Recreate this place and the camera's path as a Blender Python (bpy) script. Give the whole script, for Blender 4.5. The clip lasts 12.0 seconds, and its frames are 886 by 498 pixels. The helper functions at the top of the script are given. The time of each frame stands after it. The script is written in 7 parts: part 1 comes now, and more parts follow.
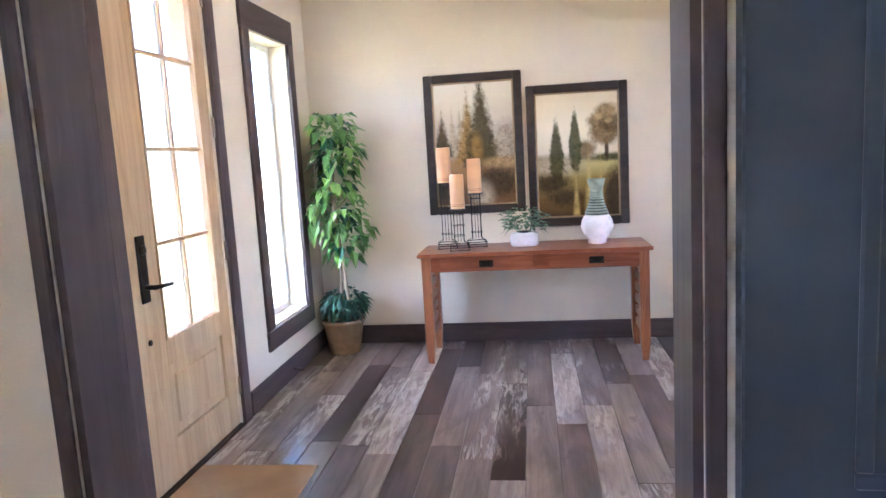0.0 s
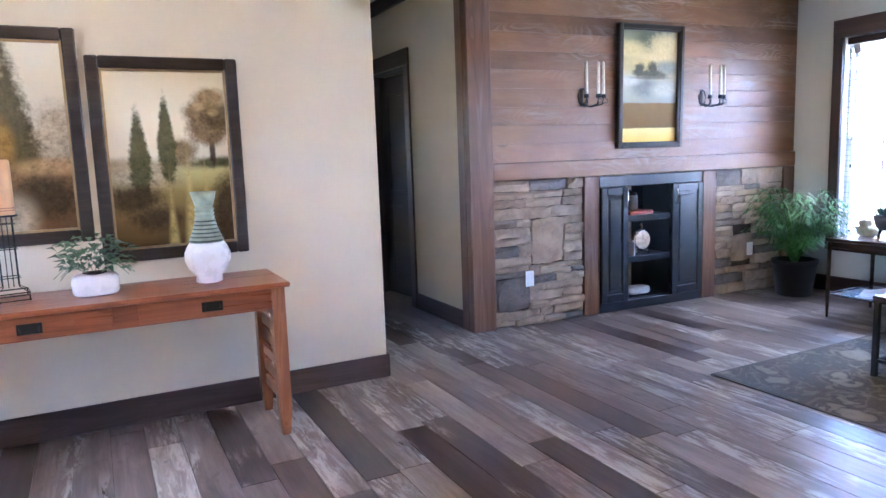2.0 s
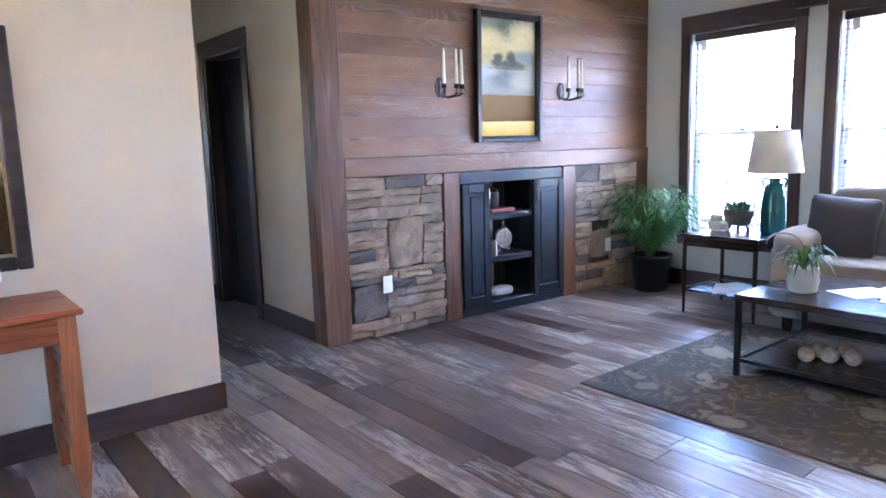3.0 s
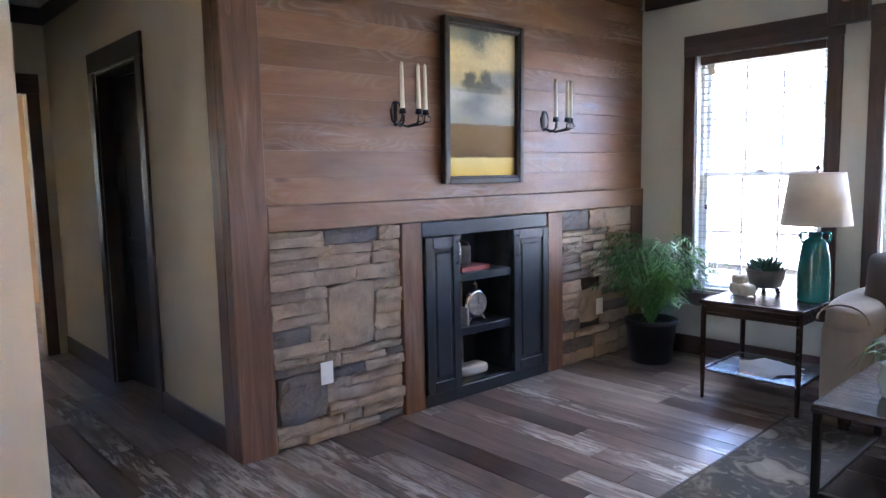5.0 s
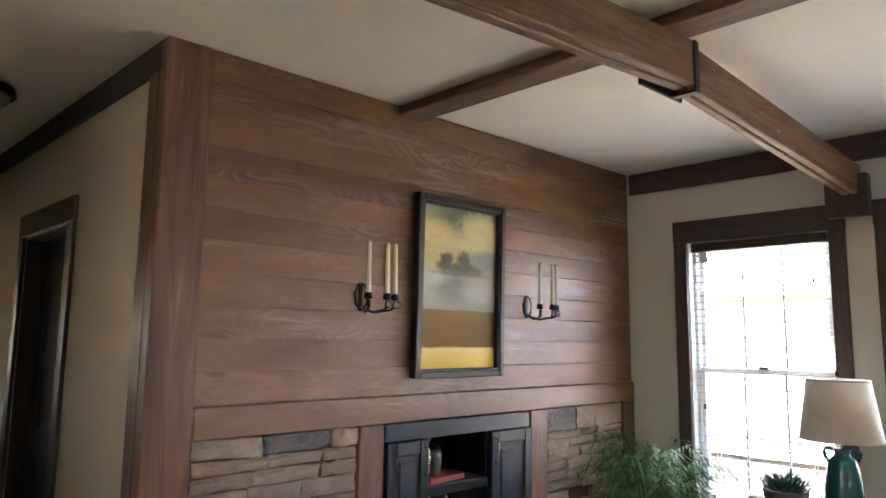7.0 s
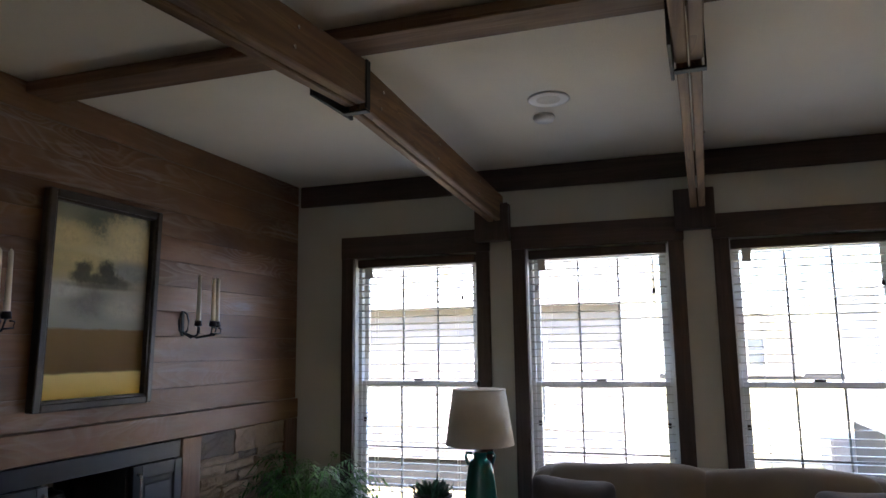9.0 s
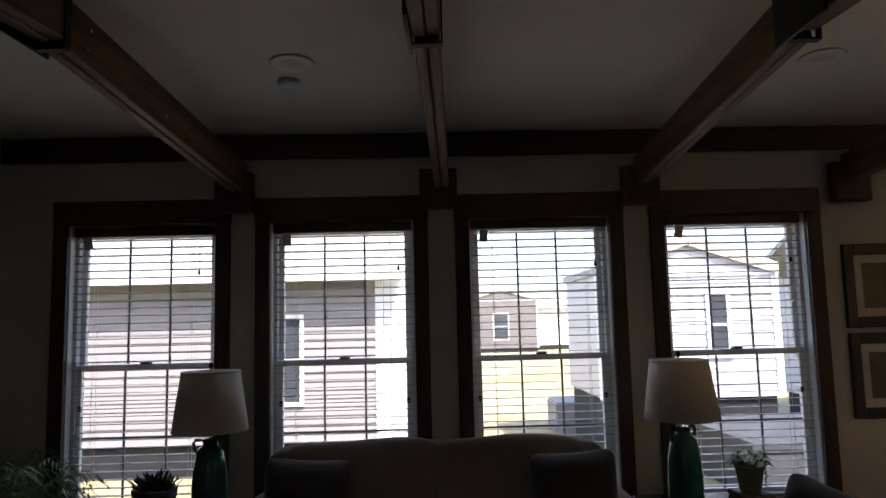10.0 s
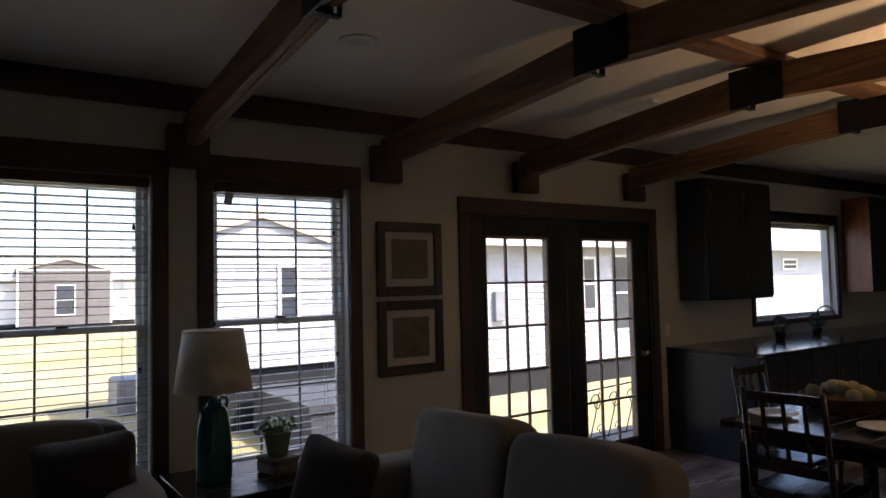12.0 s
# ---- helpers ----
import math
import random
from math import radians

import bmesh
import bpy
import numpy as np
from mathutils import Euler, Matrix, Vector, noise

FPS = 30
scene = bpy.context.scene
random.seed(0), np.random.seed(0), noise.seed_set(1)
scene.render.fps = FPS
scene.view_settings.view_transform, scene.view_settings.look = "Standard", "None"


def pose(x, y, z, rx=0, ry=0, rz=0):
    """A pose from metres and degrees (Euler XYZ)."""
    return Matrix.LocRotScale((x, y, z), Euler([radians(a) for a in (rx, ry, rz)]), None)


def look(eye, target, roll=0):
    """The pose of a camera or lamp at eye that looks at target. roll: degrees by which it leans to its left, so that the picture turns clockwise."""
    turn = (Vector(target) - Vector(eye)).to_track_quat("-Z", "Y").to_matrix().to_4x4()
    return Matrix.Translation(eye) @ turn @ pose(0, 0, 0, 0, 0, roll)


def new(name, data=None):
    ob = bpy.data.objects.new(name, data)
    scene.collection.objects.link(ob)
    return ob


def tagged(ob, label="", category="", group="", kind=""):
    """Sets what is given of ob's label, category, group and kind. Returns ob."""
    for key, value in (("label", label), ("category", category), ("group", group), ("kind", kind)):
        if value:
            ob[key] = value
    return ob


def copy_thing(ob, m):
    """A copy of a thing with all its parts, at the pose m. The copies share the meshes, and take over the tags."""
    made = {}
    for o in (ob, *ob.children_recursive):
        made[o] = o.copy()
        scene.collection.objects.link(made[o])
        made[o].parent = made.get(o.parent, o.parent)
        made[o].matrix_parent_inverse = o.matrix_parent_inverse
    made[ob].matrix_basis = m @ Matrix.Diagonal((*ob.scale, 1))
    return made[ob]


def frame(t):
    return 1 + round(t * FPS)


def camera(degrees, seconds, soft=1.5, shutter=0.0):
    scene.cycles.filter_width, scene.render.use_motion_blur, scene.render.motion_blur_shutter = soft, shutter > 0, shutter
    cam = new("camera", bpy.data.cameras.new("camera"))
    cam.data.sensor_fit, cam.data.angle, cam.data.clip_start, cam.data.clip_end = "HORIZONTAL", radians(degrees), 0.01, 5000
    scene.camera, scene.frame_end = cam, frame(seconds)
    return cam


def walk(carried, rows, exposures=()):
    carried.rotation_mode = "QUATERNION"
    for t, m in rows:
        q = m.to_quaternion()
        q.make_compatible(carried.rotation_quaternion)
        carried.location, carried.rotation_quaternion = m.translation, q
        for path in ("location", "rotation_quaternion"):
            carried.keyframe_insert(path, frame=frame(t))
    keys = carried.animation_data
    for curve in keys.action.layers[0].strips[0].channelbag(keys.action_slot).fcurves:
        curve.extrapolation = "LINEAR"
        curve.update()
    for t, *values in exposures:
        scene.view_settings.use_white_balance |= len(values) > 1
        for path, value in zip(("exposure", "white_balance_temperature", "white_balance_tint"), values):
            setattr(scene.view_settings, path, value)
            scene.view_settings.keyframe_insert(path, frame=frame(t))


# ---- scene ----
cam = camera(65.9, 12.0, soft=1.5)
PATH = [
    (0, (1.595, -4.922, 1.376), (1.329, -2.958, 1.104), -3.3),
    (0.2, (1.547, -4.76, 1.328), (1.323, -2.79, 1.068), -3.1),
    (0.4, (1.506, -4.637, 1.313), (1.361, -2.658, 1.06), -3.3),
    (0.5, (1.497, -4.581, 1.315), (1.4, -2.599, 1.063), -3.2),
    (1, (1.397, -4.235, 1.258), (1.67, -2.266, 1.036), -2.6),
    (1.5, (1.494, -3.933, 1.294), (2.083, -2.038, 1.041), -2.4),
    (2, (1.558, -3.685, 1.294), (2.452, -1.917, 1.023), -2.0),
    (2.5, (1.666, -3.447, 1.307), (2.779, -1.812, 1.011), -1.4),
    (3, (1.841, -3.318, 1.292), (3.072, -1.771, 0.991), -1.7),
    (3.2, (1.894, -3.216, 1.29), (3.169, -1.705, 0.989), -1.6),
    (4.8, (2.481, -2.462, 1.347), (3.832, -1.009, 1.098), -1.2),
    (5, (2.538, -2.411, 1.356), (3.883, -0.946, 1.14), -1.2),
    (5.5, (2.669, -2.194, 1.387), (4.031, -0.733, 1.298), -0.9),
    (6, (2.775, -2.045, 1.443), (4.157, -0.599, 1.487), -0.3),
    (6.5, (2.879, -2.041, 1.457), (4.249, -0.597, 1.647), 0.0),
    (6.7, (2.886, -2.052, 1.487), (4.262, -0.619, 1.714), 0.3),
    (8.3, (2.984, -1.939, 1.514), (4.652, -0.889, 1.852), -0.0),
    (8.5, (3.021, -1.961, 1.537), (4.759, -1.024, 1.856), -0.3),
    (9, (3.042, -1.996, 1.545), (4.924, -1.383, 1.832), -0.7),
    (9.5, (3.103, -2.024, 1.556), (5.069, -1.75, 1.801), -1.1),
    (10, (3.188, -2.093, 1.545), (5.18, -2.144, 1.755), -1.4),
    (10.5, (3.191, -2.142, 1.55), (5.151, -2.508, 1.725), -1.3),
    (11, (3.235, -2.237, 1.535), (5.117, -2.87, 1.688), -1.2),
    (11.5, (3.233, -2.307, 1.53), (5.017, -3.201, 1.654), -1.5),
    (12, (3.256, -2.375, 1.521), (4.897, -3.514, 1.623), -1.3),
]
walk(cam, [(t, look(eye, target, roll)) for t, eye, target, roll in PATH],
     exposures=[(0.0, 6.5, 4800, 19), (0.5, 6.3, 4950, 19), (1.0, 5.95, 5000, 20), (1.5, 6.35, 4850, 20), (2.0, 6.5, 4750, 20), (2.5, 6.7, 4700, 21), (3.2, 6.25, 4800, 20), (5.0, 5.75, 5200, 19),
                (6.0, 5.8, 5800, 19), (6.5, 5.65, 6200, 18), (8.4, 4.95, 5750, 17), (9.0, 3.7, 5750, 17), (9.5, 2.7, 5650, 18), (10.0, 1.85, 5950, 19), (10.5, 1.6, 5950, 19), (12.0, 1.6, 5900, 19)])

# ---- light: hazy sky and a high sun behind the entry side of the house ----
SUN_EL, SUN_AZ = radians(52), radians(240)      # azimuth from +y towards +x
world = bpy.data.worlds.new("sky")
scene.world = world
world.use_nodes = True
wn = world.node_tree
sky = wn.nodes.new("ShaderNodeTexSky")
sky.sky_type, sky.sun_disc, sky.sun_elevation, sky.sun_rotation = "NISHITA", False, SUN_EL, SUN_AZ
sky.dust_density = 2.0
wn.links.new(sky.outputs[0], wn.nodes["Background"].inputs[0])
wn.nodes["Background"].inputs[1].default_value = 0.15
sun = new("sun", bpy.data.lights.new("sun", "SUN"))
sun.data.energy, sun.data.angle, sun.data.color = 3.6, radians(0.53), (1.0, 0.95, 0.87)
sun_from = Vector((math.sin(SUN_AZ) * math.cos(SUN_EL), math.cos(SUN_AZ) * math.cos(SUN_EL), math.sin(SUN_EL)))
sun.matrix_world = look(tuple(sun_from * 60), (0, 0, 0))


def sky_panel(y0, y1, z0, z1, slope, watts, tint):
    """Daylight through one opening of the window wall: from the sky downwards, or thrown up by the bright ground."""
    lamp = new("sky_light", bpy.data.lights.new("sky_light", "AREA"))
    lamp.data.shape, lamp.data.size, lamp.data.size_y = "RECTANGLE", y1 - y0, z1 - z0
    lamp.data.energy, lamp.data.color, lamp.data.spread = watts, tint, radians(72)
    at = Vector((7.42, (y0 + y1) / 2, (z0 + z1) / 2))
    lamp.matrix_world = look(tuple(at), tuple(at + Vector((-math.cos(slope), 0, math.sin(slope)))))


for a, b, c, d in ((-0.857, 0.0, 0.50, 2.10), (-2.023, -1.175, 0.50, 2.10), (-3.193, -2.353, 0.50, 2.10), (-4.39, -3.523, 0.50, 2.10), (-7.16, -5.54, 0.17, 1.85)):
    sky_panel(a, b, c, d, radians(-52), 0.34, (0.90, 0.95, 1.0))
    sky_panel(a, b, c, d, radians(56), 0.11, (1.0, 0.93, 0.80))


# ---- materials ----
class Nodes:
    """A small helper round one node material."""

    def __init__(self, name):
        self.mat = bpy.data.materials.new(name)
        self.mat.use_nodes = True
        self.tree = self.mat.node_tree
        self.bsdf = self.tree.nodes["Principled BSDF"]

    def add(self, kind, **inputs):
        node = self.tree.nodes.new(kind)
        for key, value in inputs.items():
            self.put(node.inputs[key.replace("_", " ")], value)
        return node

    def put(self, socket, value):
        if isinstance(value, bpy.types.NodeSocket):
            self.tree.links.new(value, socket)
        else:
            socket.default_value = value

    def coords(self, scale=(1, 1, 1), shift=True):
        """Object coordinates, scaled, and moved along by each object's own random number."""
        tc = self.add("ShaderNodeTexCoord")
        mp = self.add("ShaderNodeMapping", Vector=tc.outputs["Object"], Scale=scale)
        if shift:
            info = self.add("ShaderNodeObjectInfo")
            mul = self.add("ShaderNodeMath")
            mul.operation = "MULTIPLY"
            self.put(mul.inputs[0], info.outputs["Random"])
            mul.inputs[1].default_value = 37.0
            self.put(mp.inputs["Location"], mul.outputs[0])
        return mp.outputs[0]

    def noise(self, vec, scale, detail=4.0, rough=0.55, distortion=0.0):
        n = self.add("ShaderNodeTexNoise", Vector=vec, Scale=scale, Detail=detail, Roughness=rough, Distortion=distortion)
        return n.outputs["Fac"]

    def ramp(self, fac, stops):
        r = self.add("ShaderNodeValToRGB", Fac=fac)
        el = r.color_ramp.elements
        while len(el) < len(stops):
            el.new(0.5)
        for e, (p, c) in zip(el, stops):
            e.position, e.color = p, (*c, 1) if len(c) == 3 else c
        return r.outputs[0]

    def mix(self, a, b, fac, blend="MIX"):
        m = self.add("ShaderNodeMix")
        m.data_type, m.blend_type = "RGBA", blend
        self.put(m.inputs[0], fac)
        for slot, value in ((6, a), (7, b)):
            self.put(m.inputs[slot], (*value, 1) if isinstance(value, tuple) and len(value) == 3 else value)
        return m.outputs[2]

    def maths(self, op, a, b=0.0):
        m = self.add("ShaderNodeMath")
        m.operation = op
        self.put(m.inputs[0], a)
        self.put(m.inputs[1], b)
        return m.outputs[0]

    def bump(self, height, strength=0.2, distance=0.01):
        b = self.add("ShaderNodeBump", Height=height, Strength=strength, Distance=distance)
        self.put(self.bsdf.inputs["Normal"], b.outputs[0])

    def set(self, **inputs):
        for key, value in inputs.items():
            if isinstance(value, tuple) and len(value) == 3 and "Color" in key:
                value = (*value, 1)
            self.put(self.bsdf.inputs[key.replace("_", " ")], value)
        return self.mat


def plain(name, colour, rough=0.6, scale=6.0, spread=0.12, bump=0.15, fine=180.0, metal=0.0, depth=0.002):
    """A nearly plain surface: broad blotches, fine grain and a little relief."""
    n = Nodes(name)
    v = n.coords()
    broad, grain = n.noise(v, scale, 3.0), n.noise(v, fine, 2.0)
    lo, hi = [tuple(max(0.0, c * k) for c in colour) for k in (1 - spread, 1 + spread)]
    col = n.ramp(broad, [(0.3, lo), (0.7, hi)])
    col = n.mix(col, tuple(c * 0.82 for c in colour), n.maths("MULTIPLY", grain, 0.25))
    n.bump(grain, bump, depth)
    r = n.maths("ADD", rough - 0.08, n.maths("MULTIPLY", broad, 0.16))
    return n.set(Base_Color=col, Roughness=r, Metallic=metal)


def timber(name, dark, mid, light, axis=0, rough=0.55, grain=1.0, random_tone=0.0, streak=0.0, knots=0.0, bump=0.25, fine_share=0.28, wear_scale=26.0):
    """Wood whose grain runs along one axis; each object takes its own cut and tone."""
    n = Nodes(name)
    s = [14.0 * grain] * 3
    s[axis] = 0.9 * grain
    v = n.coords(tuple(s))
    s2 = [70.0 * grain] * 3
    s2[axis] = 2.2 * grain
    vf = n.coords(tuple(s2))
    rings = n.noise(v, 1.0, 3.0, 0.55, 1.6)
    fine = n.noise(vf, 1.0, 3.0, 0.6)
    band = n.maths("FRACT", n.maths("MULTIPLY", rings, 5.0))
    fac = n.maths("ADD", n.maths("MULTIPLY", rings, 0.55), n.maths("MULTIPLY", band, 0.16))
    fac = n.maths("ADD", fac, n.maths("MULTIPLY", fine, fine_share))
    col = n.ramp(fac, [(0.25, dark), (0.5, mid), (0.78, light)])
    if knots:
        sk = [5.0] * 3
        sk[axis] = 1.6
        vor = n.add("ShaderNodeTexVoronoi", Vector=n.coords(tuple(sk)), Scale=1.0)
        k = n.ramp(vor.outputs["Distance"], [(0.03, (knots, knots, knots)), (0.16, (0, 0, 0))])
        col = n.mix(col, tuple(c * 0.45 for c in dark), k)
    if streak:
        ss = [wear_scale] * 3
        ss[axis] = 1.3
        patch = n.noise(n.coords((1.5, 1.5, 1.5)), 1.0, 2.0)
        wear = n.noise(n.coords(tuple(ss)), 1.0, 4.0, 0.65, 0.8)
        w = n.maths("MULTIPLY", n.ramp(wear, [(0.52, (0, 0, 0)), (0.66, (1, 1, 1))]), n.ramp(patch, [(0.48, (0, 0, 0)), (0.62, (1, 1, 1))]))
        col = n.mix(col, (0.44, 0.42, 0.40), n.maths("MULTIPLY", w, streak))
    if random_tone:
        info = n.add("ShaderNodeObjectInfo")
        tone = n.ramp(info.outputs["Random"], [(0.0, (0.42, 0.38, 0.38)), (0.22, (0.62, 0.56, 0.55)), (0.5, (0.95, 0.90, 0.88)), (0.78, (1.35, 1.28, 1.24)), (1.0, (1.9, 1.8, 1.72))])
        col = n.mix(col, tone, random_tone, "MULTIPLY")
    n.bump(n.maths("ADD", fine, n.maths("MULTIPLY", band, 0.5)), bump, 0.003)
    r = n.maths("ADD", rough - 0.1, n.maths("MULTIPLY", fine, 0.2))
    return n.set(Base_Color=col, Roughness=r)


def plank_mat(name):
    """Weathered printed planks: cloudy tone along each one, faint grain, whitish worn paint on some."""
    n = Nodes(name)
    info = n.add("ShaderNodeObjectInfo")
    rnd = info.outputs["Random"]
    tone = n.ramp(rnd, [(0.0, (0.056, 0.037, 0.031)), (0.16, (0.082, 0.055, 0.048)), (0.28, (0.172, 0.134, 0.115)), (0.45, (0.116, 0.083, 0.071)), (0.6, (0.232, 0.192, 0.168)), (0.76, (0.138, 0.101, 0.084)), (0.9, (0.267, 0.220, 0.190)), (1.0, (0.344, 0.294, 0.258))])
    cloud = n.noise(n.coords((9.0, 1.7, 1.0)), 1.0, 4.0, 0.6, 0.6)
    col = n.mix(tone, n.ramp(cloud, [(0.28, (0.50, 0.46, 0.46)), (0.5, (0.98, 0.96, 0.95)), (0.74, (1.6, 1.55, 1.5))]), 1.0, "MULTIPLY")
    grain = n.noise(n.coords((55.0, 1.6, 1.0)), 1.0, 3.0, 0.6, 0.4)
    col = n.mix(col, n.ramp(grain, [(0.3, (0.74, 0.72, 0.72)), (0.5, (1.0, 1.0, 1.0)), (0.72, (1.22, 1.21, 1.2))]), 0.8, "MULTIPLY")
    # worn whitish paint, on a share of the planks only
    worn = n.noise(n.coords((30.0, 4.5, 1.0)), 1.0, 5.0, 0.7, 0.8)
    where = n.noise(n.coords((4.0, 1.1, 1.0)), 1.0, 2.0)
    share = n.ramp(n.maths("FRACT", n.maths("MULTIPLY", rnd, 7.31)), [(0.52, (0, 0, 0)), (0.7, (1, 1, 1))])
    w = n.maths("MULTIPLY", n.ramp(worn, [(0.46, (0, 0, 0)), (0.58, (1, 1, 1))]), n.ramp(where, [(0.42, (0, 0, 0)), (0.56, (1, 1, 1))]))
    w = n.maths("MULTIPLY", n.maths("MULTIPLY", w, share), 0.95)
    col = n.mix(col, (0.52, 0.48, 0.44), w)
    stain = n.noise(n.coords((16.0, 7.0, 1.0)), 1.0, 3.0, 0.6)
    col = n.mix(col, (0.07, 0.048, 0.045), n.ramp(stain, [(0.60, (0, 0, 0)), (0.72, (0.55, 0.55, 0.55))]))
    n.bump(grain, 0.08, 0.002)
    r = n.maths("ADD", 0.24, n.maths("MULTIPLY", cloud, 0.14))
    return n.set(Base_Color=col, Roughness=r)


def cloth(name, colour, weave=420.0, spread=0.12):
    n = Nodes(name)
    v = n.coords()
    a = n.noise(v, 5.0, 3.0)
    b = n.noise(v, weave, 1.0)
    c = n.noise(v, 40.0, 3.0)
    col = n.ramp(a, [(0.3, tuple(x * (1 - spread) for x in colour)), (0.7, tuple(x * (1 + spread) for x in colour))])
    col = n.mix(col, tuple(x * 0.7 for x in colour), n.maths("MULTIPLY", b, 0.4))
    n.bump(n.maths("ADD", b, c), 0.35, 0.003)
    return n.set(Base_Color=col, Roughness=0.9, Sheen_Weight=0.15)


def foliage(name, dark, light, gloss=0.45, through_light=0.25):
    n = Nodes(name)
    g = n.add("ShaderNodeNewGeometry")
    col = n.ramp(g.outputs["Random Per Island"], [(0.0, dark), (0.6, tuple((a + b) / 2 for a, b in zip(dark, light))), (1.0, light)])
    v = n.noise(n.coords(), 60.0, 3.0)
    col = n.mix(col, dark, n.maths("MULTIPLY", v, 0.4))
    n.bump(v, 0.2, 0.002)
    return n.set(Base_Color=col, Roughness=gloss, Transmission_Weight=0.0, Subsurface_Weight=through_light, Subsurface_Radius=(0.02, 0.03, 0.008))


def stone_mat(name):
    n = Nodes(name)
    v = n.coords()
    info = n.add("ShaderNodeObjectInfo")
    tone = n.ramp(info.outputs["Random"], [(0.0, (0.10, 0.095, 0.105)), (0.13, (0.15, 0.138, 0.14)), (0.17, (0.33, 0.255, 0.18)), (0.55, (0.42, 0.325, 0.225)), (0.8, (0.35, 0.27, 0.20)), (1.0, (0.47, 0.375, 0.27))])
    big, fine = n.noise(v, 9.0, 5.0, 0.6), n.noise(v, 75.0, 6.0, 0.65)
    col = n.mix(tone, (0.20, 0.16, 0.13), n.ramp(big, [(0.36, (0.6, 0.6, 0.6)), (0.6, (0, 0, 0))]))
    col = n.mix(col, (0.46, 0.38, 0.29), n.ramp(fine, [(0.55, (0, 0, 0)), (0.8, (0.55, 0.55, 0.55))]))
    n.bump(n.maths("ADD", n.maths("MULTIPLY", big, 1.6), fine), 0.9, 0.012)
    return n.set(Base_Color=col, Roughness=0.88)


def board_mat(name):
    """Stained boards: soft brown clouds, cathedral grain in places, pale worn bare patches and a few knots."""
    n = Nodes(name)
    info = n.add("ShaderNodeObjectInfo")
    cloud = n.noise(n.coords((1.3, 6.0, 5.0)), 1.0, 4.0, 0.6, 0.5)
    col = n.ramp(cloud, [(0.25, (0.115, 0.052, 0.021)), (0.5, (0.190, 0.094, 0.040)), (0.75, (0.25, 0.134, 0.064))])
    tone = n.ramp(info.outputs["Random"], [(0.0, (0.80, 0.78, 0.77)), (0.5, (1.0, 1.0, 1.0)), (1.0, (1.16, 1.13, 1.10))])
    col = n.mix(col, tone, 1.0, "MULTIPLY")
    fine = n.noise(n.coords((3.5, 60.0, 110.0)), 1.0, 3.0, 0.6, 0.3)
    col = n.mix(col, n.ramp(fine, [(0.3, (0.88, 0.87, 0.86)), (0.5, (1.0, 1.0, 1.0)), (0.75, (1.1, 1.1, 1.1))]), 0.8, "MULTIPLY")
    # cathedral grain: closed contour lines of a long stretched field
    field = n.noise(n.coords((1.9, 6.0, 7.5)), 1.0, 1.0, 0.35, 0.25)
    line = n.maths("FRACT", n.maths("MULTIPLY", field, 15.0))
    line = n.ramp(line, [(0.0, (0, 0, 0)), (0.45, (0.25, 0.25, 0.25)), (0.8, (1, 1, 1)), (1.0, (0, 0, 0))])
    where = n.ramp(n.noise(n.coords((0.75, 3.0, 3.0)), 1.0, 2.0), [(0.44, (0.06, 0.06, 0.06)), (0.64, (1, 1, 1))])
    grain = n.maths("MULTIPLY", line, where)
    col = n.mix(col, (0.33, 0.25, 0.20), n.maths("MULTIPLY", grain, 0.5))
    # bare grey wood where the stain has gone
    bare = n.noise(n.coords((1.6, 9.0, 16.0)), 1.0, 4.0, 0.62, 0.6)
    b = n.maths("MULTIPLY", n.ramp(bare, [(0.54, (0, 0, 0)), (0.70, (1, 1, 1))]), where)
    col = n.mix(col, (0.42, 0.38, 0.35), n.maths("MULTIPLY", b, 0.6))
    vor = n.add("ShaderNodeTexVoronoi", Vector=n.coords((1.7, 5.0, 5.5)), Scale=1.0)
    col = n.mix(col, (0.045, 0.020, 0.010), n.ramp(vor.outputs["Distance"], [(0.03, (0.7, 0.7, 0.7)), (0.10, (0, 0, 0))]))
    n.bump(n.maths("ADD", fine, grain), 0.22, 0.003)
    r = n.maths("ADD", 0.34, n.maths("MULTIPLY", fine, 0.16))
    return n.set(Base_Color=col, Roughness=r)


WALL = plain("cream_wall_paint", (0.66, 0.575, 0.435), 0.75, 2.0, 0.04, 0.25, 260.0)
WALL_GREY = plain("greige_wall_paint", (0.56, 0.56, 0.505), 0.75, 2.0, 0.04, 0.25, 260.0)
CEIL = plain("ceiling_paint", (0.80, 0.745, 0.63), 0.85, 3.0, 0.03, 0.4, 120.0, depth=0.004)
TRIM = timber("dark_stained_trim", (0.034, 0.020, 0.018), (0.062, 0.038, 0.033), (0.095, 0.062, 0.054), 0, 0.5, 0.8, bump=0.12)
TRIM_Z = timber("dark_stained_trim_upright", (0.034, 0.020, 0.018), (0.062, 0.038, 0.033), (0.095, 0.062, 0.054), 2, 0.5, 0.8, bump=0.12)
TRIM_Y = timber("dark_stained_trim_long", (0.034, 0.020, 0.018), (0.062, 0.038, 0.033), (0.095, 0.062, 0.054), 1, 0.5, 0.8, bump=0.12)
POST = timber("brown_stained_post", (0.085, 0.038, 0.020), (0.165, 0.082, 0.044), (0.26, 0.15, 0.09), 2, 0.45, 0.55, streak=0.2, bump=0.35, fine_share=0.18)
BOARD = board_mat("rustic_brown_boards")
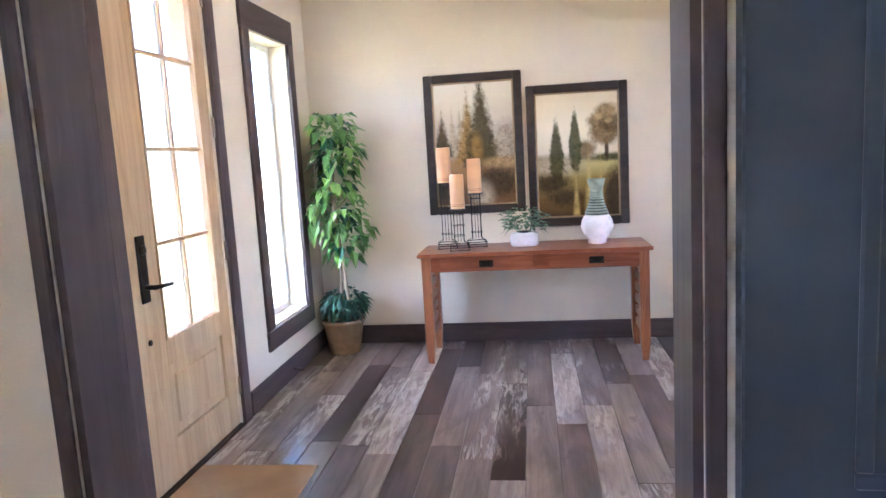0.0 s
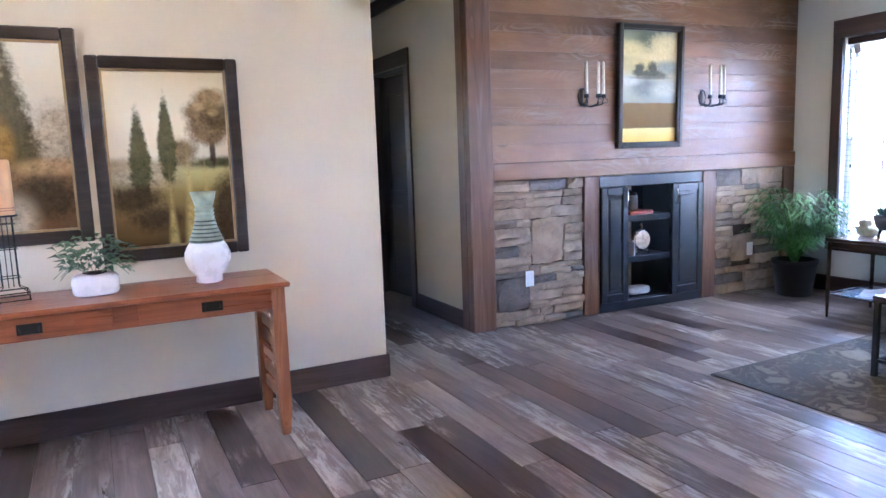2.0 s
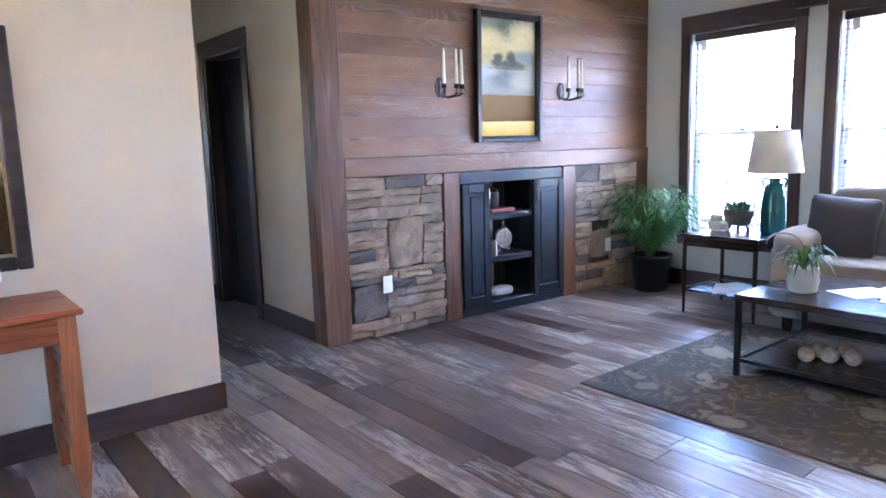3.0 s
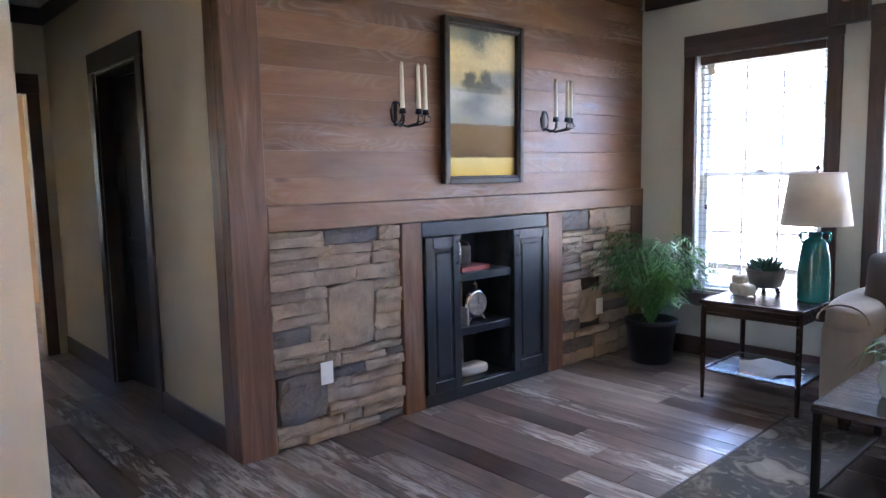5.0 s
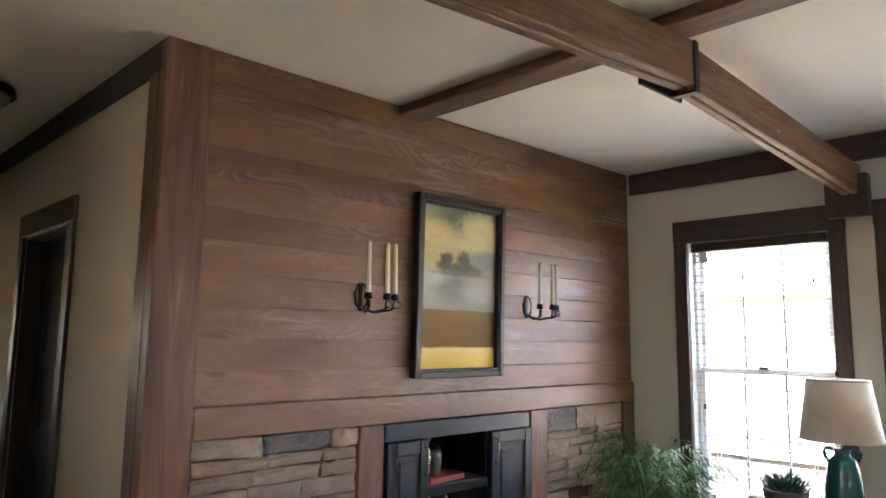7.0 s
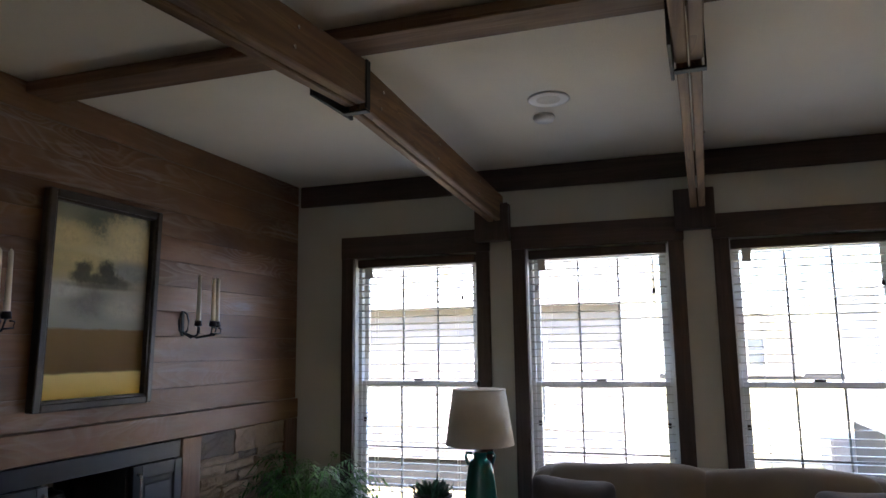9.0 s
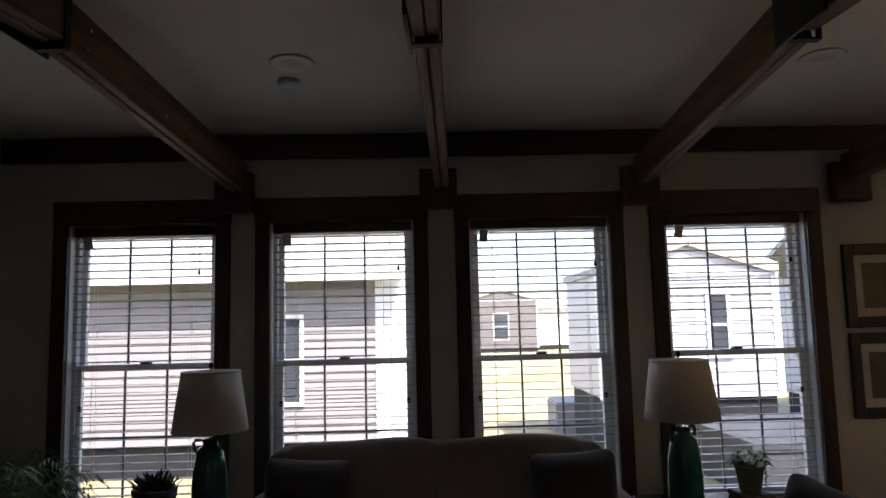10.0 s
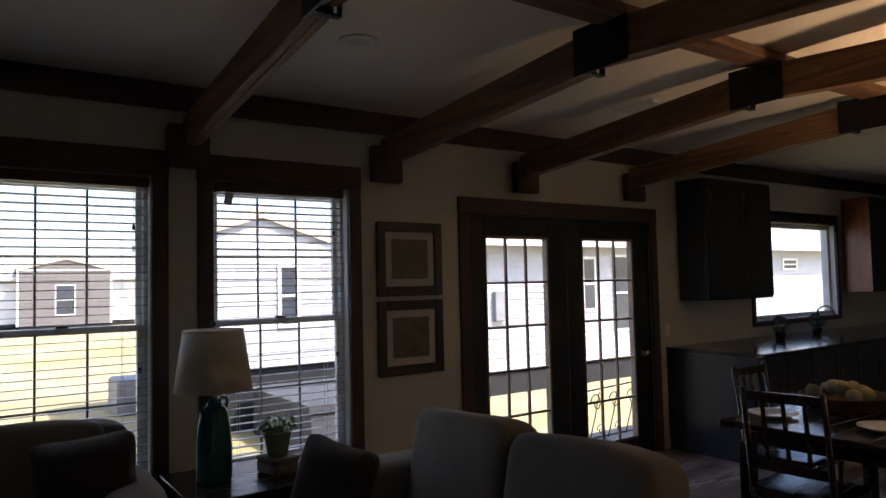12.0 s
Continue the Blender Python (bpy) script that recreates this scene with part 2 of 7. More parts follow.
BEAM = timber("rough_sawn_beam", (0.085, 0.038, 0.014), (0.22, 0.115, 0.048), (0.38, 0.23, 0.12), 0, 0.6, 0.6, knots=0.6, bump=0.5, fine_share=0.16)
BEAM_Y = timber("rough_sawn_cross_beam", (0.07, 0.034, 0.017), (0.16, 0.085, 0.043), (0.27, 0.165, 0.095), 1, 0.7, 0.7, knots=0.4, bump=0.5)
FLOOR = plank_mat("weathered_vinyl_plank")
STONE = stone_mat("stacked_ledge_stone")
MORTAR = plain("dark_mortar", (0.07, 0.06, 0.05), 0.9, 20.0, 0.3, 0.5)
CABINET = plain("black_blue_cabinet_paint", (0.016, 0.021, 0.030), 0.34, 4.0, 0.2, 0.08)
BLACK = plain("black_iron", (0.015, 0.014, 0.014), 0.45, 12.0, 0.3, 0.2, metal=0.6)
CHROME = plain("brushed_nickel", (0.62, 0.61, 0.60), 0.25, 20.0, 0.08, 0.05, metal=1.0)
WHITE = plain("white_vinyl", (0.78, 0.78, 0.76), 0.45, 3.0, 0.04, 0.08)
GLASS_N = Nodes("window_glass")
GLASS = GLASS_N.set(Base_Color=(1, 1, 1), Roughness=0.0, Transmission_Weight=1.0, IOR=1.02)
FROST_N = Nodes("obscure_glass")
FROST = FROST_N.set(Base_Color=(0.12, 0.121, 0.12), Roughness=0.35, Transmission_Weight=1.0, IOR=1.05)
SIDE_N = Nodes("sidelight_glass")
SIDE_GLASS = SIDE_N.set(Base_Color=(0.26, 0.263, 0.26), Roughness=0.22, Transmission_Weight=1.0, IOR=1.05)


# ---- mesh helpers ----
def box(bm, x0, x1, y0, y1, z0, z1, bevel=0.0):
    v = [bm.verts.new(p) for p in ((x0, y0, z0), (x1, y0, z0), (x1, y1, z0), (x0, y1, z0), (x0, y0, z1), (x1, y0, z1), (x1, y1, z1), (x0, y1, z1))]
    faces = [bm.faces.new([v[i] for i in f]) for f in ((3, 2, 1, 0), (4, 5, 6, 7), (0, 1, 5, 4), (1, 2, 6, 5), (2, 3, 7, 6), (3, 0, 4, 7))]
    if bevel:
        edges = list({e for f in faces for e in f.edges})
        bmesh.ops.bevel(bm, geom=edges, offset=bevel, segments=1 if bevel < 0.012 else 3, affect="EDGES", clamp_overlap=True)
    return bm


def boxes(*spans, bevel=0.0):
    bm = bmesh.new()
    for s in spans:
        box(bm, *s, bevel=bevel)
    return bm


def lathe(profile, segments=28, bm=None, centre=(0, 0, 0)):
    """Turned shape from (radius, height) pairs."""
    bm = bm or bmesh.new()
    rings = []
    for r, z in profile:
        rings.append([bm.verts.new((centre[0] + r * math.cos(2 * math.pi * i / segments), centre[1] + r * math.sin(2 * math.pi * i / segments), centre[2] + z)) for i in range(segments)])
    for a, b in zip(rings, rings[1:]):
        for i in range(segments):
            j = (i + 1) % segments
            bm.faces.new((a[i], a[j], b[j], b[i]))
    bm.faces.new(rings[0][::-1])
    bm.faces.new(rings[-1])
    return bm


def tube(points, radius, segments=8, bm=None):
    """A round bar along points; radius may be a list."""
    bm = bm or bmesh.new()
    pts = [Vector(p) for p in points]
    radii = radius if isinstance(radius, (list, tuple)) else [radius] * len(pts)
    rings = []
    for i, p in enumerate(pts):
        d = (pts[min(i + 1, len(pts) - 1)] - pts[max(i - 1, 0)]).normalized()
        side = d.cross(Vector((0, 0, 1)) if abs(d.z) < 0.9 else Vector((1, 0, 0))).normalized()
        up = side.cross(d)
        rings.append([bm.verts.new(p + (side * math.cos(a) + up * math.sin(a)) * radii[i]) for a in [2 * math.pi * k / segments for k in range(segments)]])
    for a, b in zip(rings, rings[1:]):
        for i in range(segments):
            j = (i + 1) % segments
            bm.faces.new((a[i], a[j], b[j], b[i]))
    bm.faces.new(rings[0][::-1])
    bm.faces.new(rings[-1])
    return bm


def mesh_of(name, bm, material, smooth=False):
    bmesh.ops.recalc_face_normals(bm, faces=bm.faces)
    me = bpy.data.meshes.new(name)
    bm.to_mesh(me)
    bm.free()
    me.materials.append(material)
    if smooth:
        for p in me.polygons:
            p.use_smooth = True
    return me


def part(name, bm, material, parent, label="", smooth=False):
    ob = new(name, mesh_of(name, bm, material, smooth))
    ob.parent = parent
    return tagged(ob, label)


def setting(name, bm, material, label="", smooth=False):
    return tagged(new(name, mesh_of(name, bm, material, smooth)), label, kind="structure")


def thing(name, label, category, at=(0, 0, 0), turn=0.0, group=""):
    ob = new(name)
    ob.matrix_basis = pose(*at, 0, 0, turn)
    return tagged(ob, label, category, group)


def solid(name, bm, material, label, category, at=(0, 0, 0), turn=0.0, smooth=False, group=""):
    """A thing that is one mesh."""
    ob = new(name, mesh_of(name, bm, material, smooth))
    ob.matrix_basis = pose(*at, 0, 0, turn)
    return tagged(ob, label, category, group)


# ---- plan ----
XW = 7.235          # face of the window wall
YF = 0.547          # face of the board and stone wall
CEILING = 2.68
Y_END = -12.2
# the board and stone wall stands a little out of square: its things are laid out square and turned with it
SKEW = pose(4.0, 0.565, 0, 0, 0, -2.3) @ pose(-4.0, -YF, 0)


def on_feature_wall(ob):
    ob.matrix_basis = SKEW @ ob.matrix_basis
    return ob


# ---- large structure ----
def wall(name, axis, face0, face1, a0, a1, z0, z1, openings, material, label):
    """A wall between two faces on one axis, running from a0 to a1 on the other, with openings (a, b, z, z) cut through."""
    bm = bmesh.new()

    def slab(p, q, lo, hi):
        if q - p > 1e-4 and hi - lo > 1e-4:
            box(bm, *((face0, face1, p, q) if axis == "x" else (p, q, face0, face1)), lo, hi)
    at = a0
    for p, q, lo, hi in sorted(openings):
        slab(at, p, z0, z1)
        slab(p, q, z0, lo)
        slab(p, q, hi, z1)
        at = q
    slab(at, a1, z0, z1)
    return setting(name, bm, material, label)


WINDOWS = [(-0.857, 0.0), (-2.023, -1.175), (-3.193, -2.353), (-4.39, -3.523)]
WIN_Z0, WIN_Z1 = 0.46, 2.15
FRENCH = (-7.38, -5.36, 0.0, 2.03)
KITCHEN_WIN = (-10.75, -9.02, 1.06, 2.10)
ENTRY = (-2.46, -1.57, 0.0, 2.44)
# next two openings are unseen, added to let daylight into the rooms behind
ADDED_BACK_WIN = (-6.5, -6.0, 1.2, 2.0)
ADDED_DINING_WIN = (-9.9, -9.3, 0.9, 2.05)
SIDELIGHT = (-1.04, -0.40, 0.39, 2.16)

wall("wall_east", "x", XW, XW + 0.16, Y_END, YF + 0.2, 0, CEILING, [(a, b, WIN_Z0, WIN_Z1) for a, b in WINDOWS] + [FRENCH, KITCHEN_WIN], WALL_GREY, "greige painted window wall")
wall("wall_west", "x", -0.2, 0.0, Y_END - 0.12, 0.12, 0, CEILING, [ENTRY, SIDELIGHT, ADDED_BACK_WIN, ADDED_DINING_WIN], WALL, "cream painted entry wall")
wall("wall_foyer", "y", 0.0, 0.12, 0.0, 3.02, 0, CEILING, [], WALL, "cream painted foyer wall")
wall("wall_hall_west", "x", 2.90, 3.02, 0.12, 3.6, 0, CEILING, [], WALL, "cream hall wall in shade")
wall("wall_hall_east", "x", 3.955, 4.08, YF + 0.05, 3.6, 0, CEILING, [(1.645, 2.43, 0, 2.05)], WALL, "cream hall wall with a doorway")
wall("wall_hall_end", "y", 3.6, 3.72, 2.9, 5.6, 0, CEILING, [(3.08, 3.80, 0, 2.03)], WALL, "cream wall at the end of the hall")
on_feature_wall(wall("wall_feature", "y", YF + 0.03, YF + 0.2, 4.08, XW + 0.02, 0, CEILING, [(5.06, 6.13, 0, 1.09)], MORTAR, "backing of the board and stone wall"))
wall("wall_partition", "y", -4.06, -3.94, 0.0, 3.0, 0, CEILING, [(0.93, 1.80, 0, 2.08)], WALL, "cream partition wall with a doorway")
wall("wall_back_room", "x", 2.94, 3.06, -7.2, -4.06, 0, CEILING, [], WALL, "cream wall")
wall("wall_back_south", "y", -7.32, -7.2, 0.0, 3.06, 0, CEILING, [], WALL, "cream wall")
wall("wall_south", "y", Y_END - 0.12, Y_END, 0.0, XW + 0.16, 0, CEILING, [], WALL, "cream wall at the end of the kitchen")
# plain rooms that close the hall's openings
wall("wall_bath_north", "y", 6.4, 6.5, 2.3, 5.6, 0, CEILING, [(3.1, 3.6, 1.1, 1.8)], plain("tan_wall_paint", (0.55, 0.34, 0.16), 0.7, 3.0, 0.1), "tan painted wall of the far room")
wall("wall_bath_west", "x", 2.2, 2.3, 3.72, 6.5, 0, CEILING, [], WALL, "cream wall of the far room")
wall("wall_bath_east", "x", 5.5, 5.6, YF + 0.2, 6.5, 0, CEILING, [], WALL, "cream wall behind the hall")

ceiling = setting("ceiling", boxes((-0.2, 5.6, 0.12, 6.5, CEILING, CEILING + 0.1), (-0.2, XW + 0.16, Y_END - 0.12, 0.12, CEILING, CEILING + 0.1), (5.6, XW + 0.16, 0.12, YF + 0.2, CEILING, CEILING + 0.1)), CEIL, "off-white textured ceiling")
# second slab is unseen, added to keep the sun off the entry door
setting("roof", boxes((-0.7, XW + 0.75, Y_END - 0.5, 7.0, CEILING + 0.12, CEILING + 0.2), (-2.0, -0.701, -3.4, 0.9, CEILING + 0.12, CEILING + 0.2)), plain("roof_underside", (0.6, 0.6, 0.58), 0.8), "white soffit and roof with an unseen slab shading the entry")
setting("header", boxes((2.75, 3.01, -3.94, -0.002, 2.16, CEILING), bevel=0.006), WALL, "cream dropped header between foyer and living room")
setting("subfloor", boxes((-0.2, XW + 0.16, Y_END - 0.12, 6.5, -0.12, -0.012)), MORTAR, "dark subfloor under the planks")


# closed space behind the board and stone wall
setting("wall_chase", boxes((4.08, XW + 0.16, 1.30, 1.38, 0, CEILING), (XW, XW + 0.16, YF + 0.2, 1.30, 0, CEILING), (5.6, XW + 0.16, YF + 0.2, 1.38, CEILING, CEILING + 0.1)), MORTAR, "plain wall behind the built-in cabinet")


def skirting(a, b, axis, face, out, height=0.137, name="baseboard"):
    lo, hi = sorted((face, face + out))
    span = (lo, hi, a, b) if axis == "x" else (a, b, lo, hi)
    return setting(name, boxes((*span, 0.0, height), bevel=0.004), TRIM_Y if axis == "x" else TRIM, "dark brown baseboard")


skirting(0.016, 3.035, "y", 0.0, -0.016)
skirting(-1.46, -0.016, "x", 0.0, 0.016)
skirting(-3.94, -2.63, "x", 0.0, 0.016)
skirting(-0.016, 3.58, "x", 3.02, 0.016)
skirting(0.72, 1.553, "x", 3.955, -0.016)
skirting(2.522, 3.58, "x", 3.955, -0.016)
skirting(-5.28, YF - 0.14, "x", XW, -0.016)


def crown(a, b, axis, face, out, z0=2.53, z1=CEILING - 0.004):
    lo, hi = sorted((face, face + out))
    span = (lo, hi, a, b) if axis == "x" else (a, b, lo, hi)
    return setting("trim", boxes((*span, z0, z1), bevel=0.004), TRIM_Y if axis == "x" else TRIM, "dark brown crown board")


crown(Y_END, YF - 0.14, "x", XW, -0.03)
crown(YF + 0.05, 3.6, "x", 3.955, -0.025, 2.55)
crown(3.045, 3.93, "y", 3.6, -0.025, 2.55)
crown(0.12, 3.575, "x", 3.02, 0.025, 2.55)


def casing(name, axis, face, out, a, b, z0, z1, side, head, sill=0.0, label="dark brown door casing"):
    """Flat boards round an opening: two sides, a head and, where given, an apron."""
    ob = thing(name, label, "casing")
    lo, hi = sorted((face, face + out))

    def span(p, q, u, v):
        return (lo, hi, p, q, u, v) if axis == "x" else (p, q, lo, hi, u, v)
    part("side_casing", boxes(span(a - side, a, z0, z1), bevel=0.003), TRIM_Z, ob)
    part("side_casing", boxes(span(b, b + side, z0, z1), bevel=0.003), TRIM_Z, ob)
    part("head_casing", boxes(span(a - side - 0.004, b + side + 0.004, z1 + 0.001, z1 + head), bevel=0.003), TRIM_Y if axis == "x" else TRIM, ob)
    if sill:
        part("apron", boxes(span(a - side - 0.004, b + side + 0.004, z0 - sill, z0 - 0.001), bevel=0.003), TRIM_Y if axis == "x" else TRIM, ob)
    return tagged(ob, kind="structure")


casing("door_casing", "x", 0.0, 0.02, ENTRY[0], ENTRY[1], 0, ENTRY[3], 0.09, 0.12)
casing("window_casing", "x", 0.0, 0.02, SIDELIGHT[0], SIDELIGHT[1], SIDELIGHT[2], SIDELIGHT[3], 0.10, 0.16, 0.12, "dark brown casing round the sidelight")
casing("door_casing", "x", 3.955, -0.02, 1.645, 2.43, 0, 2.05, 0.09, 0.13)
casing("door_casing", "y", 3.6, -0.02, 3.08, 3.80, 0, 2.03, 0.085, 0.15)
casing("door_casing", "x", XW, -0.025, FRENCH[0], FRENCH[1], 0, FRENCH[3], 0.09, 0.12)
for y0, y1 in ((1.646, 1.66), (2.415, 2.429)):
    setting("door_jamb", boxes((3.957, 4.078, y0, y1, 0.0, 2.049)), TRIM_Z, "dark brown jamb lining")
setting("door_jamb", boxes((3.957, 4.078, 1.661, 2.414, 2.035, 2.049)), TRIM_Y, "dark brown jamb lining")
for x0, x1 in ((0.931, 0.944), (1.786, 1.799)):
    setting("door_jamb", boxes((x0, x1, -4.058, -3.942, 0.0, 2.079)), TRIM_Z, "dark brown jamb lining")
setting("door_jamb", boxes((0.945, 1.785, -4.058, -3.942, 2.066, 2.079)), TRIM, "dark brown jamb lining")
casing("door_casing", "y", -4.06, -0.012, 0.93, 1.80, 0, 2.08, 0.025, 0.1)
casing("door_casing", "y", -3.94, 0.02, 0.93, 1.80, 0, 2.08, 0.08, 0.1)
for a, b in WINDOWS:
    casing("window_casing", "x", XW, -0.028, a, b, WIN_Z0, WIN_Z1, 0.085, 0.145, 0.09, "dark brown casing round a living room window")
casing("window_casing", "x", XW, -0.025, KITCHEN_WIN[0], KITCHEN_WIN[1], KITCHEN_WIN[2], KITCHEN_WIN[3], 0.05, 0.12, 0.05, "dark brown casing round the kitchen window")


# ---- ceiling beams ----
def rafter(bm, x0, x1, y0, y1, b0, b1, depth):
    """A sloping board along x whose underside runs from height b0 to b1."""
    v = [bm.verts.new(p) for p in ((x0, y0, b0), (x1, y0, b1), (x1, y1, b1), (x0, y1, b0), (x0, y0, b0 + depth), (x1, y0, b1 + depth), (x1, y1, b1 + depth), (x0, y1, b0 + depth))]
    faces = [bm.faces.new([v[i] for i in f]) for f in ((3, 2, 1, 0), (4, 5, 6, 7), (0, 1, 5, 4), (1, 2, 6, 5), (2, 3, 7, 6), (3, 0, 4, 7))]
    bmesh.ops.bevel(bm, geom=list({e for f in faces for e in f.edges}), offset=0.005, segments=1, affect="EDGES")
    return bm


BEAMS = [(-1.01, -0.91), (-2.2, -2.11), (-3.395, -3.355), (-4.66, -4.66), (-5.89, -5.86), (-7.14, -7.07)]   # at the wall, at the joint
JOINT = 5.33
beam = thing("ceiling_beam", "rough-sawn brown ceiling beam with a black steel plate", "beam", (0, 0, 0), group="ceiling beams")
part("inner_board", rafter(bmesh.new(), 3.012, JOINT, 0.002, 0.046, 2.31, 2.465, 0.178), BEAM, beam)
part("inner_board", rafter(bmesh.new(), 3.012, JOINT, -0.046, -0.002, 2.314, 2.469, 0.174), BEAM, beam)
part("outer_board", rafter(bmesh.new(), JOINT + 0.02, XW - 0.036, 0.003, 0.041, 2.445, 2.315, 0.178), BEAM, beam)
part("outer_board", rafter(bmesh.new(), JOINT + 0.02, XW - 0.036, -0.041, -0.003, 2.448, 2.318, 0.175), BEAM, beam)
part("steel_plate", boxes((5.10, 5.40, 0.048, 0.060, 2.435, 2.645), bevel=0.002), BLACK, beam, "black steel side plate")
part("steel_strap", boxes((JOINT - 0.016, JOINT + 0.018, -0.054, -0.048, 2.445, 2.64), (JOINT - 0.016, JOINT + 0.018, -0.054, 0.047, 2.434, 2.442), bevel=0.002), BLACK, beam, "black steel strap")
part("wall_block", boxes((XW - 0.11, XW - 0.042, -0.09, 0.13, 2.20, 2.435), bevel=0.006), TRIM_Z, beam, "dark stained block on the wall")
for i in range(6):
    x = 3.6 + 0.62 * i
    if abs(x - JOINT) > 0.1:
        low = 2.314 + 0.155 * (x - 3.012) / (JOINT - 3.012) if x < JOINT else 2.448 - 0.13 * (x - JOINT) / (XW - JOINT)
        for k, up in enumerate((0.05, 0.125)):
            part("bolt", lathe([(0.007, 0), (0.007, 0.004), (0.004, 0.006)], 8), CHROME, beam).matrix_basis = pose(x + 0.02 * k, -0.0465 if x < JOINT else -0.0415, low + up, 90, 0, 0)


def beam_pose(at_wall, at_joint):
    """Each beam lies a little out of square with the wall."""
    slope = (at_wall - at_joint) / (XW - JOINT)
    return pose(0, at_wall - slope * XW, 0, 0, 0, math.degrees(math.atan(slope)))


beam.matrix_basis = beam_pose(*BEAMS[0])
for pair in BEAMS[1:]:
    copy_thing(beam, beam_pose(*pair))
solid("cross_beam", boxes((5.10, 5.255, Y_END, YF - 0.03, 2.625, CEILING - 0.006), bevel=0.006), BEAM_Y, "flat brown timber board crossing the ceiling beams", "beam")

# ---- board and stone wall ----
feature = tagged(thing("feature_wall", "brown board wall with stone panels below a timber band", "wall"), kind="structure")
BAND0, BAND1, BOARD_H = 1.095, 1.222, 0.1325
rng = random.Random(4)
for k in range(10):
    z = BAND1 + 0.002 + k * BOARD_H
    part("board", boxes((4.122, XW - 0.002, YF + 0.0012 * rng.random(), YF + 0.028, z + 0.0005, z + BOARD_H - 0.0005), bevel=0.0012), BOARD, feature)
part("timber_band", boxes((4.122, XW - 0.002, YF - 0.022, YF + 0.028, BAND0, BAND1), bevel=0.004), BOARD, feature, "thick horizontal timber band")
part("top_board", boxes((4.122, XW - 0.034, YF - 0.02, YF + 0.028, BAND1 + 0.003 + 10 * BOARD_H, CEILING - 0.004), bevel=0.004), BOARD, feature)
part("corner_post", boxes((3.93, 4.119, YF - 0.025, YF + 0.05, 0, CEILING - 0.004), bevel=0.006), POST, feature)
part("corner_return", boxes((3.93, 3.953, YF + 0.052, YF + 0.16, 0, CEILING - 0.004), bevel=0.004), POST, feature)
part("upright", boxes((4.912, 5.058, YF - 0.02, YF + 0.028, 0, BAND0 - 0.002), bevel=0.005), POST, feature)
part("upright", boxes((6.132, 6.282, YF - 0.02, YF + 0.028, 0, BAND0 - 0.002), bevel=0.005), POST, feature)
part("upright", boxes((XW - 0.14, XW - 0.003, YF - 0.02, YF + 0.028, 0, BAND0 - 0.002), bevel=0.005), POST, feature)
on_feature_wall(feature)


def stone_block(w, h, d, seed):
    """A split-faced stone: a grid of front points pushed in and out, with chipped corners."""
    r = random.Random(seed)
    bm = bmesh.new()
    nx, nz = (6, 6) if h > 0.15 else (4, 3)
    rows = []
    for j in range(nz + 1):
        row = []
        for i in range(nx + 1):
            u, v = i / nx, j / nz
            edge = min(u, 1 - u) < 0.01 or min(v, 1 - v) < 0.01
            x, z = (u - 0.5) * w, (v - 0.5) * h
            if h > 0.15:           # large stones have knocked-off corners
                x, z = x * (1 - 0.05 * abs(2 * v - 1) ** 3) + 0.03 * w * (v - 0.5), z * (1 - 0.06 * abs(2 * u - 1) ** 2) + 0.04 * h * (u - 0.5)
            if edge:
                x += r.uniform(-0.006, 0.004)
                z += r.uniform(-0.005, 0.003)
                y = -d * r.uniform(0.70, 0.94)
            else:
                y = -d * r.uniform(0.88, 1.2)
            row.append(bm.verts.new((x, y, z)))
        rows.append(row)
    for j in range(nz):
        for i in range(nx):
            bm.faces.new((rows[j][i], rows[j][i + 1], rows[j + 1][i + 1], rows[j + 1][i]))
    rim = [rows[0][i] for i in range(nx + 1)] + [rows[j][nx] for j in range(1, nz + 1)] + [rows[nz][i] for i in range(nx - 1, -1, -1)] + [rows[j][0] for j in range(nz - 1, 0, -1)]
    back = [bm.verts.new((v.co.x, 0.0, v.co.z)) for v in rim]
    for k in range(len(rim)):
        m = (k + 1) % len(rim)
        bm.faces.new((rim[m], rim[k], back[k], back[m]))
    return bm


def stone_panel(x0, x1, z0, z1, seed, big, heights=()):
    """Uneven courses of ledge stones with larger stones set among them."""
    r = random.Random(seed)
    taken = [(cx - w / 2, cx + w / 2, cz - h / 2, cz + h / 2) for cx, cz, w, h in big]
    spots = list(big)
    z, course = z0, 0
    while z < z1 - 0.03:
        h = heights[course] if course < len(heights) else r.choice([0.045, 0.055, 0.065, 0.075, 0.09])
        course += 1
        if z1 - (z + h) < 0.05:
            h = z1 - z
        x = x0
        while x < x1 - 0.01:
            w = r.uniform(0.12, 0.34)
            if x1 - (x + w) < 0.09:
                w = x1 - x
            clash = None
            for a, b, c, d in taken:
                if z < d - 0.005 and z + h > c + 0.005 and x < b - 0.005 and x + w > a + 0.005:
                    clash = (a, b)
            if clash:
                if x < clash[0] - 0.03:
                    w = clash[0] - x
                else:
                    x = clash[1]
                    continue
            spots.append((x + w / 2, z + h / 2, w, h))
            x += w
        z += h
    for k, (cx, cz, w, h) in enumerate(spots):
        ob = part("stone", stone_block(w - 0.007, h - 0.006, r.uniform(0.034, 0.066), seed * 100 + k), STONE, feature)
        ob.matrix_basis = pose(cx, YF + 0.03, cz, 0, r.uniform(-1.2, 1.2), 0)


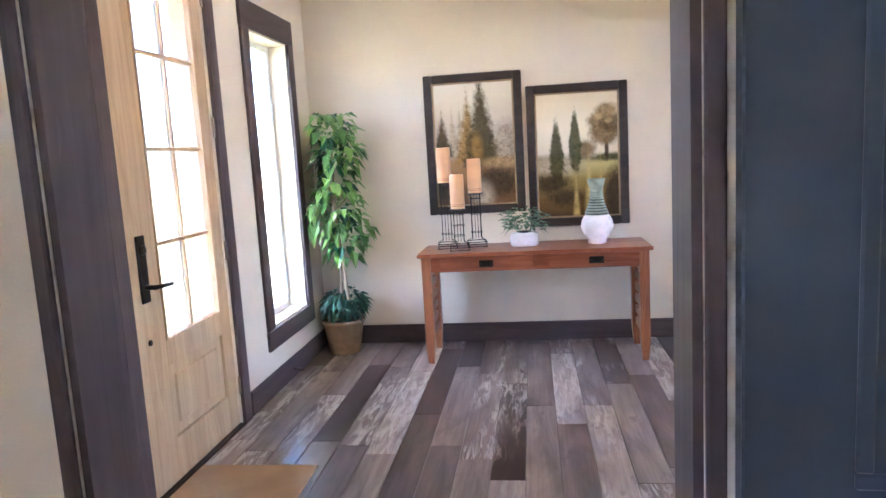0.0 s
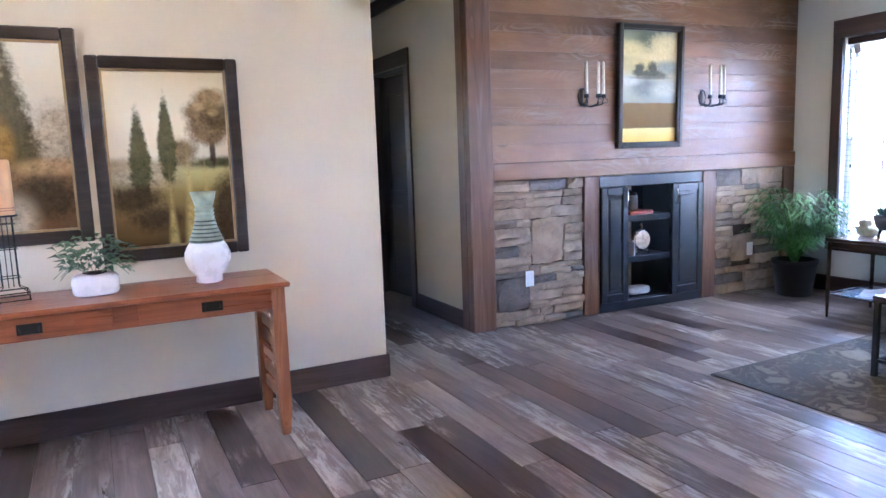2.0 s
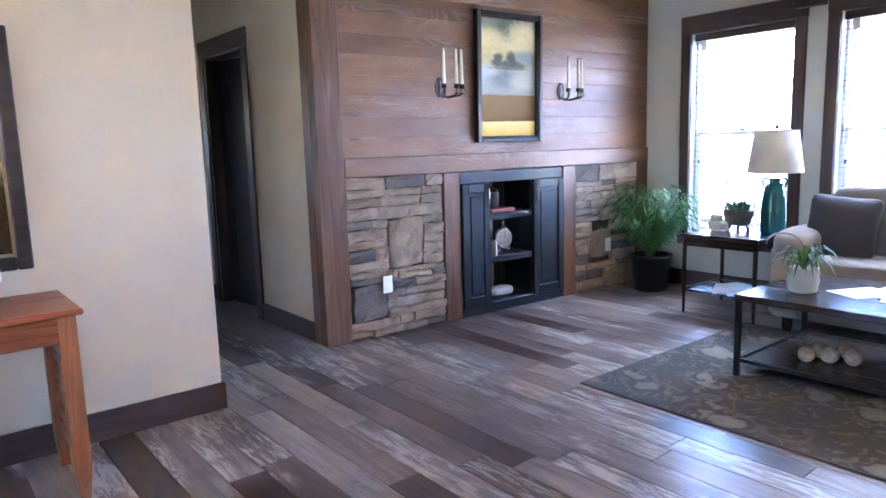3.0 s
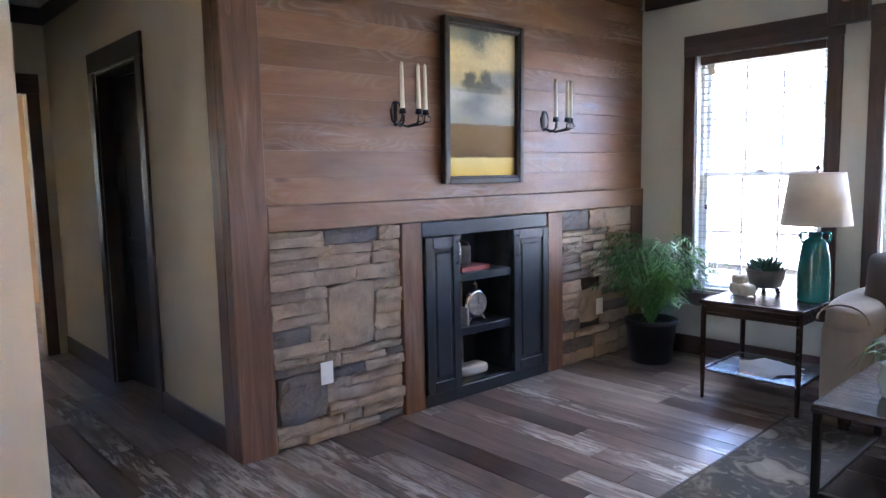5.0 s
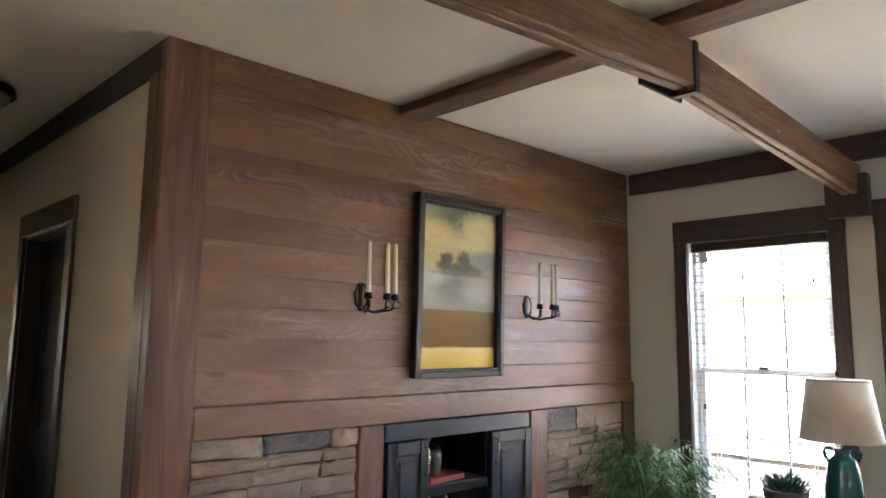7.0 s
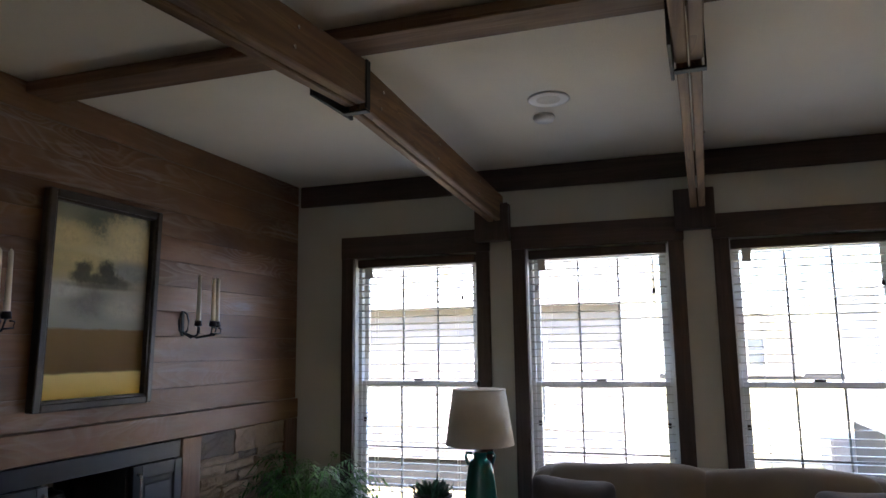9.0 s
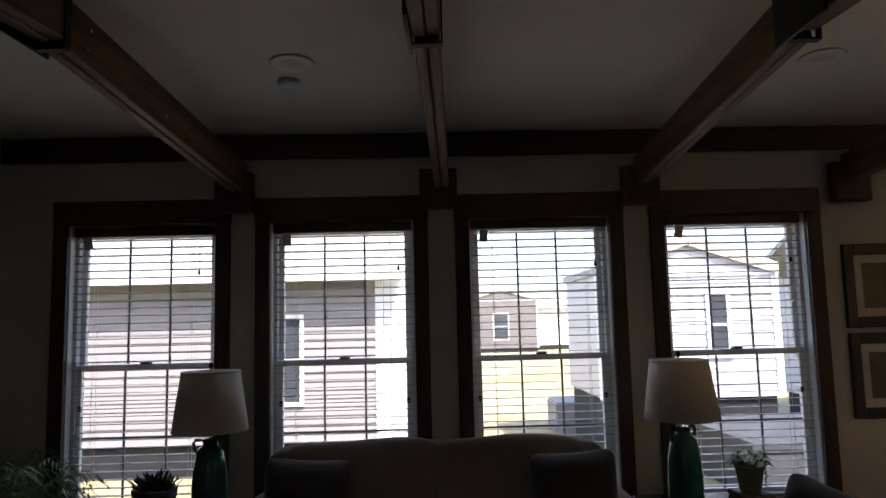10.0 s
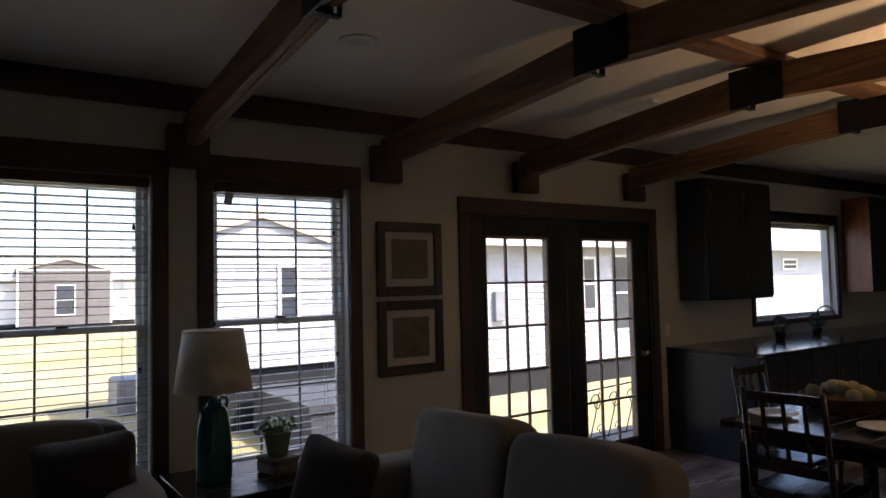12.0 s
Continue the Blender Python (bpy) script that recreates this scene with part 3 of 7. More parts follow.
stone_panel(4.122, 4.909, 0.004, BAND0 - 0.003, 3, [(4.28, 0.245, 0.27, 0.25), (4.585, 0.63, 0.29, 0.35), (4.46, 0.412, 0.09, 0.085)],
            (0.051, 0.065, 0.06, 0.07, 0.065, 0.055, 0.045, 0.04, 0.07, 0.085, 0.06, 0.075, 0.06, 0.085, 0.065, 0.055, 0.087))
stone_panel(6.285, XW - 0.145, 0.004, BAND0 - 0.003, 5, [(6.62, 0.40, 0.26, 0.24)])


# ---- shapes for loose things ----
def superbox(size, power=0.35, segments=20, rings=12, bm=None, centre=(0, 0, 0)):
    """A soft, rounded block; power 1 is an ellipsoid, near 0 a box."""
    bm = bm or bmesh.new()

    def sp(v):
        return math.copysign(abs(v) ** power, v)
    rows = []
    for j in range(rings + 1):
        b = -math.pi / 2 + math.pi * j / rings
        b = max(-math.pi / 2 + 0.02, min(math.pi / 2 - 0.02, b))
        row = []
        for i in range(segments):
            a = 2 * math.pi * i / segments + math.pi / segments
            row.append(bm.verts.new((centre[0] + size[0] / 2 * sp(math.cos(b)) * sp(math.cos(a)), centre[1] + size[1] / 2 * sp(math.cos(b)) * sp(math.sin(a)), centre[2] + size[2] / 2 * sp(math.sin(b)))))
        rows.append(row)
    for p, q in zip(rows, rows[1:]):
        for i in range(segments):
            k = (i + 1) % segments
            bm.faces.new((p[i], p[k], q[k], q[i]))
    bm.faces.new(rows[0][::-1])
    bm.faces.new(rows[-1])
    return bm


def leaf(bm, at, way, length, width, droop=0.3, fold=0.25):
    """One folded, pointed leaf from its stalk along a direction."""
    at, d = Vector(at), Vector(way).normalized()
    side = d.cross(Vector((0, 0, 1)))
    side = side.normalized() if side.length > 0.05 else Vector((1, 0, 0))
    up = side.cross(d)
    mid = at + d * length * 0.45
    tip = at + d * length - Vector((0, 0, 1)) * droop * length
    a = bm.verts.new(at)
    m = bm.verts.new(mid)
    t = bm.verts.new(tip)
    left = bm.verts.new(mid + side * width / 2 + up * fold * width)
    right = bm.verts.new(mid - side * width / 2 + up * fold * width)
    for f in ((a, left, m), (m, left, t), (a, m, right), (m, t, right)):
        bm.faces.new(f)


LEAF = foliage("glossy_leaf", (0.035, 0.11, 0.022), (0.36, 0.52, 0.14), 0.28)
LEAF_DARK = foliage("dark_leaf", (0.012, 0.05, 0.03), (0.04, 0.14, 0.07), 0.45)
LEAF_GREY = foliage("silvery_leaf", (0.05, 0.10, 0.06), (0.20, 0.29, 0.17), 0.6)
LEAF_PALM = foliage("palm_leaf", (0.025, 0.09, 0.02), (0.12, 0.27, 0.05), 0.5)
BARK = plain("pale_bark", (0.30, 0.22, 0.14), 0.85, 20.0, 0.3, 0.6)
SOIL = plain("potting_soil", (0.03, 0.022, 0.016), 0.95, 40.0, 0.4, 0.8)
CHERRY = timber("reddish_cherry_wood", (0.13, 0.035, 0.012), (0.235, 0.07, 0.024), (0.33, 0.11, 0.042), 0, 0.3, 0.8, bump=0.06)
CHERRY_Z = timber("reddish_cherry_wood_upright", (0.15, 0.05, 0.018), (0.26, 0.095, 0.034), (0.36, 0.145, 0.058), 2, 0.32, 0.8, bump=0.06)
PALE_WAX = plain("golden_candle_wax", (0.60, 0.33, 0.14), 0.45, 8.0, 0.12, 0.1)
IVORY = plain("ivory_candle_wax", (0.80, 0.72, 0.56), 0.45, 8.0, 0.06, 0.05)
CERAMIC = plain("white_ceramic", (0.72, 0.68, 0.66), 0.28, 9.0, 0.1, 0.15, 60.0)
TEAL = plain("teal_glazed_ceramic", (0.012, 0.12, 0.125), 0.12, 5.0, 0.25, 0.08, 40.0)
SHADE = cloth("cream_lampshade_linen", (0.70, 0.65, 0.55))
FRAME = timber("near_black_frame_wood", (0.012, 0.008, 0.006), (0.028, 0.018, 0.013), (0.05, 0.034, 0.026), 0, 0.35, 1.0, bump=0.1)
GOLD = plain("dull_gold_lip", (0.33, 0.23, 0.11), 0.4, 20.0, 0.2, 0.1, metal=0.5)
PAPER = plain("white_paper", (0.74, 0.73, 0.70), 0.7, 9.0, 0.04, 0.05)
SOFA = cloth("warm_grey_sofa_cloth", (0.21, 0.182, 0.15))
PILLOW = cloth("dark_brown_cushion_cloth", (0.045, 0.038, 0.036))
ESPRESSO = timber("espresso_wood", (0.015, 0.009, 0.006), (0.032, 0.020, 0.014), (0.055, 0.036, 0.026), 1, 0.25, 0.8, bump=0.06)
DOORPAINT = timber("golden_oak_grain_door", (0.33, 0.21, 0.10), (0.47, 0.32, 0.165), (0.58, 0.42, 0.24), 2, 0.42, 0.7, bump=0.08)
BRONZE = plain("oil_rubbed_bronze", (0.035, 0.026, 0.02), 0.35, 14.0, 0.3, 0.1, metal=0.8)
# grey puts the backlit shade of the dividing bars into their colour
BACKLIT_MUNTIN = plain("backlit_grey_muntin_bar", (0.20, 0.20, 0.19), 0.5, 6.0, 0.1, 0.1)
SLAT = plain("taupe_blind_slat", (0.48, 0.46, 0.42), 0.5, 5.0, 0.05, 0.1)


# ---- doors and windows ----
def pane_grid(ob, x, thick, a0, a1, z0, z1, cols, rows, bar, bar_mat, glass_mat):
    """Panes and the bars between them, in a plane at x, across y from a0 to a1."""
    for c in range(1, cols):
        y = a0 + (a1 - a0) * c / cols
        part("muntin", boxes((x - thick, x + thick, y - bar / 2, y + bar / 2, z0, z1), bevel=0.002), bar_mat, ob)
    for r in range(1, rows):
        z = z0 + (z1 - z0) * r / rows
        part("muntin", boxes((x - thick * 0.92, x + thick * 0.92, a0, a1, z - bar / 2, z + bar / 2), bevel=0.002), bar_mat, ob)
    for c in range(cols):
        for r in range(rows):
            p = part("pane", boxes((x - 0.002, x + 0.002, a0 + (a1 - a0) * c / cols + 0.001, a0 + (a1 - a0) * (c + 1) / cols - 0.001, z0 + (z1 - z0) * r / rows + 0.001, z0 + (z1 - z0) * (r + 1) / rows - 0.001)), glass_mat, ob)
            p.visible_shadow = False


def ring(bm, x0, x1, a0, a1, z0, z1, w, wz=None, bevel=0.003):
    """Four bars round a rectangle in a plane of constant x."""
    wz = wz or w
    box(bm, x0, x1, a0, a0 + w, z0, z1, bevel)
    box(bm, x0, x1, a1 - w, a1, z0, z1, bevel)
    box(bm, x0 + 0.001, x1 - 0.001, a0 + w, a1 - w, z0, z0 + wz, bevel)
    box(bm, x0 + 0.001, x1 - 0.001, a0 + w, a1 - w, z1 - wz, z1, bevel)
    return bm


# entry door: eight lights over one raised panel
door = tagged(thing("door_1", "golden oak grained entry door with eight frosted panes", "door"), kind="structure")
da, db = ENTRY[0] + 0.012, ENTRY[1] - 0.012
ga, gb, gz0, gz1 = -2.20, -1.70, 0.655, 2.29
xd0, xd1 = -0.052, -0.008
part("stile", boxes((xd0, xd1, da, ga - 0.012, 0.012, 2.425), bevel=0.003), DOORPAINT, door)
part("stile", boxes((xd0, xd1, gb + 0.012, db, 0.012, 2.425), bevel=0.003), DOORPAINT, door)
part("rail", boxes((xd0 + 0.001, xd1 - 0.001, ga - 0.012, gb + 0.012, 2.302, 2.424), bevel=0.002), DOORPAINT, door)
part("rail", boxes((xd0 + 0.001, xd1 - 0.001, ga - 0.012, gb + 0.012, 0.53, 0.653), bevel=0.002), DOORPAINT, door)
part("rail", boxes((xd0 + 0.001, xd1 - 0.001, ga - 0.012, gb + 0.012, 0.012, 0.20), bevel=0.002), DOORPAINT, door)
part("raised_panel", boxes((xd0 + 0.012, xd1 - 0.014, ga - 0.012, gb + 0.012, 0.20, 0.53), (xd0 + 0.005, xd1 - 0.006, ga + 0.045, gb - 0.045, 0.25, 0.48), bevel=0.006), DOORPAINT, door)
part("glazing_bead", ring(bmesh.new(), xd0 + 0.004, xd1 + 0.006, ga - 0.012, gb + 0.012, gz0 - 0.012, gz1 + 0.012, 0.014), DOORPAINT, door)
pane_grid(door, -0.03, 0.014, ga, gb, gz0, gz1, 2, 4, 0.017, DOORPAINT, FROST)
handle = part("handle_plate", boxes((xd1, xd1 + 0.012, -2.365, -2.305, 0.84, 1.12), bevel=0.004), BRONZE, door, "tall bronze handle plate")
part("lever", tube([(xd1 + 0.01, -2.335, 0.905), (xd1 + 0.055, -2.335, 0.905), (xd1 + 0.06, -2.32, 0.905), (xd1 + 0.06, -2.215, 0.898)], [0.011, 0.011, 0.010, 0.008], 10), BRONZE, handle, "bronze lever", True)
part("thumb_turn", lathe([(0.022, 0), (0.022, 0.008), (0.012, 0.012)], 16), BRONZE, handle).matrix_basis = pose(xd1 + 0.012, -2.335, 1.06, 0, 90, 0)
part("bolt_hole", lathe([(0.013, 0), (0.013, 0.006), (0.006, 0.008)], 14), BRONZE, door).matrix_basis = pose(xd1, -2.335, 0.67, 0, 90, 0)
for z in (0.22, 0.95, 1.58, 2.22):
    part("hinge", tube([(0.004, db + 0.008, z - 0.05), (0.004, db + 0.008, z + 0.05)], 0.007, 8), CHROME, door, "brushed nickel hinge")
setting("threshold", boxes((-0.19, 0.02, ENTRY[0], ENTRY[1], 0.001, 0.011), bevel=0.003), BRONZE, "dark metal threshold")
setting("door_jamb", boxes((-0.19, -0.055, ENTRY[0], ENTRY[0] + 0.011, 0.012, 2.44), (-0.19, -0.055, ENTRY[1] - 0.011, ENTRY[1], 0.012, 2.44)), DOORPAINT, "oak door jamb")

# sidelight window
side_w = tagged(thing("window_5", "tall frosted sidelight window beside the entry door", "window"), kind="structure")
a0, a1, z0, z1 = SIDELIGHT
part("window_frame", ring(bmesh.new(), -0.19, -0.12, a0 + 0.002, a1 - 0.002, z0 + 0.002, z1 - 0.002, 0.045), WHITE, side_w)
p = part("pane", boxes((-0.158, -0.152, a0 + 0.048, a1 - 0.048, z0 + 0.048, z1 - 0.048)), SIDE_GLASS, side_w)
p.visible_shadow = False
part("reveal", boxes((-0.119, -0.001, a0 + 0.001, a0 + 0.008, z0 + 0.01, z1 - 0.01), (-0.119, -0.001, a1 - 0.008, a1 - 0.001, z0 + 0.01, z1 - 0.01), (-0.119, -0.001, a0 + 0.001, a1 - 0.001, z1 - 0.009, z1 - 0.001), (-0.119, -0.001, a0 + 0.001, a1 - 0.001, z0 + 0.001, z0 + 0.009)), WALL, side_w, "cream painted reveal")

# four double-hung windows with blinds
slat_mesh = mesh_of("slat", boxes((-0.024, 0.024, -0.405, 0.405, -0.0016, 0.0016)), SLAT)
for i, (a, b) in enumerate(WINDOWS):
    win = tagged(thing("window_%d" % (i + 1), "white double-hung window with dividing bars", "window"), kind="structure")
    part("window_frame", ring(bmesh.new(), XW + 0.06, XW + 0.15, a + 0.002, b - 0.002, WIN_Z0 + 0.002, WIN_Z1 - 0.002, 0.028), WHITE, win)
    for x, lo, hi in ((XW + 0.12, 1.30, WIN_Z1 - 0.03), (XW + 0.085, WIN_Z0 + 0.03, 1.335)):
        part("sash", ring(bmesh.new(), x - 0.017, x + 0.017, a + 0.03, b - 0.03, lo, hi, 0.03, 0.035), WHITE, win)
        pane_grid(win, x, 0.007, a + 0.06, b - 0.06, lo + 0.035, hi - 0.035, 3, 2, 0.012, BACKLIT_MUNTIN, GLASS)
    part("sash_lock", boxes((XW + 0.06, XW + 0.10, (a + b) / 2 - 0.03, (a + b) / 2 + 0.03, 1.336, 1.348), bevel=0.003), BRONZE, win)
    part("window_sill", boxes((XW + 0.003, XW + 0.06, a + 0.001, b - 0.001, WIN_Z0, WIN_Z0 + 0.018), bevel=0.003), WHITE, win)
    part("reveal", boxes((XW + 0.001, XW + 0.06, a + 0.001, a + 0.006, WIN_Z0 + 0.02, WIN_Z1 - 0.002), (XW + 0.001, XW + 0.06, b - 0.006, b - 0.001, WIN_Z0 + 0.02, WIN_Z1 - 0.002)), WHITE, win)
    blind = thing("window_blind", "beige slat blind with open slats in living room window", "blind", (XW + 0.032, (a + b) / 2, 0), group="window blinds")
    # trim colour on the headrail stands in for its shade against the window
    part("headrail", boxes((-0.025, 0.025, -0.41, 0.41, 2.088, 2.142), bevel=0.004), TRIM_Y, blind, "headrail coloured dark for its backlit silhouette")
    k, z = 0, 2.065
    while z > WIN_Z0 + 0.06:
        s = new("slat", slat_mesh)
        s.parent = blind
        s.matrix_basis = pose(0, 0, z, 0, 3.5 + (k % 3 - 1) * 0.8, 0)
        k, z = k + 1, z - 0.0445
    part("bottom_rail", boxes((-0.025, 0.025, -0.405, 0.405, WIN_Z0 + 0.024, WIN_Z0 + 0.042), bevel=0.004), SLAT, blind)
    for y in (-0.28, 0.28):
        part("ladder_cord", boxes((-0.026, -0.0245, y - 0.001, y + 0.001, WIN_Z0 + 0.04, 2.088), (0.0245, 0.026, y - 0.001, y + 0.001, WIN_Z0 + 0.04, 2.088)), SLAT, blind)
    tag = part("paper_tag", boxes((-0.0006, 0.0006, -0.024, 0.024, -0.075, 0.0)), SLAT, blind, "small paper tag hung from the headrail")
    tag.matrix_basis = pose(-0.031, 0.33, 2.085, 8 * (i - 1.5), 0, 35 - 22 * i)
    for y in (-0.375, 0.375):
        part("tilt_latch", boxes((0.030, 0.036, y - 0.010, y + 0.010, 1.07, 1.10), bevel=0.002), BRONZE, blind, "small dark latch")
    cord = part("pull_cord", tube([(-0.03, -0.33, 2.09), (-0.032, -0.33, 1.88)], 0.0018, 6), SLAT, blind)
    part("tassel", lathe([(0.003, 0.03), (0.008, 0.02), (0.009, 0.0)], 10, centre=(-0.032, -0.33, 1.85)), BRONZE, cord, "dark cord tassel")

# french doors
fr = tagged(thing("door_2", "pair of closed dark french doors with fifteen panes each", "door"), kind="structure")
BEAD = plain("tan_glazing_bead", (0.30, 0.22, 0.155), 0.5)
NAVY = plain("dark_navy_door_paint", (0.018, 0.022, 0.028), 0.4, 4.0, 0.15, 0.08)
for d0, d1, g0, g1 in ((-6.365, -5.372, -6.15, -5.54), (-7.368, -6.375, -7.16, -6.56)):
    leaf_door = part("door_leaf", boxes((XW + 0.02, XW + 0.062, d0, g0 - 0.02, 0.012, 2.02), (XW + 0.02, XW + 0.062, g1 + 0.02, d1, 0.012, 2.02), (XW + 0.021, XW + 0.061, g0 - 0.02, g1 + 0.02, 0.012, 0.15), (XW + 0.021, XW + 0.061, g0 - 0.02, g1 + 0.02, 1.875, 2.019), bevel=0.003), NAVY, fr)
    part("glazing_frame", ring(bmesh.new(), XW + 0.012, XW + 0.07, g0 - 0.02, g1 + 0.02, 0.15, 1.875, 0.02), BEAD, leaf_door)
    for c in range(1, 3):
        y = g0 + (g1 - g0) * c / 3
        part("muntin", boxes((XW + 0.028, XW + 0.054, y - 0.009, y + 0.009, 0.17, 1.855), bevel=0.003), BEAD, leaf_door)
    for r in range(1, 5):
        z = 0.17 + 1.685 * r / 5
        part("muntin", boxes((XW + 0.029, XW + 0.053, g0, g1, z - 0.009, z + 0.009), bevel=0.003), BEAD, leaf_door)
    for c in range(3):
        for r in range(5):
            p = part("pane", boxes((XW + 0.039, XW + 0.043, g0 + (g1 - g0) * c / 3 + 0.001, g0 + (g1 - g0) * (c + 1) / 3 - 0.001, 0.171 + 1.685 * r / 5, 0.169 + 1.685 * (r + 1) / 5)), GLASS, leaf_door)
            p.visible_shadow = False
part("jamb", boxes((XW + 0.001, XW + 0.155, FRENCH[0] + 0.001, FRENCH[0] + 0.011, 0.0, 2.029), (XW + 0.001, XW + 0.155, FRENCH[1] - 0.011, FRENCH[1] - 0.001, 0.0, 2.029), (XW + 0.001, XW + 0.155, FRENCH[0] + 0.0115, FRENCH[1] - 0.0115, 2.021, 2.029), (XW + 0.064, XW + 0.10, FRENCH[0] + 0.012, FRENCH[1] - 0.012, 1.98, 2.02)), NAVY, fr)
part("door_knob", lathe([(0.028, 0), (0.028, 0.006), (0.012, 0.012), (0.012, 0.03), (0.026, 0.042), (0.028, 0.055), (0.018, 0.066)], 18), CHROME, fr, "nickel door knob", True).matrix_basis = pose(XW + 0.02, -7.28, 0.87, 0, -90, 0)

kw = tagged(thing("window_6", "white framed kitchen window over the counter", "window"), kind="structure")
a0, a1, z0, z1 = KITCHEN_WIN
part("window_frame", ring(bmesh.new(), XW + 0.06, XW + 0.14, a0 + 0.002, a1 - 0.002, z0 + 0.002, z1 - 0.002, 0.045), WHITE, kw)
p = part("pane", boxes((XW + 0.098, XW + 0.102, a0 + 0.047, a1 - 0.047, z0 + 0.047, z1 - 0.047)), GLASS, kw)
p.visible_shadow = False
part("reveal", boxes((XW + 0.001, XW + 0.06, a0 + 0.001, a0 + 0.008, z0 + 0.01, z1 - 0.01), (XW + 0.001, XW + 0.06, a1 - 0.008, a1 - 0.001, z0 + 0.01, z1 - 0.01), (XW + 0.001, XW + 0.06, a0 + 0.01, a1 - 0.01, z0 + 0.001, z0 + 0.009)), WHITE, kw)


# frames for the two unseen openings added for light
for name, (a0, a1, z0, z1) in (("window_7", ADDED_BACK_WIN), ("window_8", ADDED_DINING_WIN)):
    ow = tagged(thing(name, "unseen white framed window added to let daylight in", "window"), kind="structure")
    part("window_frame", ring(bmesh.new(), -0.15, -0.07, a0 + 0.002, a1 - 0.002, z0 + 0.002, z1 - 0.002, 0.05), WHITE, ow)
    p = part("pane", boxes((-0.112, -0.108, a0 + 0.053, a1 - 0.053, z0 + 0.053, z1 - 0.053)), GLASS, ow)
    p.visible_shadow = False


# doors of the hall and of the first doorway
def panel_door(name, width, height, material, label, m, knob=True):
    ob = thing(name, label, "door")
    part("door_leaf", boxes((0.0, width, -0.018, 0.018, 0.008, height), bevel=0.003), material, ob)
    for z0, z1 in ((0.2, 0.85), (0.97, height - 0.16)):
        for face in (-1, 1):
            y = face * 0.0185
            bm = bmesh.new()
            for s in ((0.12, width - 0.12, z0, z0 + 0.02), (0.12, width - 0.12, z1 - 0.02, z1), (0.12, 0.14, z0 + 0.02, z1 - 0.02), (width - 0.14, width - 0.12, z0 + 0.02, z1 - 0.02)):
                box(bm, s[0], s[1], min(y, y + face * 0.008), max(y, y + face * 0.008), s[2], s[3], 0.003)
            part("panel_moulding", bm, material, ob)
    if knob:
        part("door_knob", lathe([(0.027, 0), (0.027, 0.006), (0.011, 0.012), (0.011, 0.03), (0.025, 0.042), (0.016, 0.062)], 16), BRONZE, ob, "", True).matrix_basis = pose(width - 0.06, -0.018, 0.95, 90, 0, 0)
    ob.matrix_basis = m
    return tagged(ob, kind="structure")


DARKDOOR = plain("satin_black_brown_door", (0.020, 0.019, 0.020), 0.4, 3.0, 0.2, 0.1)
BLUEDOOR = plain("slate_blue_door_paint", (0.034, 0.043, 0.054), 0.35, 3.0, 0.2, 0.1)
panel_door("door_3", 0.72, 2.02, DARKDOOR, "dark panelled door standing ajar in the hall doorway", pose(4.055, 2.395, 0.0, 0, 0, -84), False)
panel_door("door_4", 0.76, 2.06, BLUEDOOR, "slate blue panelled door folded back against the wall", pose(1.828, -4.105, 0.0, 0, 0, -3), True)


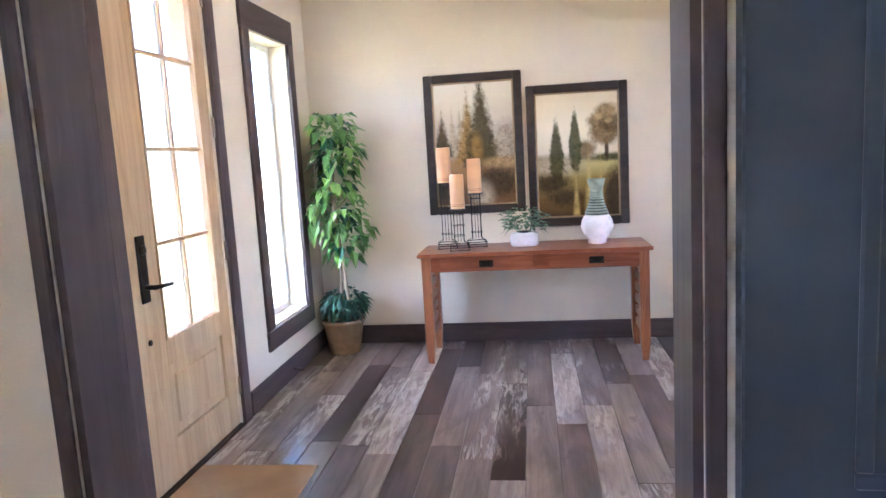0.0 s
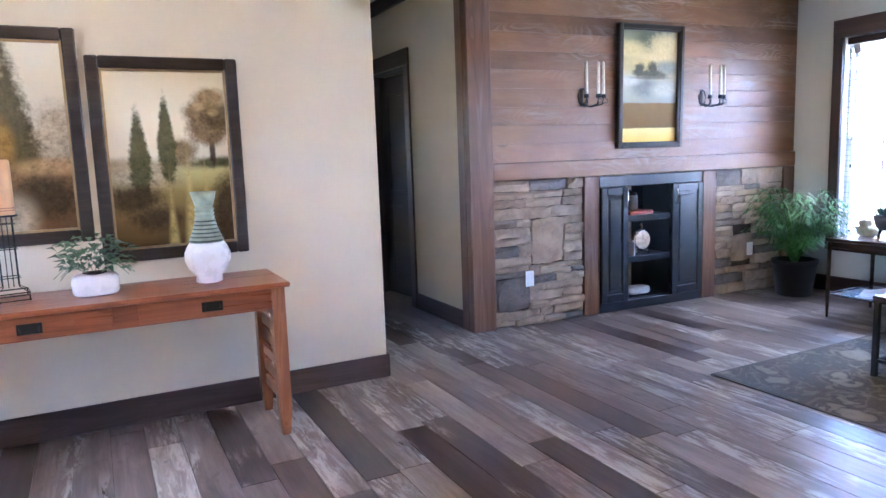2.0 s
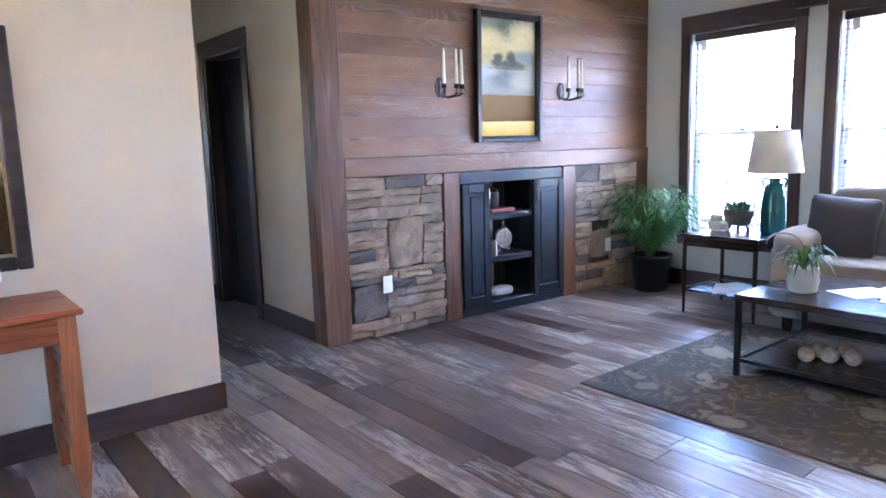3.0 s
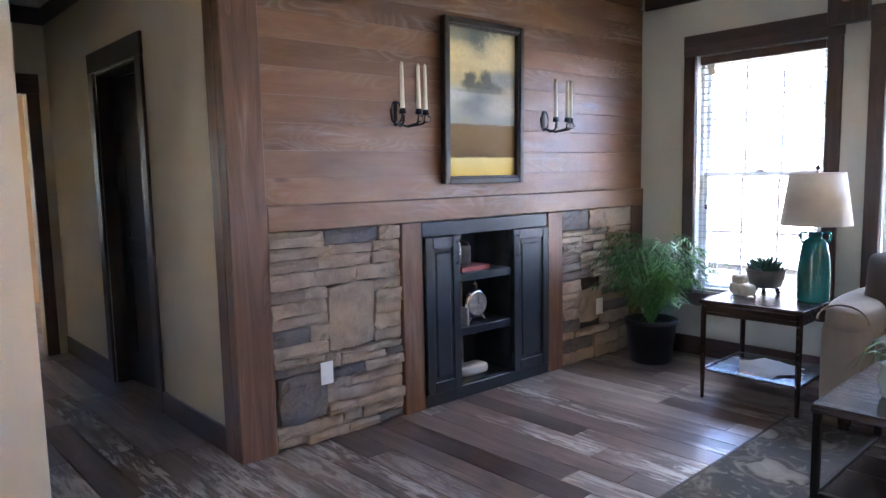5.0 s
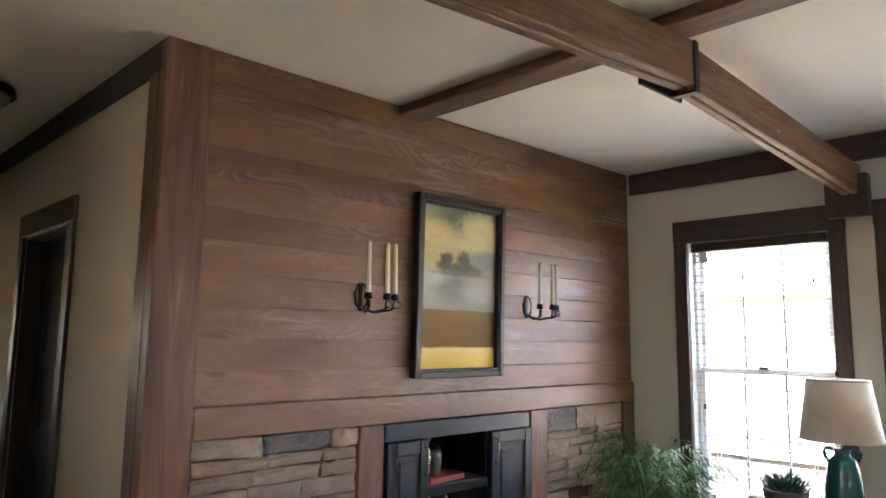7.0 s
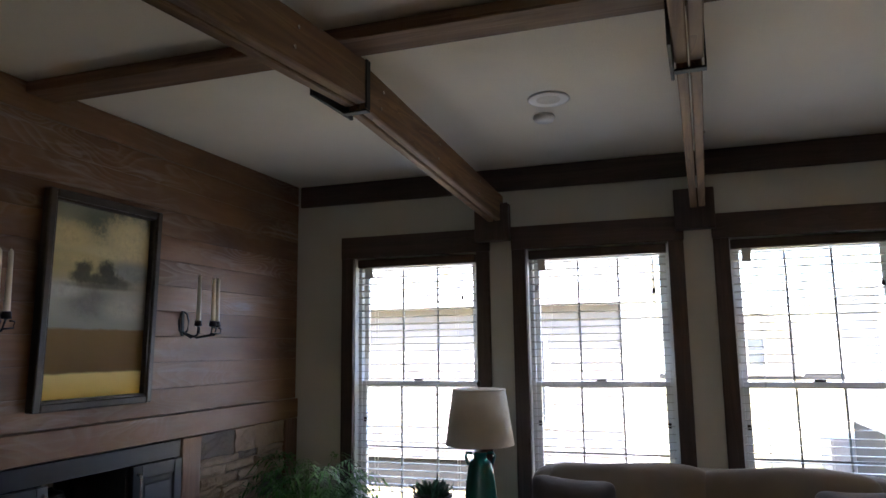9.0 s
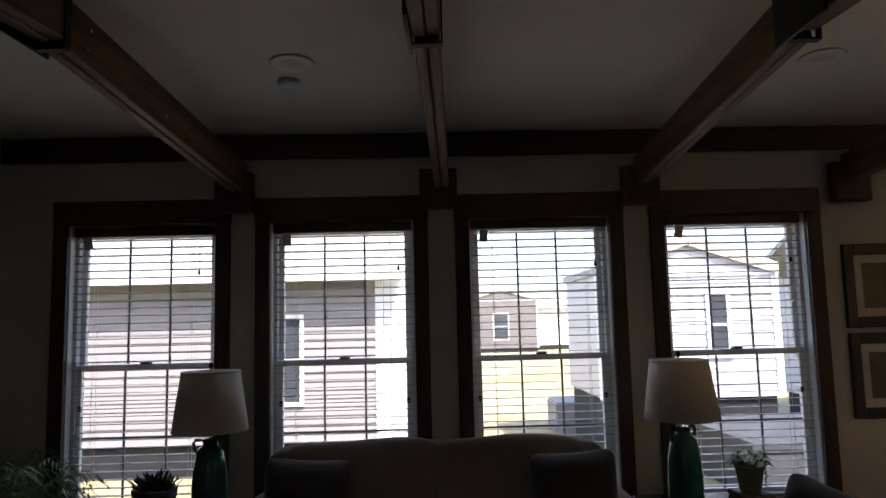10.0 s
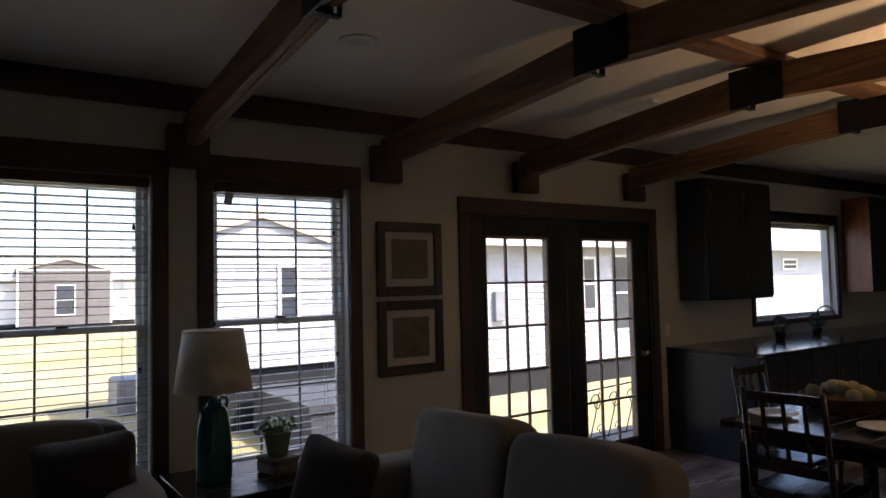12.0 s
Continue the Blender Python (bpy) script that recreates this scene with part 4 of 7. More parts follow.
# ---- pictures ----
def canvas_mat(name, stops, height, strokes, wobble=0.04, scale=3.0, rag=0.8):
    """Oil paint: soft bands up the canvas, then strokes of (kind, cx, cz, width, height, colour, softness) laid over them."""
    n = Nodes(name)
    tc = n.add("ShaderNodeTexCoord")
    sep = n.add("ShaderNodeSeparateXYZ", Vector=tc.outputs["Object"])
    x, z = sep.outputs["X"], sep.outputs["Z"]
    mp = n.add("ShaderNodeMapping", Vector=tc.outputs["Object"], Scale=(scale, 1, scale * 2.2))
    a, b = n.noise(mp.outputs[0], 1.6, 5.0, 0.6), n.noise(mp.outputs[0], 14.0, 4.0, 0.6)
    crumb = n.noise(tc.outputs["Object"], 34.0, 5.0, 0.7)
    h = n.maths("DIVIDE", z, height)
    h = n.maths("ADD", h, n.maths("MULTIPLY", n.maths("SUBTRACT", a, 0.5), wobble * 4))
    h = n.maths("ADD", h, n.maths("MULTIPLY", n.maths("SUBTRACT", b, 0.5), wobble))
    col = n.ramp(h, stops)
    rough_edge = n.maths("SUBTRACT", crumb, 0.5)
    for kind, cx, cz, w, hh, colour, soft in strokes:
        u = n.maths("DIVIDE", n.maths("SUBTRACT", x, cx), w / 2)
        if kind == "spire":            # widest at its foot cz, pointed at cz + hh
            v = n.maths("DIVIDE", n.maths("SUBTRACT", z, cz), hh)
            d = n.maths("MAXIMUM", n.maths("ADD", n.maths("ABSOLUTE", u), v), n.maths("SUBTRACT", 1.0, n.maths("MULTIPLY", v, 6.0)))
        else:
            v = n.maths("DIVIDE", n.maths("SUBTRACT", z, cz), hh / 2)
            if kind == "flame":        # narrow towards the top
                u = n.maths("MULTIPLY", u, n.maths("ADD", 1.0, n.maths("MULTIPLY", n.maths("MAXIMUM", v, 0.0), 0.9)))
            d = n.maths("SQRT", n.maths("ADD", n.maths("MULTIPLY", u, u), n.maths("MULTIPLY", v, v)))
        d = n.maths("ADD", d, n.maths("MULTIPLY", rough_edge, 1.5 if kind == "bush" else rag))
        mr = n.add("ShaderNodeMapRange")
        mr.interpolation_type = "SMOOTHSTEP"
        n.put(mr.inputs[0], d)
        for k, value in ((1, 1.0 + soft), (2, 1.0 - soft), (3, 0.0), (4, 0.95)):
            mr.inputs[k].default_value = value
        shade = n.ramp(crumb, [(0.3, tuple(q * (0.55 if rag > 0.7 else 0.85) for q in colour)), (0.7, tuple(min(1.0, q * (1.4 if rag > 0.7 else 1.12)) for q in colour))])
        col = n.mix(col, shade, mr.outputs[0])
    n.bump(b, 0.2, 0.002)
    return n.set(Base_Color=col, Roughness=0.5, Specular_IOR_Level=0.12)


def frame_bars(w, h, bar, y0, y1, bevel=0.006):
    """Left, right, bottom and top bars of a picture frame that faces -y."""
    out = []
    for s in ((0, bar, 0, h), (w - bar, w, 0, h), (bar, w - bar, 0, bar), (bar, w - bar, h - bar, h)):
        out.append(boxes((s[0], s[1], y0, y1, s[2], s[3]), bevel=bevel))
    return out


def picture(label, w, h, bar, canvas, m, lip_mat=GOLD, deep=0.034):
    ob = thing("framed_picture", label, "picture")
    for bm in frame_bars(w, h, bar, -deep, -0.002):
        part("frame_bar", bm, FRAME, ob)
    lip = bmesh.new()
    i0, i1 = bar - 0.001, 0.012
    for s in ((i0, i0 + i1, i0, h - i0), (w - i0 - i1, w - i0, i0, h - i0), (i0 + i1, w - i0 - i1, i0, i0 + i1), (i0 + i1, w - i0 - i1, h - i0 - i1, h - i0)):
        box(lip, s[0], s[1], -deep + 0.010, -0.006, s[2], s[3], 0.002)
    part("inner_lip", lip, lip_mat, ob)
    part("canvas", boxes((bar, w - bar, -0.012, -0.004, bar, h - bar)), canvas, ob)
    ob.matrix_basis = m
    return ob


OLIVE_D, AMBER, MIST, MOSS, RUST, UMBER = (0.07, 0.05, 0.018), (0.26, 0.15, 0.035), (0.36, 0.29, 0.19), (0.075, 0.07, 0.022), (0.20, 0.125, 0.05), (0.05, 0.030, 0.014)
conifers = canvas_mat("conifer_landscape_paint", [(0.05, (0.12, 0.06, 0.025)), (0.22, (0.22, 0.115, 0.04)), (0.37, (0.30, 0.18, 0.075)), (0.43, (0.32, 0.25, 0.16)), (0.55, (0.46, 0.40, 0.32)), (0.78, (0.62, 0.54, 0.39)), (0.97, (0.68, 0.62, 0.50))], 0.985, [
    ("blob", 0.58, 0.50, 0.22, 0.26, MIST, 0.5), ("spire", 0.19, 0.40, 0.10, 0.30, MIST, 0.35), ("spire", 0.245, 0.40, 0.10, 0.32, MIST, 0.35), ("spire", 0.115, 0.41, 0.15, 0.29, OLIVE_D, 0.25),
    ("spire", 0.30, 0.36, 0.19, 0.46, AMBER, 0.28), ("spire", 0.395, 0.34, 0.27, 0.60, OLIVE_D, 0.25), ("blob", 0.36, 0.46, 0.08, 0.20, AMBER, 0.6),
    ("blob", 0.50, 0.22, 0.32, 0.22, UMBER, 0.5), ("blob", 0.12, 0.16, 0.22, 0.16, UMBER, 0.6), ("blob", 0.38, 0.12, 0.16, 0.20, MIST, 0.6), ("blob", 0.55, 0.36, 0.30, 0.07, (0.36, 0.22, 0.09), 0.6)])
cypresses = canvas_mat("cypress_landscape_paint", [(0.05, (0.06, 0.035, 0.014)), (0.2, (0.17, 0.10, 0.028)), (0.34, (0.30, 0.225, 0.065)), (0.43, (0.50, 0.42, 0.15)), (0.475, (0.28, 0.225, 0.11)), (0.52, (0.68, 0.60, 0.44)), (0.7, (0.74, 0.65, 0.46)), (0.97, (0.66, 0.55, 0.34))], 0.985, [
    ("blob", 0.20, 0.42, 0.34, 0.14, MIST, 0.6), ("blob", 0.40, 0.53, 0.13, 0.12, RUST, 0.5), ("blob", 0.56, 0.47, 0.22, 0.05, MOSS, 0.5), ("blob", 0.545, 0.53, 0.03, 0.16, UMBER, 0.4),
    ("blob", 0.53, 0.63, 0.20, 0.15, RUST, 0.35), ("blob", 0.50, 0.72, 0.16, 0.12, RUST, 0.35), ("blob", 0.585, 0.70, 0.16, 0.14, (0.13, 0.085, 0.035), 0.35), ("blob", 0.55, 0.79, 0.15, 0.10, (0.30, 0.20, 0.085), 0.4), ("blob", 0.49, 0.75, 0.06, 0.04, (0.42, 0.29, 0.13), 0.6), ("blob", 0.56, 0.72, 0.05, 0.035, (0.40, 0.28, 0.12), 0.6),
    ("flame", 0.20, 0.50, 0.105, 0.46, MOSS, 0.22), ("flame", 0.33, 0.58, 0.085, 0.44, MOSS, 0.22), ("blob", 0.16, 0.30, 0.26, 0.14, UMBER, 0.5), ("blob", 0.26, 0.20, 0.24, 0.12, UMBER, 0.6),
    ("blob", 0.60, 0.22, 0.14, 0.34, UMBER, 0.4), ("spire", 0.42, 0.06, 0.07, 0.40, (0.50, 0.38, 0.13), 0.5), ("spire", 0.50, 0.06, 0.05, 0.38, (0.44, 0.32, 0.10), 0.5), ("spire", 0.33, 0.06, 0.05, 0.30, (0.40, 0.29, 0.09), 0.5)], 0.02)
golden = canvas_mat("golden_field_paint", [(0.035, (0.85, 0.56, 0.07)), (0.158, (0.95, 0.78, 0.30)), (0.166, (0.21, 0.12, 0.03)), (0.365, (0.27, 0.17, 0.06)), (0.375, (0.42, 0.43, 0.38)), (0.52, (0.52, 0.54, 0.50)), (0.64, (0.62, 0.54, 0.28)), (0.8, (0.48, 0.43, 0.24)), (0.95, (0.25, 0.27, 0.21))], 0.945, [
    ("blob", 0.33, 0.83, 0.30, 0.14, (0.16, 0.18, 0.14), 0.6), ("bush", 0.50, 0.78, 0.34, 0.20, (0.85, 0.74, 0.42), 0.5), ("bush", 0.12, 0.75, 0.34, 0.13, (0.76, 0.66, 0.34), 0.55), ("bush", 0.40, 0.70, 0.40, 0.07, (0.80, 0.70, 0.40), 0.6), ("blob", 0.20, 0.66, 0.30, 0.05, (0.70, 0.60, 0.30), 0.6), ("blob", 0.52, 0.62, 0.30, 0.10, (0.36, 0.38, 0.36), 0.6),
    ("blob", 0.28, 0.47, 0.26, 0.14, (0.26, 0.28, 0.28), 0.6), ("blob", 0.48, 0.45, 0.26, 0.10, (0.60, 0.60, 0.52), 0.6), ("blob", 0.12, 0.52, 0.22, 0.07, (0.60, 0.62, 0.60), 0.6),
    ("bush", 0.225, 0.605, 0.09, 0.10, (0.11, 0.11, 0.09), 0.4), ("bush", 0.20, 0.58, 0.09, 0.05, (0.13, 0.13, 0.11), 0.5), ("bush", 0.26, 0.575, 0.09, 0.05, (0.14, 0.14, 0.11), 0.5), ("bush", 0.355, 0.61, 0.10, 0.11, (0.11, 0.11, 0.09), 0.4), ("bush", 0.39, 0.58, 0.11, 0.055, (0.13, 0.13, 0.11), 0.5), ("bush", 0.32, 0.575, 0.08, 0.05, (0.14, 0.14, 0.11), 0.5), ("blob", 0.45, 0.565, 0.10, 0.035, (0.18, 0.18, 0.15), 0.7), ("blob", 0.33, 0.545, 0.34, 0.025, (0.20, 0.20, 0.17), 0.7)], 0.006, 3.0, 0.35)
picture("dark framed landscape painting with a tall conifer on foyer wall", 0.69, 0.985, 0.058, conifers, pose(0.855, 0, 0.947))
picture("dark framed painting of cypresses and a field path on foyer wall", 0.69, 0.985, 0.058, cypresses, pose(1.572, 0, 0.83))
on_feature_wall(picture("framed painting of clouds, trees and golden field on board wall", 0.65, 0.945, 0.036, golden, pose(5.215, YF - 0.001, 1.30, 1.2), FRAME, 0.05))

MATBOARD = plain("white_mat_board", (0.62, 0.61, 0.58), 0.8, 6.0, 0.04)
OLIVE = plain("dim_olive_print", (0.16, 0.145, 0.10), 0.5, 14.0, 0.25)
for z0, h in ((1.445, 0.50), (0.915, 0.50)):
    ob = thing("framed_print", "square dark framed print with white mat on window wall", "picture", group="square prints")
    for bm in frame_bars(0.52, h, 0.065, -0.03, -0.002):
        part("frame_bar", bm, FRAME, ob)
    part("mat", boxes((0.065, 0.455, -0.012, -0.004, 0.065, h - 0.065)), MATBOARD, ob)
    part("print", boxes((0.115, 0.405, -0.015, -0.0125, 0.115, h - 0.115)), OLIVE, ob)
    ob.matrix_basis = pose(XW, -4.59, z0, 0, 0, -90)


# ---- foyer ----
def console_table():
    ob = thing("console_table", "reddish cherry wood console table with two drawers and slatted ends", "table", (1.58, -0.345, 0))
    w, d, h = 1.50, 0.47, 0.74
    part("tabletop", boxes((-w / 2, w / 2, -d / 2, d / 2, h - 0.024, h), bevel=0.006), CHERRY, ob)
    part("apron", boxes((-w / 2 + 0.05, w / 2 - 0.05, -d / 2 + 0.028, -d / 2 + 0.046, h - 0.125, h - 0.025), bevel=0.002), CHERRY, ob)
    part("apron", boxes((-w / 2 + 0.05, w / 2 - 0.05, d / 2 - 0.046, d / 2 - 0.028, h - 0.125, h - 0.025), bevel=0.002), CHERRY, ob)
    for sx in (-1, 1):
        x0 = sx * (w / 2 - 0.055)
        for sy in (-1, 1):
            y0 = sy * (d / 2 - 0.048)
            bm = bmesh.new()
            t, b = 0.03, 0.019
            rings = [[bm.verts.new((x0 + px * s, y0 + py * s, z)) for px, py in ((-1, -1), (1, -1), (1, 1), (-1, 1))] for s, z in ((b, 0.0), (t, 0.13), (t, h - 0.025))]
            for p, q in zip(rings, rings[1:]):
                for i in range(4):
                    bm.faces.new((p[i], p[(i + 1) % 4], q[(i + 1) % 4], q[i]))
            bm.faces.new(rings[0][::-1])
            bm.faces.new(rings[-1])
            part("leg", bm, CHERRY_Z, ob)
        part("end_rail", boxes((x0 - 0.011, x0 + 0.011, -d / 2 + 0.08, d / 2 - 0.08, h - 0.125, h - 0.026), bevel=0.002), CHERRY_Z, ob)
        for k in range(6):
            z = 0.15 + k * 0.082
            part("end_slat", boxes((x0 - 0.009, x0 + 0.009, -d / 2 + 0.078, d / 2 - 0.078, z, z + 0.052), bevel=0.002), CHERRY_Z, ob)
    for cx in (-0.30, 0.40):
        dr = part("drawer_front", boxes((cx - 0.30, cx + 0.30, -d / 2 + 0.020, -d / 2 + 0.027, h - 0.117, h - 0.03), bevel=0.002), CHERRY, ob)
        pl = part("pull_plate", boxes((cx - 0.045, cx + 0.045, -d / 2 + 0.014, -d / 2 + 0.0195, h - 0.096, h - 0.052), bevel=0.002), BLACK, dr, "square black iron pull")
        part("bail", tube([(cx - 0.032, -d / 2 + 0.012, h - 0.065), (cx - 0.032, -d / 2 - 0.006, h - 0.085), (cx + 0.032, -d / 2 - 0.006, h - 0.085), (cx + 0.032, -d / 2 + 0.012, h - 0.065)], 0.005, 8), BLACK, pl)
    return ob


console_table()
TT = 0.7405


def candle_stand(x, y, base, top):
    """A square wire tower holding one thick candle."""
    ob = thing("candle_stand", "black wire tower holding a thick golden candle on the console table", "candle holder", (x, y, TT), 8, "wire candle towers")
    s = 0.038
    part("foot", tube([(-0.065, -0.065, 0.005), (0.065, -0.065, 0.005), (0.065, 0.065, 0.005), (-0.065, 0.065, 0.005), (-0.065, -0.065, 0.005)], 0.003, 6), BLACK, ob)
    part("foot", tube([(-0.065, -0.065, 0.036), (0.065, -0.065, 0.036), (0.065, 0.065, 0.036), (-0.065, 0.065, 0.036), (-0.065, -0.065, 0.036)], 0.003, 6), BLACK, ob)
    for px in (-1, 1):
        for py in (-1, 1):
            part("wire_leg", tube([(px * 0.062, py * 0.062, 0.004), (px * 0.062, py * 0.062, 0.036), (px * s * 0.8, py * s * 0.8, 0.06), (px * s * 0.8, py * s * 0.8, base)], 0.0028, 6), BLACK, ob)
        part("wire", tube([(px * s * 0.25, -s * 0.8, 0.06), (px * s * 0.25, -s * 0.8, base)], 0.0022, 6), BLACK, ob)
    for z in (0.10, base * 0.62, base - 0.03):
        part("wire_ring", tube([(-s, -s, z), (s, -s, z), (s, s, z), (-s, s, z), (-s, -s, z)], 0.0022, 6), BLACK, ob)
    part("dish", lathe([(0.02, base - 0.004), (0.055, base), (0.055, base + 0.008), (0.02, base + 0.008)], 20), BLACK, ob)
    c = part("candle", lathe([(0.045, base + 0.008), (0.047, base + 0.02), (0.047, top - 0.008), (0.041, top), (0.020, top - 0.006)], 26), PALE_WAX, ob, "golden pillar candle", True)
    part("wick", tube([(0, 0, top - 0.006), (0.002, 0, top + 0.012)], 0.0015, 6), BLACK, c)
    for z in (base + 0.025, base + 0.035):
        part("band", lathe([(0.0476, z), (0.0480, z + 0.002), (0.0476, z + 0.004)], 26), plain("copper_band", (0.28, 0.13, 0.05), 0.4), c)
    return ob


candle_stand(1.005, -0.30, 0.44, 0.685)
candle_stand(1.205, -0.26, 0.36, 0.60)
candle_stand(1.10, -0.42, 0.27, 0.505)

bowl = thing("potted_plant", "leafy green plant in a white square bowl on the console table", "plant", (1.53, -0.36, TT))
part("bowl", superbox((0.19, 0.13, 0.10), 0.45, 28, 12, centre=(0, 0, 0.05)), CERAMIC, bowl, "glossy white bowl", True)
part("soil", lathe([(0.05, 0.094), (0.05, 0.1015)], 16), SOIL, bowl)
rng = random.Random(2)
bm = bmesh.new()
for k in range(130):
    a, e = rng.uniform(0, 2 * math.pi), rng.uniform(0.1, 1.4)
    r = rng.uniform(0.03, 0.13)
    p = (r * math.cos(a) * 1.1, r * math.sin(a) * 0.7, 0.10 + rng.uniform(0.01, 0.16) * (1.15 - r * 4))
    leaf(bm, p, (math.cos(a), math.sin(a), math.sin(e) - 0.2), rng.uniform(0.045, 0.075), rng.uniform(0.026, 0.04), 0.3)
for k in range(10):
    a = rng.uniform(0, 2 * math.pi)
    tube([(0.03 * math.cos(a), 0.03 * math.sin(a), 0.10), (0.10 * math.cos(a), 0.06 * math.sin(a), 0.14), (0.16 * math.cos(a), 0.10 * math.sin(a), 0.085)], 0.0016, 5, bm)
part("leaves", bm, LEAF_GREY, bowl, "silvery green leaves")

vase = thing("vase", "white pottery vase with a ridged green neck on the console table", "vase", (2.01, -0.33, TT))
GREENBAND = plain("green_banded_glaze", (0.25, 0.28, 0.20), 0.4, 18.0, 0.35, 0.3)
part("body", lathe([(0.05, 0.0), (0.062, 0.006), (0.058, 0.03), (0.085, 0.06), (0.104, 0.105), (0.103, 0.14), (0.088, 0.175), (0.075, 0.19)], 36), CERAMIC, vase, "", True)
prof = [(0.076, 0.1905)]
for k in range(9):
    z = 0.195 + k * 0.018
    r = 0.074 - 0.034 * math.sin(math.pi * min(1, k / 7) / 2)
    prof += [(r + 0.004, z), (r + 0.004, z + 0.008), (r - 0.002, z + 0.011), (r - 0.002, z + 0.017)]
prof += [(0.043, 0.365), (0.052, 0.40), (0.058, 0.425), (0.05, 0.426), (0.036, 0.38)]
part("neck", lathe(prof, 36), GREENBAND, vase, "green and cream ridged neck", True)
DARKBAND = plain("dark_green_glaze_line", (0.03, 0.04, 0.03), 0.4)
for k in range(6):
    z = 0.195 + k * 0.018
    r = 0.074 - 0.034 * math.sin(math.pi * min(1, k / 7) / 2)
    part("glaze_line", lathe([(r + 0.0042, z + 0.001), (r + 0.0055, z + 0.004), (r + 0.0042, z + 0.007)], 32), DARKBAND, vase, "dark glaze line", True)

# artificial ficus in a pot
tree = thing("potted_tree", "artificial ficus tree in a tan pot in the foyer corner", "plant", (0.20, -0.215, 0))
part("pot", lathe([(0.105, 0.0), (0.11, 0.006), (0.145, 0.215), (0.155, 0.22), (0.155, 0.245), (0.135, 0.245), (0.13, 0.20)], 30), plain("tan_wicker_pot", (0.36, 0.235, 0.12), 0.7, 16.0, 0.2, 0.6, 90.0), tree, "", True)
part("soil", lathe([(0.128, 0.19), (0.128, 0.205)], 24), SOIL, tree)
rng = random.Random(7)
for k, (ox, oy) in enumerate(((-0.03, 0.0), (0.05, -0.02))):
    pts = [(ox + 0.035 * math.sin(2.2 * z + k * 2), oy + 0.03 * math.cos(2.6 * z + k), z) for z in [0.2 + 0.15 * i for i in range(10)]]
    part("trunk", tube(pts, [0.016 - 0.0011 * i for i in range(10)], 8), BARK, tree, "", True)


def crown_leaves(blobs, count, size, seed):
    r = random.Random(seed)
    bm = bmesh.new()
    weights = [b[3] ** 2 * b[4] for b in blobs]
    for _ in range(count):
        bx, by, bz, br, bh = r.choices(blobs, weights)[0]
        a, e = r.uniform(0, 2 * math.pi), r.uniform(-1, 1)
        q = r.uniform(0.55, 1.0) ** 0.6
        p = (bx + br * q * math.cos(a) * math.sqrt(1 - e * e * 0.8), by + br * q * math.sin(a) * math.sqrt(1 - e * e * 0.8), bz + bh * q * e)
        p = (max(p[0], -0.155), min(p[1], 0.165), p[2])
        L = r.uniform(*size)
        d = (math.cos(a) * 0.8, math.sin(a) * 0.8, r.uniform(-1.0, 0.35))
        if p[0] + d[0] * L < -0.18:
            d = (-d[0] * 0.3, d[1], d[2])
        if p[1] + d[1] * L > 0.19:
            d = (d[0], -abs(d[1]) * 0.4, d[2])
        leaf(bm, p, d, L, L * r.uniform(0.5, 0.66), 0.3)
    return bm


part("crown", crown_leaves([(0.0, 0.02, 1.62, 0.13, 0.13), (0.06, -0.02, 1.48, 0.15, 0.16), (0.0, 0.0, 1.28, 0.14, 0.17), (0.03, -0.05, 1.08, 0.16, 0.15), (-0.06, -0.08, 0.98, 0.13, 0.12), (0.10, -0.03, 0.88, 0.15, 0.14), (0.03, 0.0, 0.75, 0.10, 0.10)], 330, (0.075, 0.13), 3), LEAF, tree, "bright green drooping leaves")
# dark leaf colour here paints the shade inside the crown
part("inner_leaves", crown_leaves([(0.0, 0.02, 1.6, 0.09, 0.12), (0.04, 0.0, 1.40, 0.10, 0.18), (0.02, 0.0, 1.12, 0.11, 0.18), (0.04, 0.0, 0.88, 0.09, 0.14)], 150, (0.07, 0.11), 9), LEAF_DARK, tree, "inner leaves coloured dark for the crown's shade")
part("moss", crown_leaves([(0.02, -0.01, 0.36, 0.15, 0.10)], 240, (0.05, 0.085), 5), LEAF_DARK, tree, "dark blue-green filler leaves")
for k in range(7):
    a = rng.uniform(0, 6.28)
    z = rng.uniform(0.7, 1.5)
    part("twig", tube([(0.02, 0, z), (0.02 + 0.08 * math.cos(a), -0.03 + 0.05 * math.sin(a), z + 0.07), (0.02 + 0.14 * math.cos(a), -0.04 + 0.08 * math.sin(a), z + 0.05)], [0.004, 0.003, 0.0015], 6), BARK, tree)

solid("door_stop", tube([(0.017, -0.80, 0.06), (0.05, -0.80, 0.058), (0.085, -0.80, 0.056)], [0.006, 0.008, 0.011], 10), CHROME, "spring door stop on the baseboard", "door stop")
mat_bm = boxes((-0.42, 0.42, -0.28, 0.28, 0.0, 0.009), bevel=0.004)
solid("door_mat", mat_bm, cloth("tan_coir_mat", (0.36, 0.22, 0.10), 260.0, 0.2), "thin tan coir mat on the floor inside the entry door", "mat", (0.30, -2.49, 0.001), 90)


